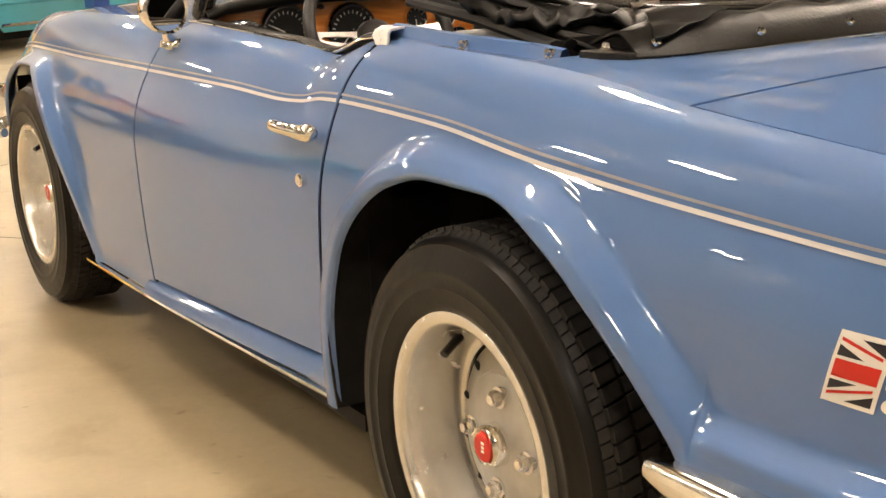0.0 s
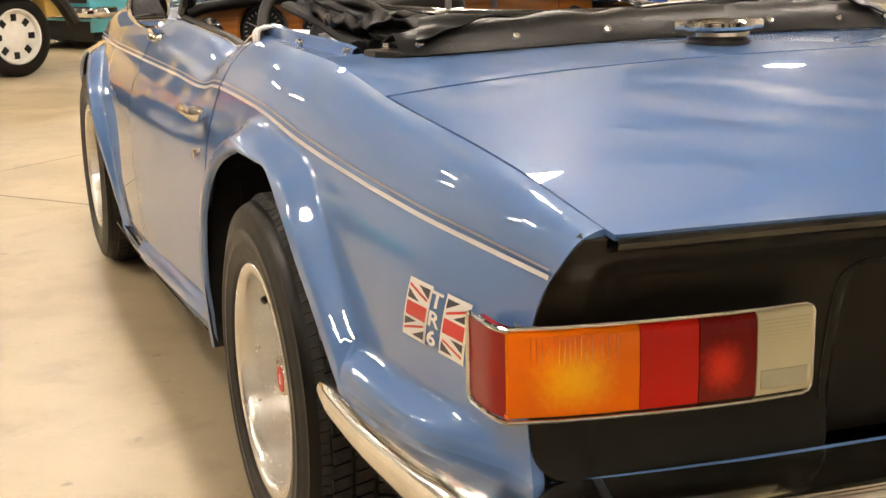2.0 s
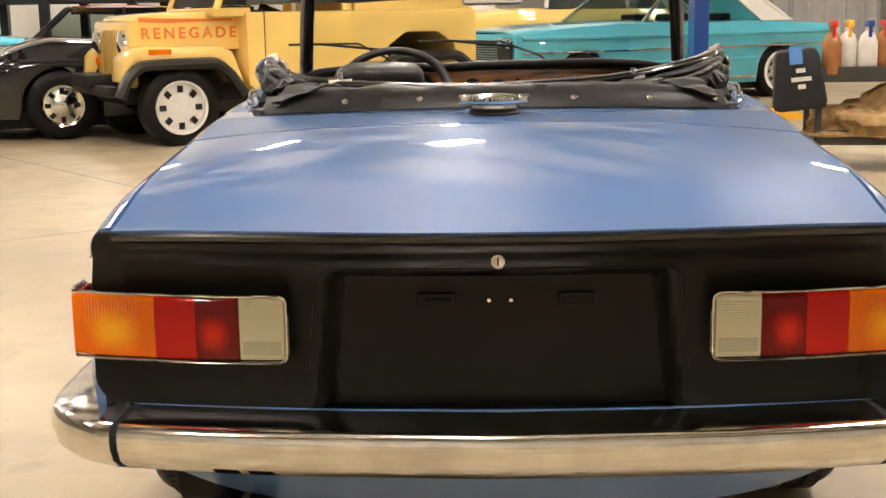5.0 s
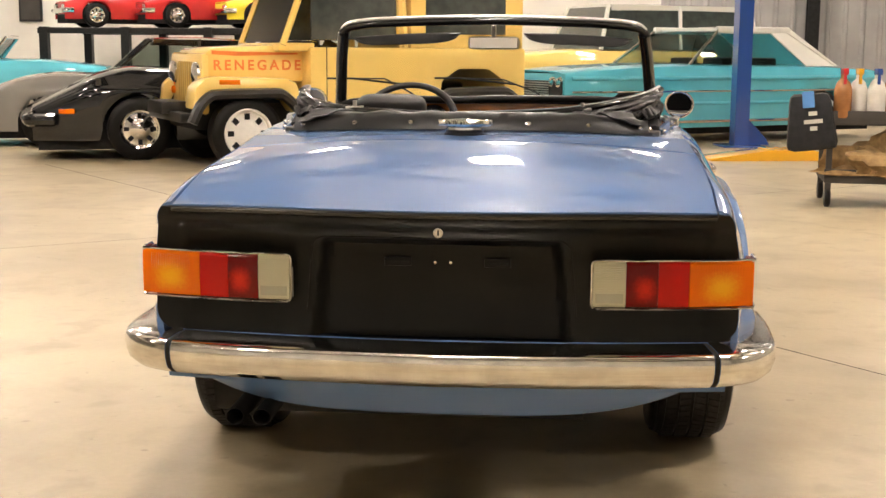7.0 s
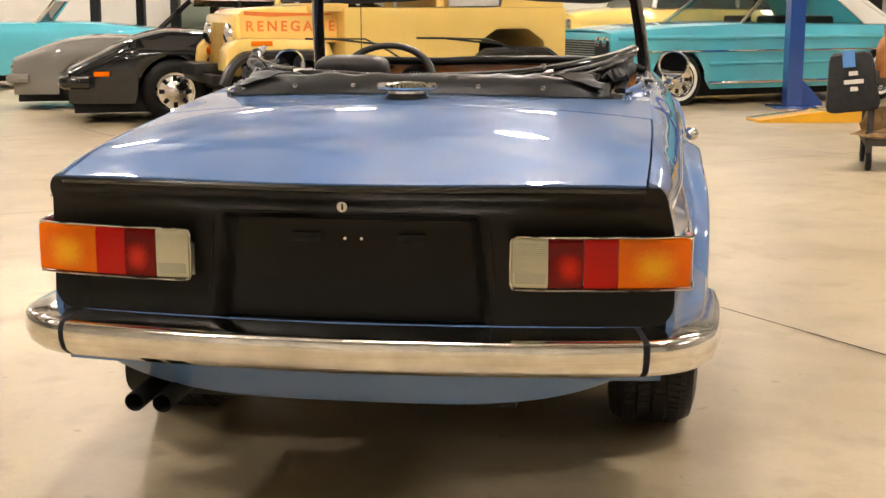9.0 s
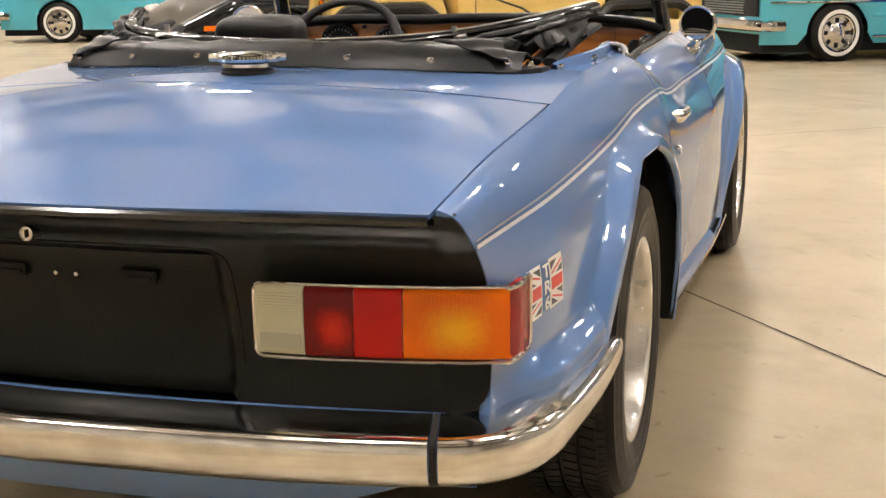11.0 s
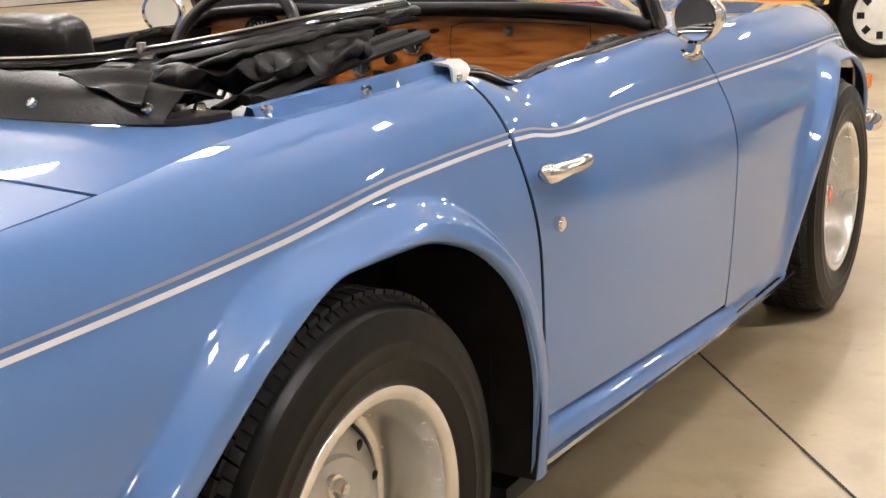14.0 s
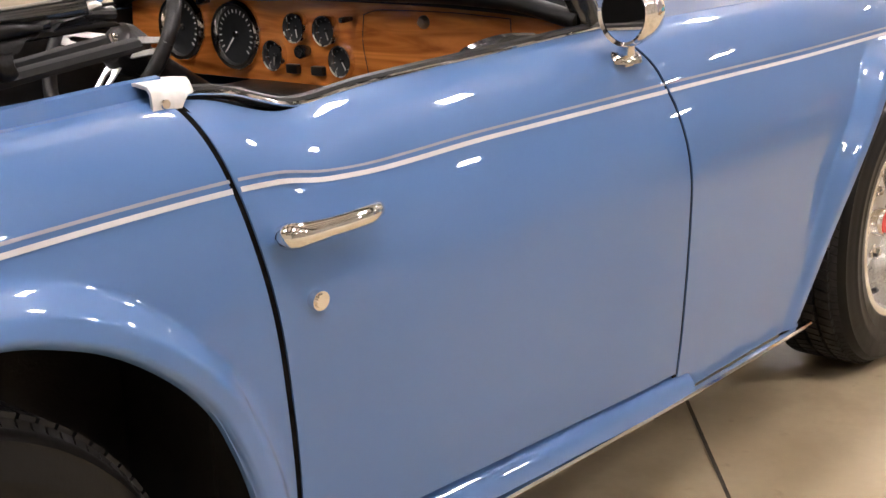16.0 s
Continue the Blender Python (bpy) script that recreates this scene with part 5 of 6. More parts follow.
def build_screen():
    ws = new("windscreen")
    ws.parent = car
    ws["label"] = "black-framed windscreen"
    for side in (1, -1):
        bm = bmesh.new()
        tube(bm, smooth_path([(side * 0.572, 1.225, 0.850), (side * 0.562, 1.18, 0.93), (side * 0.545, 1.10, 1.06), (side * 0.527, 1.035, 1.165)], 20), 0.021, 10, flat=1.2, up=(0, 1, 0.4))
        part("screen_post", bm, GLOSS_BLACK, ws)
    top = smooth_path([(-0.530, 1.035, 1.168), (-0.505, 1.025, 1.190), (-0.30, 1.005, 1.208), (0, 0.995, 1.215), (0.30, 1.005, 1.208), (0.505, 1.025, 1.190), (0.530, 1.035, 1.168)], 50)
    bm = bmesh.new()
    tube(bm, top, 0.0165, 10)
    part("screen_header", bm, GLOSS_BLACK, ws)
    # the header's top highlight, built as a pale strip
    bm = bmesh.new()
    tube(bm, [(x, y - 0.004, z + 0.016) for x, y, z in top], 0.011, 10, flat=0.7)
    part("header_cap", bm, ALLOY, ws, "pale strip in place of the highlight along the black header")
    P = np.array([[(u * (0.525 + 0.04 * (1 - k)), 1.03 + 0.19 * (1 - k) - 0.03 * (1 - u * u) * k, 0.865 + 0.325 * k) for k in np.linspace(0, 1, 8)] for u in np.linspace(-1, 1, 16)])
    g = part("glass", sheet(P, (0, 0, 1.0), 0), GLASS, ws)
    g.visible_shadow = False
    bm = bmesh.new()
    box(bm, -0.085, 0.095, 1.030, 1.055, 1.102, 1.156, 0.018)
    mir = part("rear_mirror", bm, STEEL, ws, "grey interior mirror")
    bm = bmesh.new()
    box(bm, -0.078, 0.088, 1.0275, 1.0295, 1.108, 1.150, 0.0)
    part("mirror_glass", bm, MIRROR, mir, smooth=False)
    bm = bmesh.new()
    tube(bm, [(0.005, 1.045, 1.15), (0.005, 1.03, 1.20)], 0.008, 8)
    part("mirror_stem", bm, STEEL, mir)
    for side in (1, -1):
        bm = bmesh.new()
        # a soft flap, thicker along its hinge and drooping outwards
        P = []
        for x in np.linspace(0.11, 0.485, 24):
            u = (x - 0.11) / 0.375
            tall = 0.044 * math.sqrt(max(0.02, 1 - abs(2 * u - 1) ** 4))
            zc = 1.170 - 0.020 * u * u
            P.append([(side * x, 1.022 + 0.016 * math.cos(w) - 0.05 * (math.sin(w) < 0) * -math.sin(w) * 0.5, zc - 0.5 * tall + 0.5 * tall * math.sin(w)) for w in np.linspace(0, 2 * math.pi, 13)])
        sheet(np.array(P), (side * 0.3, 1.022, 1.145), 0.0, bm)
        bmesh.ops.recalc_face_normals(bm, faces=bm.faces)
        part("sun_visor", bm, VINYL, ws)
    for x0, x1, z1 in ((-0.30, -0.52, 0.985), (0.18, -0.12, 0.99)):
        bm = bmesh.new()
        tube(bm, [(x0, 1.31, 0.885), (x0 - 0.03, 1.29, 0.91), (0.5 * (x0 + x1), 1.235, 0.965), (x1, 1.215, z1 - 0.02)], 0.004, 6)
        tube(bm, [(x1 + 0.20, 1.20, z1 - 0.045), (x1, 1.205, z1 - 0.02), (x1 - 0.10, 1.21, z1 - 0.02)], 0.005, 6)
        part("wiper", bm, TRIM_BLACK, ws, "thin black wiper arm")


def build_wing_mirror(side):
    c = Vector((side * 0.668, 1.118, 0.872))
    mm = Matrix.Translation(c) @ Matrix.Rotation(radians(-14 * side), 4, "Z")
    bm = bmesh.new()
    lathe(bm, [(0.045, -0.004), (0.050, -0.007), (0.0525, -0.003), (0.0525, 0.005), (0.050, 0.020), (0.043, 0.040), (0.028, 0.056), (0.0, 0.063)], 32, "y")
    for v in bm.verts:
        v.co = mm @ v.co
    mir = part("wing_mirror", bm, CHROME, car, "round chrome wing mirror")
    bm = bmesh.new()
    lathe(bm, [(0.0, -0.002), (0.047, -0.003)], 32, "y")
    for v in bm.verts:
        v.co = mm @ v.co
    part("mirror_glass", bm, MIRROR, mir)
    bm = bmesh.new()
    tube(bm, [(side * 0.668, 1.130, 0.83), (side * 0.660, 1.140, 0.815), (side * 0.650, 1.150, 0.800)], [0.010, 0.012, 0.018], 12)
    part("mirror_stem", bm, CHROME, mir)
    bm = bmesh.new()
    lathe(bm, [(0.0, 0.012), (0.02, 0.012), (0.027, 0.006), (0.029, -0.004)], 20, "z", (side * 0.646, 1.152, 0.797))
    part("mirror_base", bm, CHROME, mir)


BAND_Y = curve((0.0, -0.150), (0.15, -0.146), (0.30, -0.128), (0.40, -0.102), (0.45, -0.080), (0.50, -0.050))


def band_point(x, k):
    """The cloth strip on the rear deck: k from its lower edge to its upper one."""
    y = float(BAND_Y(abs(x)))
    z = float(deck_point(y, x / 0.565)[2])
    dy, dz = ((0.0, 0.003), (0.004, 0.010), (0.020, 0.030), (0.036, 0.046), (0.060, 0.052), (0.10, 0.040))[k]
    return x, y + dy, z + dz


def build_top():
    top = new("folded_top")
    top.parent = car
    top["label"] = "folded black vinyl soft top"
    P = []
    for x in np.linspace(-0.470, 0.470, 90):
        row = []
        for k in range(6):
            p = Vector(band_point(x, k))
            w = 0.0025 * noise.noise(Vector((x * 16, k * 0.7, 0))) * min(k, 3)
            end = ease((abs(x) - 0.38) / 0.09)
            row.append((p.x, p.y + w, p.z + w - 0.02 * end * max(0, k - 1) / 4))
        P.append(row)
    part("cloth_band", sheet(np.array(P), (0, 0.1, 0.4), 0.004), VINYL, top, "black vinyl strip held by studs")
    # studs
    for x in (-0.440, -0.297, -0.147, 0.0, 0.157, 0.311, 0.446):
        p = Vector(band_point(x, 1)).lerp(Vector(band_point(x, 2)), 0.55)
        bm = bmesh.new()
        lathe(bm, [(0.0, 0.004), (0.0045, 0.0045), (0.0065, 0.003), (0.0078, -0.002)], 14, "z")
        m = Matrix.Translation(p) @ Matrix.Rotation(radians(48), 4, "X")
        for v in bm.verts:
            v.co = m @ v.co
        part("stud", bm, CHROME, top)
    for side in (1, -1):
        # tongue and folded corner
        bm = bmesh.new()
        prism(bm, [(side * 0.43, -0.088), (side * 0.478, -0.062), (side * 0.500, -0.030), (side * 0.507, 0.004), (side * 0.495, 0.014), (side * 0.44, 0.0)], "z", 0.838, 0.849, 0.002)
        part("tongue", bm, TRIM_BLACK, top)
        # a flap turned over the end of the strip
        A, B, C = (Vector((side * p[0], p[1], p[2])) for p in ((0.335, -0.088, 0.900), (0.425, -0.028, 0.898), (0.452, -0.082, 0.862)))
        P = np.array([[tuple(A.lerp(C, k).lerp(B.lerp(C, k), q) + Vector((0, -0.003, 0.004 + 0.006 * math.sin(math.pi * q) * (1 - k) + 0.002 * math.sin(14 * k)))) for q in np.linspace(0, 1, 9)] for k in np.linspace(0, 0.97, 14)])
        part("cloth_fold", sheet(P, (0, -0.05, 0.5), 0.004), VINYL, top)
        bm = bmesh.new()
        lathe(bm, [(0.0, 0.011), (0.006, 0.011), (0.0075, 0.008), (0.0080, 0.005), (0.011, 0.004), (0.011, 0.0)], 14, "z", (side * 0.473, -0.012, 0.849))
        part("top_bolt", bm, CHROME, top)
        # frame arms
        for a, b, r in (((0.495, 0.07, 0.850), (0.522, 0.405, 0.906), 0.020), ((0.462, 0.08, 0.850), (0.500, 0.385, 0.912), 0.017), ((0.40, 0.10, 0.83), (0.46, 0.36, 0.90), 0.016)):
            bm = bmesh.new()
            va, vb = Vector((side * a[0], a[1], a[2])), Vector((side * b[0], b[1], b[2]))
            tube(bm, [va, va.lerp(vb, 0.5) + Vector((0, 0, 0.004)), vb], 0.8 * r, 8, flat=0.6)
            part("frame_arm", bm, DEEP_BLACK, top)
        bm = bmesh.new()
        rough_tube(bm, smooth_path([(side * 0.30, 0.00, 0.872), (side * 0.40, 0.03, 0.882), (side * 0.47, 0.10, 0.888), (side * 0.500, 0.18, 0.890), (side * 0.512, 0.26, 0.905)], 80), np.linspace(0.020, 0.022, 80), 0.7, 0.018, 3 + side, 36)
        part("cloth_roll", bm, VINYL, top, "bunched black cloth")
        bm = bmesh.new()
        rough_tube(bm, smooth_path([(side * 0.34, 0.04, 0.880), (side * 0.43, 0.07, 0.902), (side * 0.49, 0.16, 0.925), (side * 0.525, 0.30, 0.945)], 70), np.linspace(0.010, 0.012, 70), 0.6, 0.008, 8 + side, 20)
        part("cloth_roll", bm, VINYL, top, "bunched black cloth")
        bm = bmesh.new()
        tube(bm, [(side * 0.515, 0.30, 0.945), (side * 0.525, 0.345, 0.957), (side * 0.522, 0.365, 0.962)], [0.012, 0.013, 0.008], 8, flat=0.6)
        part("top_latch", bm, STEEL, top)
    line = [(-0.515, 0.27, 0.940), (-0.47, 0.16, 0.918), (-0.35, 0.09, 0.898), (-0.15, 0.06, 0.886), (0.02, 0.055, 0.884), (0.22, 0.07, 0.895), (0.38, 0.12, 0.920), (0.49, 0.22, 0.948), (0.530, 0.345, 0.962)]
    for dy, dz, r, flat, m, nm, seed, wob in ((0.0, 0.0, 0.016, 0.7, GLOSS_BLACK, "header_rail", 1, 0.002), (-0.040, -0.016, 0.013, 0.7, VINYL, "cloth_roll", 5, 0.007), (0.030, -0.010, 0.010, 0.7, VINYL, "cloth_roll", 9, 0.008)):
        bm = bmesh.new()
        rough_tube(bm, [(x, y + dy, z + dz) for x, y, z in smooth_path(line, 60)], r, flat, wob, seed, 12)
        part(nm, bm, m, top)
    P = []
    for i, (x, y, z) in enumerate(smooth_path(line, 110)):
        row = []
        for k, s in enumerate(np.linspace(0, 1, 27)):
            fold = abs((s * 4.2 + 0.9 * noise.noise(Vector((x * 5, 2.0, 0))) + 0.25 * noise.noise(Vector((x * 22, s * 3, 4)))) % 2 - 1)
            crease = 0.006 * (1 - 3 * abs(noise.noise(Vector((x * 24, s * 7, 1.5)))))
            edge = min(1, 6 * s, 6 * (1 - s))
            row.append((x, y - 0.075 + 0.115 * s, z - 0.034 + 0.018 * s + (0.015 * fold + crease) * edge - 0.012 * (1 - edge)))
        P.append(row)
    part("pleated_cloth", sheet(np.array(P), (0, 0.1, 0.5), 0.003), VINYL, top, "creased black vinyl folds")
    bm = bmesh.new()
    tube(bm, [(x, y - 0.006, z + 0.011) for x, y, z in smooth_path(line[4:], 24)], 0.0055, 6, flat=0.5)
    part("rail_strip", bm, STEEL, top, "bare metal strip on the header rail")
    for x in (-0.33, 0.30):
        bm = bmesh.new()
        tube(bm, [(x, 0.08, 0.89), (x, 0.08, 0.925)], 0.006, 8)
        tube(bm, [(x - 0.025, 0.078, 0.900), (x + 0.025, 0.078, 0.903)], 0.006, 8)
        part("latch_pin", bm, STEEL, top)


def build_fuel_cap():
    z0 = float(CZ(-0.222)) - 0.004
    bm = bmesh.new()
    lathe(bm, [(0.050, 0.0), (0.050, 0.006), (0.046, 0.010), (0.046, 0.016)], 40, "z", (0, -0.222, z0))
    base = part("filler_collar", bm, TRIM_BLACK, car, "black rubber collar under the filler cap")
    bm = bmesh.new()
    lathe(bm, [(0.046, 0.012), (0.050, 0.016), (0.050, 0.022), (0.046, 0.024), (0.055, 0.026), (0.058, 0.032), (0.056, 0.038), (0.046, 0.040), (0.036, 0.043), (0.0, 0.045)], 48, "z", (0, -0.222, z0))
    cap = part("fuel_cap", bm, CHROME, base, "chrome quick-release fuel cap")
    for a in (20, 160, 200, 340):
        bm = bmesh.new()
        m = Matrix.Translation((0, -0.222, z0 + 0.033)) @ Matrix.Rotation(radians(a), 4, "Z")
        box(bm, 0.048, 0.070, -0.010, 0.010, -0.007, 0.008, 0.004, m=m)
        bmesh.ops.recalc_face_normals(bm, faces=bm.faces)
        part("cap_lug", bm, CHROME, base)


build_tub()
build_dash()
build_steering()
build_screen()
for s in (1, -1):
    build_wing_mirror(s)
build_top()
build_fuel_cap()

# true stations of the roadster: along the car, its width by station, its heights
ALONG = curve((-1.2, -1.29), (-0.93, -1.010), (-0.875, -0.950), (-0.843, -0.912), (-0.67, -0.743), (-0.538, -0.598), (-0.30, -0.322), (-0.116, -0.134), (-0.073, -0.090),
              (0.05, 0.043), (0.213, 0.212), (0.41, 0.4285), (0.474, 0.502), (0.578, 0.616), (1.26, 1.338), (1.50, 1.545), (1.84, 1.818), (2.0, 1.99), (2.24, 2.24), (3.1, 3.1))
ALONG_INNER = curve((-1.2, -1.2), (0.05, 0.043), (0.41, 0.42), (1.20, 1.226), (1.6, 1.66))
WIDTH = curve((-1.2, 1.028), (-0.55, 1.028), (-0.10, 1.022), (0.4, 1.011), (1.2, 1.010), (2.24, 1.004), (3.1, 1.0))
HEIGHT = curve((0.0, 0.0), (0.25, 0.240), (0.30, 0.288), (0.45, 0.442), (0.55, 0.541), (0.63, 0.618), (0.71, 0.700), (0.756, 0.750), (0.85, 0.847), (0.90, 0.894), (1.17, 1.118), (1.3, 1.24))
INNER = ("dashboard", "steering_wheel", "windscreen", "seat", "cockpit_floor")


def settle():
    """Carries every panel to the car's true stations; the wheels stay round."""
    for top in car.children:
        if top.name.startswith("wheel") and "house" not in top.name:
            continue
        inner = any(top.name.startswith(k) for k in INNER)
        for ob in [top, *top.children_recursive]:
            if ob.type != "MESH":
                continue
            m, up = ob.matrix_basis.copy(), ob.parent
            while up is not None:
                m, up = up.matrix_basis @ m, up.parent
            back = m.inverted()
            co = np.empty(3 * len(ob.data.vertices))
            ob.data.vertices.foreach_get("co", co)
            p = co.reshape(-1, 3) @ np.array(m.to_3x3()).T + np.array(m.translation)
            q = np.stack([p[:, 0] * WIDTH(p[:, 1]), (ALONG_INNER if inner else ALONG)(p[:, 1]), HEIGHT(p[:, 2])], -1)
            co = q @ np.array(back.to_3x3()).T + np.array(back.translation)
            ob.data.vertices.foreach_set("co", co.ravel())
            ob.data.update()


settle()


# ---- the other vehicles and things in the hall ----
def paint(name, color):
    return material(name, color, rough=0.35, coat=1.0, spread=0.05, scale=2, bump=0.01, bump_scale=5, spec=0.08)


YELLOW = paint("pale_yellow_paint", (0.93, 0.66, 0.19))
TURQ = paint("turquoise_paint", (0.095, 0.46, 0.58))
BLACKP = paint("black_car_paint", (0.010, 0.010, 0.011))
GREYP = paint("silver_grey_paint", (0.24, 0.23, 0.21))
REDP = paint("red_car_paint", (0.60, 0.03, 0.03))
LEMON = paint("lemon_paint", (0.85, 0.70, 0.05))
WHITEP = paint("white_roof_paint", (0.78, 0.76, 0.70))
LIFTBLUE = paint("lift_blue_paint", (0.02, 0.07, 0.30))
RAMP = paint("ramp_yellow_paint", (0.80, 0.42, 0.02))
# shade inside the grille slots, painted as a darker yellow
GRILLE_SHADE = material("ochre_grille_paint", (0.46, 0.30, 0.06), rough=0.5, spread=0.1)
SMOKED = thin_glass("smoked_car_glass", (0.62, 0.68, 0.64))
TINT = material("dark_tinted_glass", (0.05, 0.06, 0.055), rough=0.05, coat=1.0, spread=0.2)
ORANGE_TAPE = material("orange_decal", (0.80, 0.22, 0.04), rough=0.3, spread=0.05)
CLOTH = material("brown_cloth", (0.30, 0.19, 0.08), rough=0.9, spread=0.3, scale=14, bump=0.6, bump_scale=60)
NYLON = material("black_nylon", (0.012, 0.012, 0.014), rough=0.7, spread=0.3, scale=20, bump=0.5, bump_scale=200)
AMBERFLUID = material("amber_fluid_plastic", (0.35, 0.15, 0.05), rough=0.25, spread=0.15, scale=20)
MILK = material("milky_plastic", (0.70, 0.68, 0.62), rough=0.35, spread=0.08, scale=20)


def road_wheel(parent, m, r=0.33, w=0.21, rim=0.20, disc="chrome", band=False):
    """A plain road wheel: m carries its axis x outwards."""
    def place(bm):
        for v in bm.verts:
            v.co = m @ v.co
        bmesh.ops.recalc_face_normals(bm, faces=bm.faces)
        return bm

    bm = bmesh.new()
    lathe(bm, [(rim, w / 2 - 0.02), (rim + 0.012, w / 2 - 0.004), (rim + 0.5 * (r - rim), w / 2), (r - 0.025, w / 2 - 0.010), (r, w / 2 - 0.035), (r, -w / 2 + 0.03), (r - 0.05, -w / 2), (rim, -w / 2 + 0.02)], 40)
    tyre = part("tyre", place(bm), RUBBER, parent)
    bm = bmesh.new()
    lathe(bm, [(rim + 0.008, w / 2 - 0.012), (rim, w / 2), (rim - 0.015, w / 2 - 0.006), (rim - 0.025, w / 2 - 0.05), (rim * 0.55, w / 2 - 0.05), (rim * 0.45, w / 2 - 0.035), (rim * 0.22, w / 2 - 0.02), (0.0, w / 2 - 0.015)], 36)
    part("rim", place(bm), WHITE if disc == "white" else CHROME, tyre)
    for k in range(8):
        a = 2 * math.pi * k / 8
        bm = bmesh.new()
        mm = Matrix.Translation((w / 2 - 0.047, 0.70 * rim * math.cos(a), 0.70 * rim * math.sin(a))) @ Matrix.Rotation(a, 4, "X")
        box(bm, -0.004, 0.004, -0.13 * rim, 0.13 * rim, -0.11 * rim, 0.11 * rim, m=mm)
        part("rim_slot", place(bm), DEEP_BLACK, tyre, smooth=False)
    if band:
        bm = bmesh.new()
        lathe(bm, [(rim + 0.016, w / 2 + 0.001), (rim + 0.016, w / 2 + 0.004), (rim + 0.058, w / 2 + 0.006), (rim + 0.060, w / 2 + 0.001)], 40)
        part("white_band", place(bm), WHITE, tyre)
    return tyre


def build_saloon(name, label, at, body_paint, roof_paint, length, width, top, belt, roof, axles, group="", wheel=0.33, disc="chrome", band=False, side_line=None, glass=None, low=0.22, marker=False, screen=None, grille=False, roof_deep=0.05, bumper=None):
    """A car facing +y: top (y, z) the line of bonnet and boot, roof the (y, z) corners of the cabin."""
    root = thing(name, label, "car", group, at=at)
    topz = curve(*top)
    half = width / 2
    taper = curve((-length / 2, 0.88), (-length / 2 + 0.5, 0.98), (0, 1.0), (length / 2 - 0.7, 0.97), (length / 2, 0.84))
    ra = wheel + 0.045

    def bottom(y):
        z = low
        for a in axles:
            d = abs(y - a)
            if d < ra:
                z = max(z, wheel + math.sqrt(ra * ra - d * d) * 0.98)
        return z

    ys = set(np.linspace(-length / 2, length / 2, 50))
    for a in axles:
        ys |= {a + ra * math.cos(k) for k in np.linspace(0.0, math.pi, 26)}
    ys = sorted(ys)
    for side in (1, -1):
        P = []
        for y in ys:
            h, zt, zb = half * float(taper(y)), float(topz(y)), bottom(y)
            zm = min(belt, zt - 0.05)
            row = [(0, zt + 0.02), (0.5 * h, zt + 0.015), (0.82 * h, zt), (0.92 * h, zt - 0.02), (0.965 * h, zm - 0.005), (h, zm - 0.06)]
            row += [(h, zm - 0.06 + (zb - zm + 0.06) * k) for k in (0.33, 0.66)] + [(h * 0.985, zb)]
            P.append([(side * x, y, max(z, zb) if i > 3 else z) for i, (x, z) in enumerate(row)])
        part("body_side", sheet(np.array(P), (0, 0, 0.4), 0.02), body_paint, root)
    # black underbody, carried lower to stand in for the shadow beneath the car
    bm = bmesh.new()
    box(bm, -half * 0.80, half * 0.80, -length / 2 + 0.05, length / 2 - 0.05, low - 0.10, 0.42)
    part("underbody", bm, DEEP_BLACK, root, smooth=False)
    for y, s in ((length / 2, 1), (-length / 2, -1)):
        bm = bmesh.new()
        box(bm, -half * 0.84, half * 0.84, y - 0.02 * (s > 0), y + 0.02 * (s < 0), 0.34, float(topz(y)) - 0.02, 0.008)
        part("end_panel", bm, body_paint, root)
        bm = bmesh.new()
        tube(bm, smooth_path([(-half, y - s * 0.22, 0.44), (-half * 0.93, y + s * 0.03, 0.44), (0, y + s * 0.08, 0.44), (half * 0.93, y + s * 0.03, 0.44), (half, y - s * 0.22, 0.44)], 30), 0.055, 8, flat=1.2)
        part("bumper", bm, bumper or CHROME, root)
        for x in (-0.72, -0.55, 0.55, 0.72):
            bm = bmesh.new()
            lathe(bm, [(0.0, s * 0.035), (0.06, s * 0.03), (0.075, 0.0)], 18, "y", (x * half, y, float(topz(y)) - 0.13))
            bmesh.ops.recalc_face_normals(bm, faces=bm.faces)
            part("headlamp" if s > 0 else "tail_light", bm, CHROME if s > 0 else RED_LENS, root)
    if roof:
        (y0, z0), (y1, z1), (y2, z2), (y3, z3) = roof
        wb, wt = half * 0.90, half * 0.70
        bm = bmesh.new()
        q = [[(s * w, y, z) for s in (1, -1)] for w, y, z in ((wb, y0, z0), (wt, y1, z1), (wt, y2, z2), (wb, y3, z3))]
        vs = [[bm.verts.new(p) for p in r] for r in q]
        for a, b in zip(vs, vs[1:]):
            bm.faces.new((a[0], a[1], b[1], b[0]))
        bm.faces.new([r[0] for r in vs])
        bm.faces.new([r[1] for r in vs][::-1])
        bmesh.ops.recalc_face_normals(bm, faces=bm.faces)
        part("glasshouse", bm, glass or TINT, root, smooth=False)
        P = np.array([[(u * (wt + 0.02) * (1 - 0.0 * k), y1 - 0.05 + (y2 - y1 + 0.1) * k, z1 + (z2 - z1) * k + 0.03 + 0.04 * (1 - u * u) * math.sin(math.pi * (0.15 + 0.7 * k))) for u in np.linspace(-1, 1, 13)] for k in np.linspace(0, 1, 12)])
        part("roof", sheet(P, (0, 0, 0), roof_deep), roof_paint, root)
        for s in (1, -1):
            for (ya, za), (yb, zb), r in (((y0, z0), (y1, z1), 0.035), ((y3, z3), (y2, z2), 0.04 if grille else 0.06), ((0.5 * (y0 + y3), z0), (0.5 * (y1 + y2), z1), 0.03)):
                if grille and r == 0.03:
                    continue
                bm = bmesh.new()
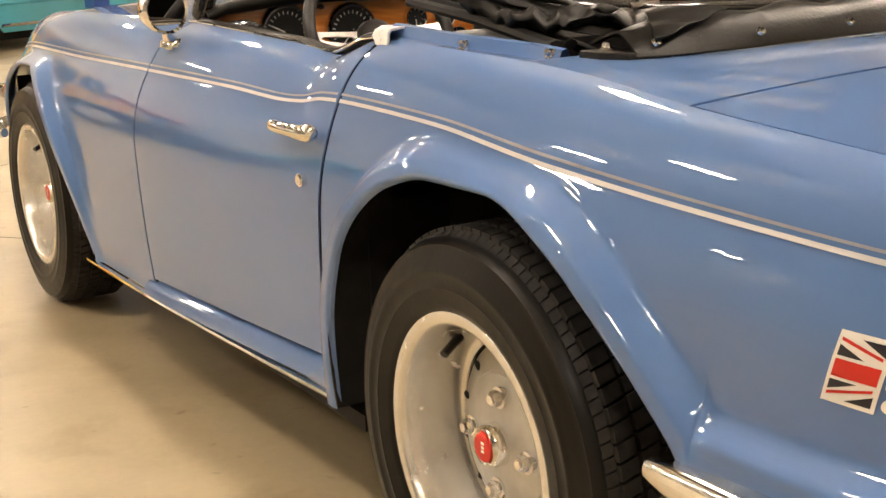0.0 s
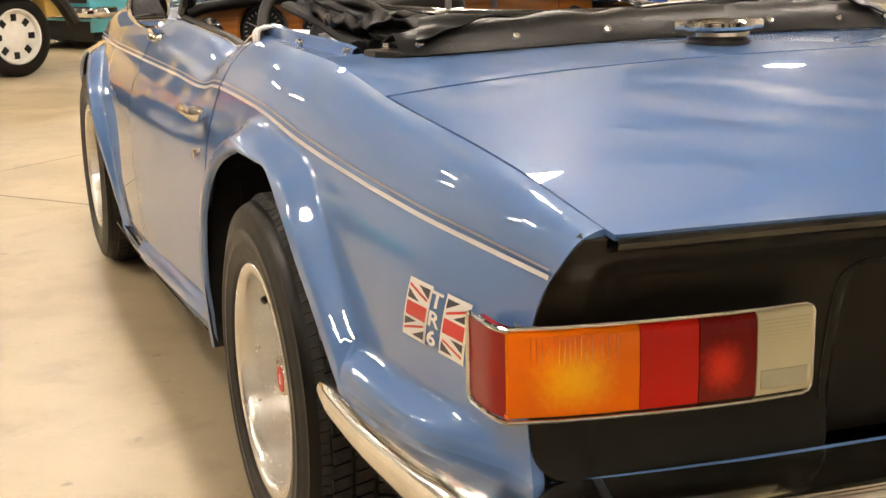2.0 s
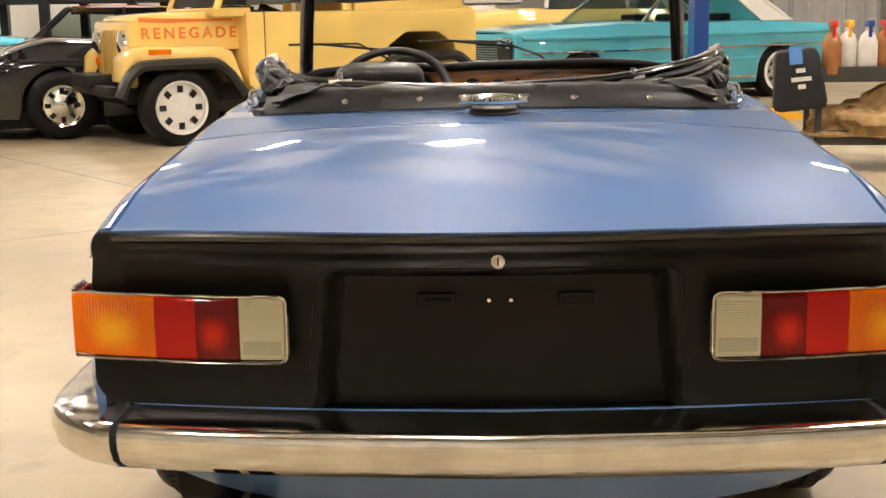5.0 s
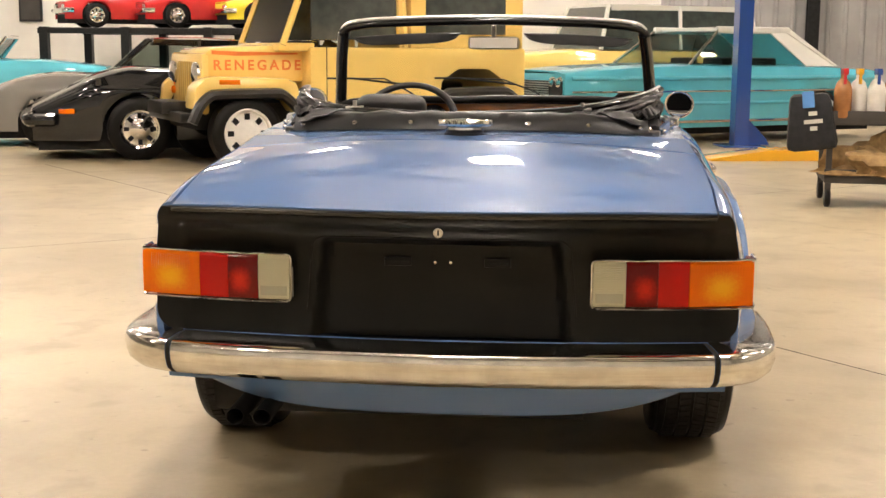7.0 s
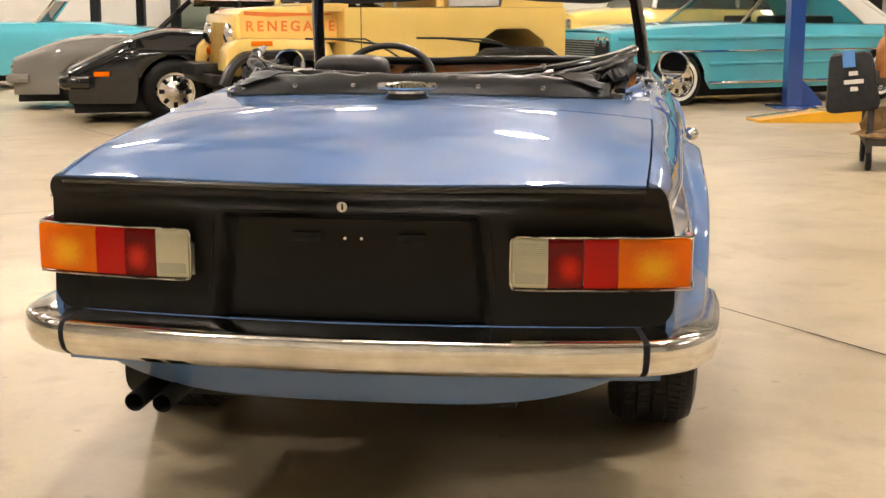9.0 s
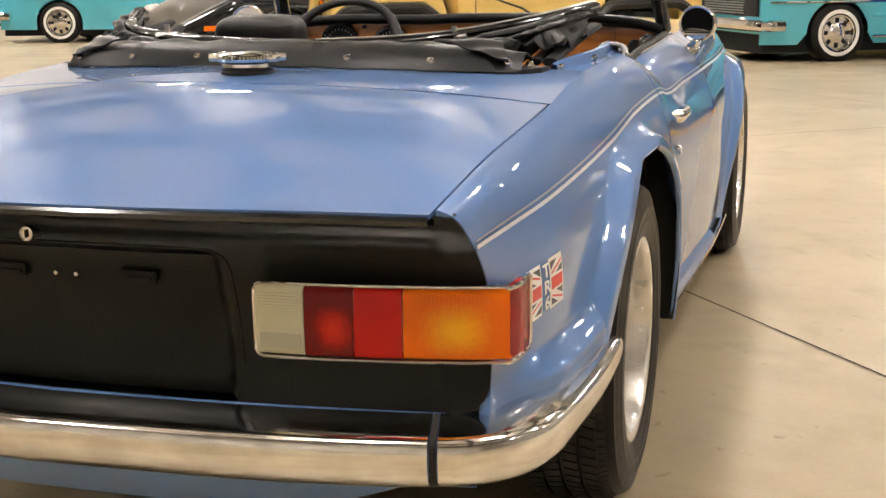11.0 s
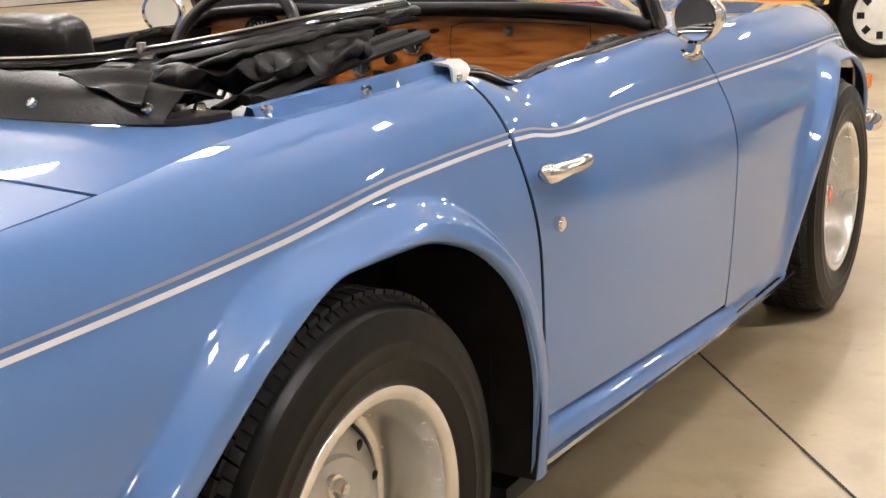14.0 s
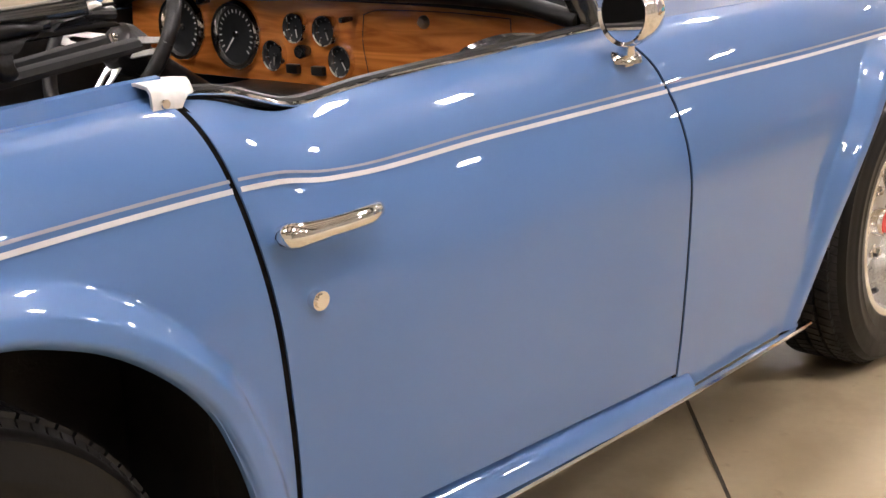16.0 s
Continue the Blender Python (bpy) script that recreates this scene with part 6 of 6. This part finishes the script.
                tube(bm, [(s * wb, ya, za), (s * (wt + 0.01), yb, zb + 0.02)], r * (0.6 if grille else 1), 8)
                part("pillar", bm, CHROME if grille and r < 0.04 else roof_paint, root)
            if grille:
                # the broad painted quarter behind the side glass
                P = np.array([[(s * (wb + 0.012), y3 - 0.06, z3 - 0.01), (s * (wt + 0.02), y2 - 0.12, z2 + 0.04)], [(s * (wb + 0.012), y3 + 0.52, z3 - 0.01), (s * (wt + 0.02), y2 + 0.30, z2 + 0.03)]])
                part("rear_quarter", sheet(P, (0, 0, z3), 0.02), roof_paint, root)
                bm = bmesh.new()
                tube(bm, [(s * (wt + 0.015), y2 - 0.1, z2 + 0.015), (s * (wt + 0.015), y1 + 0.04, z1 + 0.015)], 0.035, 8, flat=1.4)
                part("roof_rail", bm, roof_paint, root)
    if side_line:
        for s in (1, -1):
            for dz, wide, m in ((0.0, 0.014, CHROME), (0.17, 0.030, body_paint), (-0.16, 0.026, body_paint), (-0.40, 0.022, CHROME)):
                bm = bmesh.new()
                z = side_line + dz
                y0 = -length / 2 + 0.1
                spans = [(y0, length / 2 - 0.1)] if dz >= 0 else [(axles[0] + 0.44, axles[1] - 0.44)]
                for ya, yb in spans:
                    tube(bm, [(s * (half * float(taper(y)) - (0.004 if m is CHROME else 0.016) + 0.008), y, z) for y in np.linspace(ya, yb, 30)], wide, 8)
                part("side_strip" if m is CHROME else "body_crease", bm, m, root)
    if glass:
        # a dark cabin shows through the panes
        for y in (roof[1][0] - 0.25, roof[1][0] - 1.05):
            for x in (-0.42, 0.42):
                bm = bmesh.new()
                box(bm, x * half * 0.9 - 0.22, x * half * 0.9 + 0.22, y - 0.09, y + 0.09, belt - 0.3, belt + 0.22, 0.05)
                part("seat_back", bm, VINYL, root)
    if marker:
        for s in (1, -1):
            bm = bmesh.new()
            box(bm, s * half * 0.955, s * half * 0.985, length / 2 - 0.42, length / 2 - 0.26, 0.50, 0.555, 0.008)
            part("marker_lamp", bm, AMBER_CORNER, root, "amber side marker")
    if grille:
        bm = bmesh.new()
        box(bm, -half * 0.80, half * 0.80, length / 2, length / 2 + 0.03, 0.54, 0.84, 0.01)
        part("grille", bm, TRIM_BLACK, root, "dark grille with bright bars")
        for k in range(9):
            bm = bmesh.new()
            box(bm, -half * 0.50, half * 0.50, length / 2 + 0.025, length / 2 + 0.04, 0.565 + 0.03 * k, 0.58 + 0.03 * k)
            part("grille_bar", bm, STEEL, root, smooth=False)
    if screen:
        ya, za, yb, zb = screen
        for s in (1, -1):
            bm = bmesh.new()
            tube(bm, [(s * half * 0.86, ya, za - 0.02), (s * half * 0.76, yb, zb)], 0.03, 8)
            part("screen_post", bm, CHROME, root)
        bm = bmesh.new()
        tube(bm, [(-half * 0.76, yb, zb), (half * 0.76, yb, zb)], 0.03, 8)
        part("screen_header", bm, CHROME, root)
        bm = bmesh.new()
        prism(bm, [(ya, za), (yb, zb), (yb - 0.004, zb), (ya - 0.004, za)], "x", -half * 0.78, half * 0.78)
        part("screen_glass", bm, SMOKED, root, smooth=False)
    for s in (1, -1):
        for a in axles:
            road_wheel(root, Matrix.Translation((s * (half - 0.12), a, wheel)) @ Matrix.Diagonal((s, 1, 1, 1)), wheel, 0.21, wheel * 0.60, disc, band)
    return root


def stand(x, y, turn, lift=0.0):
    """A pose on the slab; turn: degrees from facing +y, to the left."""
    return pose(x, y, floor_height(x, y) + lift, 0, 0, turn)


def build_jeep():
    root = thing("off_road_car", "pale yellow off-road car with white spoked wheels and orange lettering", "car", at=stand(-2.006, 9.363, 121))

    def add(name, mat, maker, label="", smooth=True):
        bm = bmesh.new()
        maker(bm)
        bmesh.ops.recalc_face_normals(bm, faces=bm.faces)
        return part(name, bm, mat, root, label, smooth)

    # facing +y, front axle at 1.19, rear at -1.19
    add("tub", YELLOW, lambda bm: prism(bm, [(-1.78, 0.48), (-1.55, 0.46), (-1.53, 0.80), (-1.35, 0.92), (-1.02, 0.92), (-0.84, 0.80), (-0.80, 0.42), (0.45, 0.42), (0.55, 0.50), (0.55, 1.13), (-1.78, 1.13)], "x", -0.72, 0.72, 0.03))
    add("bonnet", YELLOW, lambda bm: prism(bm, [(0.5, 0.80), (1.50, 0.80), (1.52, 1.06), (1.44, 1.12), (0.5, 1.17)], "x", -0.50, 0.50, 0.04))
    add("grille", YELLOW, lambda bm: box(bm, -0.58, 0.58, 1.48, 1.56, 0.50, 1.07, 0.05))
    for k in range(7):
        add("grille_slot", GRILLE_SHADE, lambda bm: box(bm, -0.24 + 0.08 * k - 0.022, -0.24 + 0.08 * k + 0.022, 1.555, 1.566, 0.56, 0.99, 0.004))
    for s in (1, -1):
        add("headlamp", CHROME, lambda bm: lathe(bm, [(0.0, 0.06), (0.09, 0.045), (0.115, 0.03), (0.12, -0.02)], 20, "y", (s * 0.42, 1.555, 0.875)))
        add("marker_lamp", AMBER_CORNER, lambda bm: lathe(bm, [(0.0, 0.04), (0.035, 0.03), (0.04, 0.0)], 14, "y", (s * 0.43, 1.555, 0.71)))
        # front wing with a black flare
        add("front_wing", YELLOW, lambda bm: prism(bm, [(0.60, 0.52), (0.70, 0.80), (0.80, 0.84), (1.46, 0.86), (1.58, 0.84), (1.67, 0.76), (1.70, 0.56), (1.62, 0.54), (1.52, 0.72), (0.84, 0.72), (0.72, 0.52)], "x", s * 0.45, s * 0.78, 0.04))
        for c in (1.19, -1.19):
            def flare(bm, c=c):
                pts = smooth_path([(s * 0.82, c + a, b) for a, b in ((0.53, 0.44), (0.45, 0.60), (0.32, 0.695), (-0.28, 0.705), (-0.42, 0.62), (-0.56, 0.42))], 26)
                tube(bm, pts, 0.050, 8, flat=1.5, up=(1, 0, 0))
            add("wheel_flare", TRIM_BLACK, flare, "black wheel-arch flare")
            road_wheel(root, Matrix.Translation((s * 0.70, c, 0.335)) @ Matrix.Diagonal((s, 1, 1, 1)), 0.337, 0.23, 0.225, "white")
        add("side_lamp", AMBER_CORNER, lambda bm: box(bm, s * 0.765, s * 0.784, 1.25, 1.45, 0.785, 0.83, 0.006))
        add("decal_stripe", ORANGE_TAPE, lambda bm: prism(bm, [(0.6, 1.06), (1.20, 1.045), (1.44, 1.06), (1.44, 1.095), (1.20, 1.085), (0.6, 1.075)], "x", s * 0.502, s * 0.505))
        add("decal_stripe", ORANGE_TAPE, lambda bm: prism(bm, [(-0.6, 0.46), (0.4, 0.46), (0.4, 0.52), (-0.6, 0.50)], "x", s * 0.722, s * 0.725))
        add("door_gap", DEEP_BLACK, lambda bm: box(bm, s * 0.7205, s * 0.7235, 0.38, 0.388, 0.5, 1.13))
        add("screen_post", YELLOW, lambda bm: tube(bm, [(s * 0.66, 0.80, 1.15), (s * 0.64, 0.58, 1.72)], 0.035, 8))
        add("roof_post", YELLOW, lambda bm: tube(bm, [(s * 0.70, -0.42, 1.13), (s * 0.67, -0.40, 1.72)], 0.05, 8))
        t = bpy.data.curves.new("decal_word", "FONT")
        t.body, t.size, t.align_x, t.align_y, t.extrude, t.space_character = "RENEGADE", 0.132, "CENTER", "CENTER", 0.001, 1.42
        t.offset = 0.003
        t.materials.append(ORANGE_TAPE)
        o = new("decal_word", t)
        o.parent = root
        o.matrix_basis = Matrix.Translation((s * 0.506, 1.00, 0.955)) @ Matrix.Rotation(radians(90 * s), 4, "Z") @ Matrix.Rotation(radians(90), 4, "X")
    add("screen_frame", YELLOW, lambda bm: tube(bm, [(-0.66, 0.58, 1.72), (0.66, 0.58, 1.72)], 0.035, 8))
    add("cowl", YELLOW, lambda bm: box(bm, -0.66, 0.66, 0.48, 0.84, 1.09, 1.17, 0.02))
    g = add("screen_glass", GLASS, lambda bm: prism(bm, [(0.79, 1.18), (0.59, 1.70), (0.588, 1.70), (0.788, 1.18)], "x", -0.63, 0.63), smooth=False)
    g.visible_shadow = False
    add("hard_top", YELLOW, lambda bm: box(bm, -0.70, 0.70, -1.76, 0.62, 1.72, 1.80, 0.04))
    add("rear_cabin", YELLOW, lambda bm: box(bm, -0.70, 0.70, -1.76, -0.50, 1.12, 1.72, 0.03))
    for s in (1, -1):
        add("side_glass", TINT, lambda bm: box(bm, s * 0.695, s * 0.706, -1.55, -0.66, 1.26, 1.62, 0.004))
        add("side_glass", TINT, lambda bm: box(bm, s * 0.66, s * 0.672, -0.36, 0.52, 1.20, 1.68, 0.004))
    add("front_bumper", TRIM_BLACK, lambda bm: box(bm, -0.72, 0.72, 1.70, 1.80, 0.44, 0.53, 0.015))
    add("winch", TRIM_BLACK, lambda bm: box(bm, -0.3, 0.3, 1.62, 1.87, 0.50, 0.62, 0.02))
    add("underbody", DEEP_BLACK, lambda bm: box(bm, -0.5, 0.5, -1.7, 1.6, 0.36, 0.60), smooth=False)


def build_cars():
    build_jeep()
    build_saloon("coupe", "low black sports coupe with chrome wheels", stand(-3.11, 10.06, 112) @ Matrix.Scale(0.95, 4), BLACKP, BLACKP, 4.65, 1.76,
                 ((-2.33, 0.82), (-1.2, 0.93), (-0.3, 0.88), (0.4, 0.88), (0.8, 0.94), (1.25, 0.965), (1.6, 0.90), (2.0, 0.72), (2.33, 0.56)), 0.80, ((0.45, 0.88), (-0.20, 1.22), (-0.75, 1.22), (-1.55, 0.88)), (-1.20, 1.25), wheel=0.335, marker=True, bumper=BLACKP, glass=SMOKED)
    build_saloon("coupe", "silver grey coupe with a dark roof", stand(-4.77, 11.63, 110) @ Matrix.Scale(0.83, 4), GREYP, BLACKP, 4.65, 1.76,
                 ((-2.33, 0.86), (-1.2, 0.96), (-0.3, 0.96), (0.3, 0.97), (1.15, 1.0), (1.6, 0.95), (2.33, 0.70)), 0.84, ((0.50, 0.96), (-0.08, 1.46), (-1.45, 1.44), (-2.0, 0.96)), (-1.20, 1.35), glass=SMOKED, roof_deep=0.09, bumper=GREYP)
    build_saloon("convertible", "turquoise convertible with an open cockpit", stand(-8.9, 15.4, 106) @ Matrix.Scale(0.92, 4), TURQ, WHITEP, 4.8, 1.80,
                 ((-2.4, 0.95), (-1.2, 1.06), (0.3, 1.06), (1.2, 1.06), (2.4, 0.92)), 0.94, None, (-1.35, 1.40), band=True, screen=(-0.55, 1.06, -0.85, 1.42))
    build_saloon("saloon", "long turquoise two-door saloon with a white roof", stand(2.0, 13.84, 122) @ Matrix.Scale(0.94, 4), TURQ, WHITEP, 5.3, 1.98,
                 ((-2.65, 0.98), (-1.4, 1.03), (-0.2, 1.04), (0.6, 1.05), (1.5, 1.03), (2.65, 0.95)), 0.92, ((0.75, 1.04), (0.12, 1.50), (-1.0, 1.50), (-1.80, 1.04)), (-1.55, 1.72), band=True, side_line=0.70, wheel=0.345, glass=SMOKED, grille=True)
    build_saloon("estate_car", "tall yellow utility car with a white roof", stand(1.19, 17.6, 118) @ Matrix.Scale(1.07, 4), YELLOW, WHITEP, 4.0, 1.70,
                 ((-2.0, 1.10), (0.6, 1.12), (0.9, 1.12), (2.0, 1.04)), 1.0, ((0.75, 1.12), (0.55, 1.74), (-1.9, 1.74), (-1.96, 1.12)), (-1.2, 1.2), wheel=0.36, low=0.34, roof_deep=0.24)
    # cars on the storage rack
    z = 1.365
    for x, p, lab in ((-7.0, REDP, "red sports car stored on the upper rack"), (-5.65, REDP, "red coupe stored on the upper rack"), (-4.3, LEMON, "lemon yellow car stored on the upper rack")):
        build_saloon("stored_car", lab, pose(x, 18.0, z, 0, 0, 122) @ Matrix.Scale(0.62, 4), p, p, 4.03, 1.65,
                     ((-2.0, 0.80), (-1.0, 0.88), (0.3, 0.88), (1.0, 0.86), (2.0, 0.66)), 0.78, ((0.5, 0.88), (-0.05, 1.20), (-0.8, 1.20), (-1.4, 0.88)), (-1.15, 1.20), "cars on the upper rack", disc="chrome")


def build_rack():
    root = thing("storage_rack", "dark steel storage rack with an upper deck for cars", "rack", at=pose(0, 18.0, floor_height(0, 18.0)))
    for x in np.linspace(-8.2, -2.7, 5):
        for y in (-1.0, 1.0):
            bm = bmesh.new()
            box(bm, x - 0.07, x + 0.07, y - 0.07, y + 0.07, 0.0, 1.52, 0.01)
            part("rack_post", bm, TRIM_BLACK, root, smooth=False)
    for y in (-1.0, 1.0):
        bm = bmesh.new()
        box(bm, -8.3, -2.6, y - 0.06, y + 0.06, 1.41, 1.50, 0.01)
        part("rack_beam", bm, TRIM_BLACK, root, smooth=False)
    bm = bmesh.new()
    box(bm, -8.3, -2.6, -0.95, 0.95, 1.45, 1.51)
    part("rack_deck", bm, BEAM, root, smooth=False)


def build_lift():
    for x, y in ((2.42, 12.2), (7.4, 12.6)):
        root = thing("car_lift_post", "tall blue steel car lift post", "car lift", "posts of the car lift", at=stand(x, y, 8))
        bm = bmesh.new()
        prism(bm, [(-0.085, -0.12), (0.085, -0.12), (0.085, 0.12), (0.045, 0.12), (0.045, 0.02), (-0.045, 0.02), (-0.045, 0.12), (-0.085, 0.12)], "z", 0.02, 3.7)
        part("post", bm, LIFTBLUE, root, smooth=False)
        bm = bmesh.new()
        box(bm, -0.25, 0.25, -0.28, 0.28, -0.01, 0.02, 0.004)
        part("base_plate", bm, LIFTBLUE, root)
        bm = bmesh.new()
        prism(bm, [(0.085, 0.02), (0.36, 0.02), (0.32, 0.10), (0.085, 0.34)], "y", -0.05, 0.05, 0.004)
        part("foot_bracket", bm, LIFTBLUE, root)
    root = thing("ramp", "yellow steel drive-on ramp on the floor", "ramp", at=stand(2.50, 10.1, 12))
    bm = bmesh.new()
    prism(bm, [(-0.75, 0.0), (0.75, 0.0), (0.75, 0.02), (0.35, 0.11), (-0.15, 0.11), (-0.75, 0.03)], "y", -0.22, 0.22, 0.006)
    part("ramp_body", bm, RAMP, root)
    for k in range(5):
        bm = bmesh.new()
        box(bm, -0.10 + 0.09 * k, -0.06 + 0.09 * k, -0.21, 0.21, 0.109, 0.118)
        part("ramp_tread", bm, RAMP, root, smooth=False)


def build_cart():
    cx, cy = 2.69, 5.88
    root = thing("utility_cart", "grey two-tier utility cart on castors", "cart", at=stand(cx, cy, -6))
    for z in (0.17, 0.58):
        bm = bmesh.new()
        box(bm, -0.55, 0.55, -0.30, 0.30, z, z + 0.05, 0.015)
        box(bm, -0.55, 0.55, -0.30, -0.28, z + 0.03, z + 0.10, 0.004)
        part("tray", bm, BEAM, root)
    for x in (-0.52, 0.52):
        for y in (-0.27, 0.27):
            bm = bmesh.new()
            box(bm, x - 0.02, x + 0.02, y - 0.02, y + 0.02, 0.10, 0.64, 0.004)
            part("upright", bm, BEAM, root)
            bm = bmesh.new()
            lathe(bm, [(0.0, -0.02), (0.055, -0.02), (0.065, -0.012), (0.065, 0.012), (0.055, 0.02), (0.0, 0.02)], 20, "x", (x, y, 0.065))
            part("castor", bm, RUBBER, root)
    z0 = floor_height(cx, cy)
    random.seed(5)
    # spray bottles along the edge
    for k in range(6):
        x, y = cx - 0.47 + 0.115 * k, cy - 0.20 + 0.05 * (k % 2)
        m = (AMBERFLUID, MILK, MILK, AMBERFLUID, MILK, MILK)[k]
        b = thing("spray_bottle", "spray bottle with a coloured trigger standing on the cart", "bottle", "spray bottles on the cart", at=pose(x, y, z0 + 0.63) @ Matrix.Scale(1.3, 4))
        bm = bmesh.new()
        lathe(bm, [(0.0, 0.0), (0.045, 0.0), (0.048, 0.01), (0.048, 0.15), (0.035, 0.19), (0.016, 0.21), (0.016, 0.23)], 18, "z")
        part("bottle", bm, m, b)
        bm = bmesh.new()
        box(bm, -0.014, 0.014, -0.06, 0.03, 0.23, 0.265, 0.006)
        box(bm, -0.008, 0.008, -0.045, -0.03, 0.18, 0.235, 0.004)
        part("trigger", bm, (REDP, RAMP, LIFTBLUE, REDP, MILK, RAMP)[k], b)
    bag = thing("bag", "black nylon bag with pale lettering hung on the cart", "bag", at=pose(cx - 0.66, cy - 0.20, z0 + 0.40, 0, -6, -10) @ Matrix.Scale(0.80, 4))
    bm = bmesh.new()
    box(bm, -0.20, 0.20, -0.12, 0.12, 0.0, 0.50, 0.06)
    for v in bm.verts:
        v.co.x *= 1.08 - 0.5 * max(0.0, v.co.z - 0.1)
        v.co.y *= 1.1 - 0.9 * max(0.0, v.co.z - 0.15)
        v.co += 0.03 * noise.noise_vector(v.co * 5)
    part("bag_body", bm, NYLON, bag)
    for k, (w, zz) in enumerate(((0.13, 0.24), (0.06, 0.31), (0.05, 0.18))):
        bm = bmesh.new()
        box(bm, 0.02 - w * 0.6, 0.02 + w * 0.6, -0.150, -0.140, zz, zz + 0.035)
        part("bag_print", bm, MILK, bag, smooth=False)
    bm = bmesh.new()
    box(bm, -0.06, 0.04, -0.15, -0.135, 0.38, 0.52)
    part("blue_tag", bm, material("blue_paper", (0.10, 0.28, 0.65), rough=0.6), bag, smooth=False)
    rag = thing("polishing_cloth", "heap of brown cloth on the lower tray", "cloth", at=pose(cx + 0.02, cy - 0.12, z0 + 0.27))
    bm = bmesh.new()
    bmesh.ops.create_icosphere(bm, subdivisions=4, radius=1)
    for v in bm.verts:
        n = noise.noise(v.co * 2.2) * 0.35 + noise.noise(v.co * 6) * 0.12
        v.co = Vector((v.co.x * 0.56, v.co.y * 0.26, v.co.z * 0.24)) * (1 + 1.3 * n)
        if v.co.z < -0.03:
            v.co.z = -0.03 + 0.15 * (v.co.z + 0.03)
    part("cloth", bm, CLOTH, rag)


def build_wall_things():
    p = thing("picture_frame", "small dark framed picture on the white wall", "picture", at=pose(-9.5, Y1 - 0.03, 1.80))
    bm = bmesh.new()
    box(bm, -0.22, 0.22, -0.02, 0.02, -0.3, 0.3, 0.01)
    part("frame", bm, TRIM_BLACK, p)
    bm = bmesh.new()
    box(bm, -0.18, 0.18, -0.026, -0.019, -0.26, 0.26)
    part("picture", bm, BEAM, p, smooth=False)
    for x in (4.6, 6.9, 9.2):
        c = thing("steel_column", "dark steel wall column", "column", "columns along the wall", at=pose(x, Y1 - 0.25, 0))
        bm = bmesh.new()
        box(bm, -0.10, 0.10, -0.01, 0.01, 0.0, TOP - 0.35)
        box(bm, -0.10, 0.10, 0.17, 0.19, 0.0, TOP - 0.35)
        box(bm, -0.01, 0.01, 0.01, 0.17, 0.0, TOP - 0.35)
        part("column_body", bm, DEEP_BLACK, c, smooth=False)


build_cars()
build_rack()
build_lift()
build_cart()
build_wall_things()
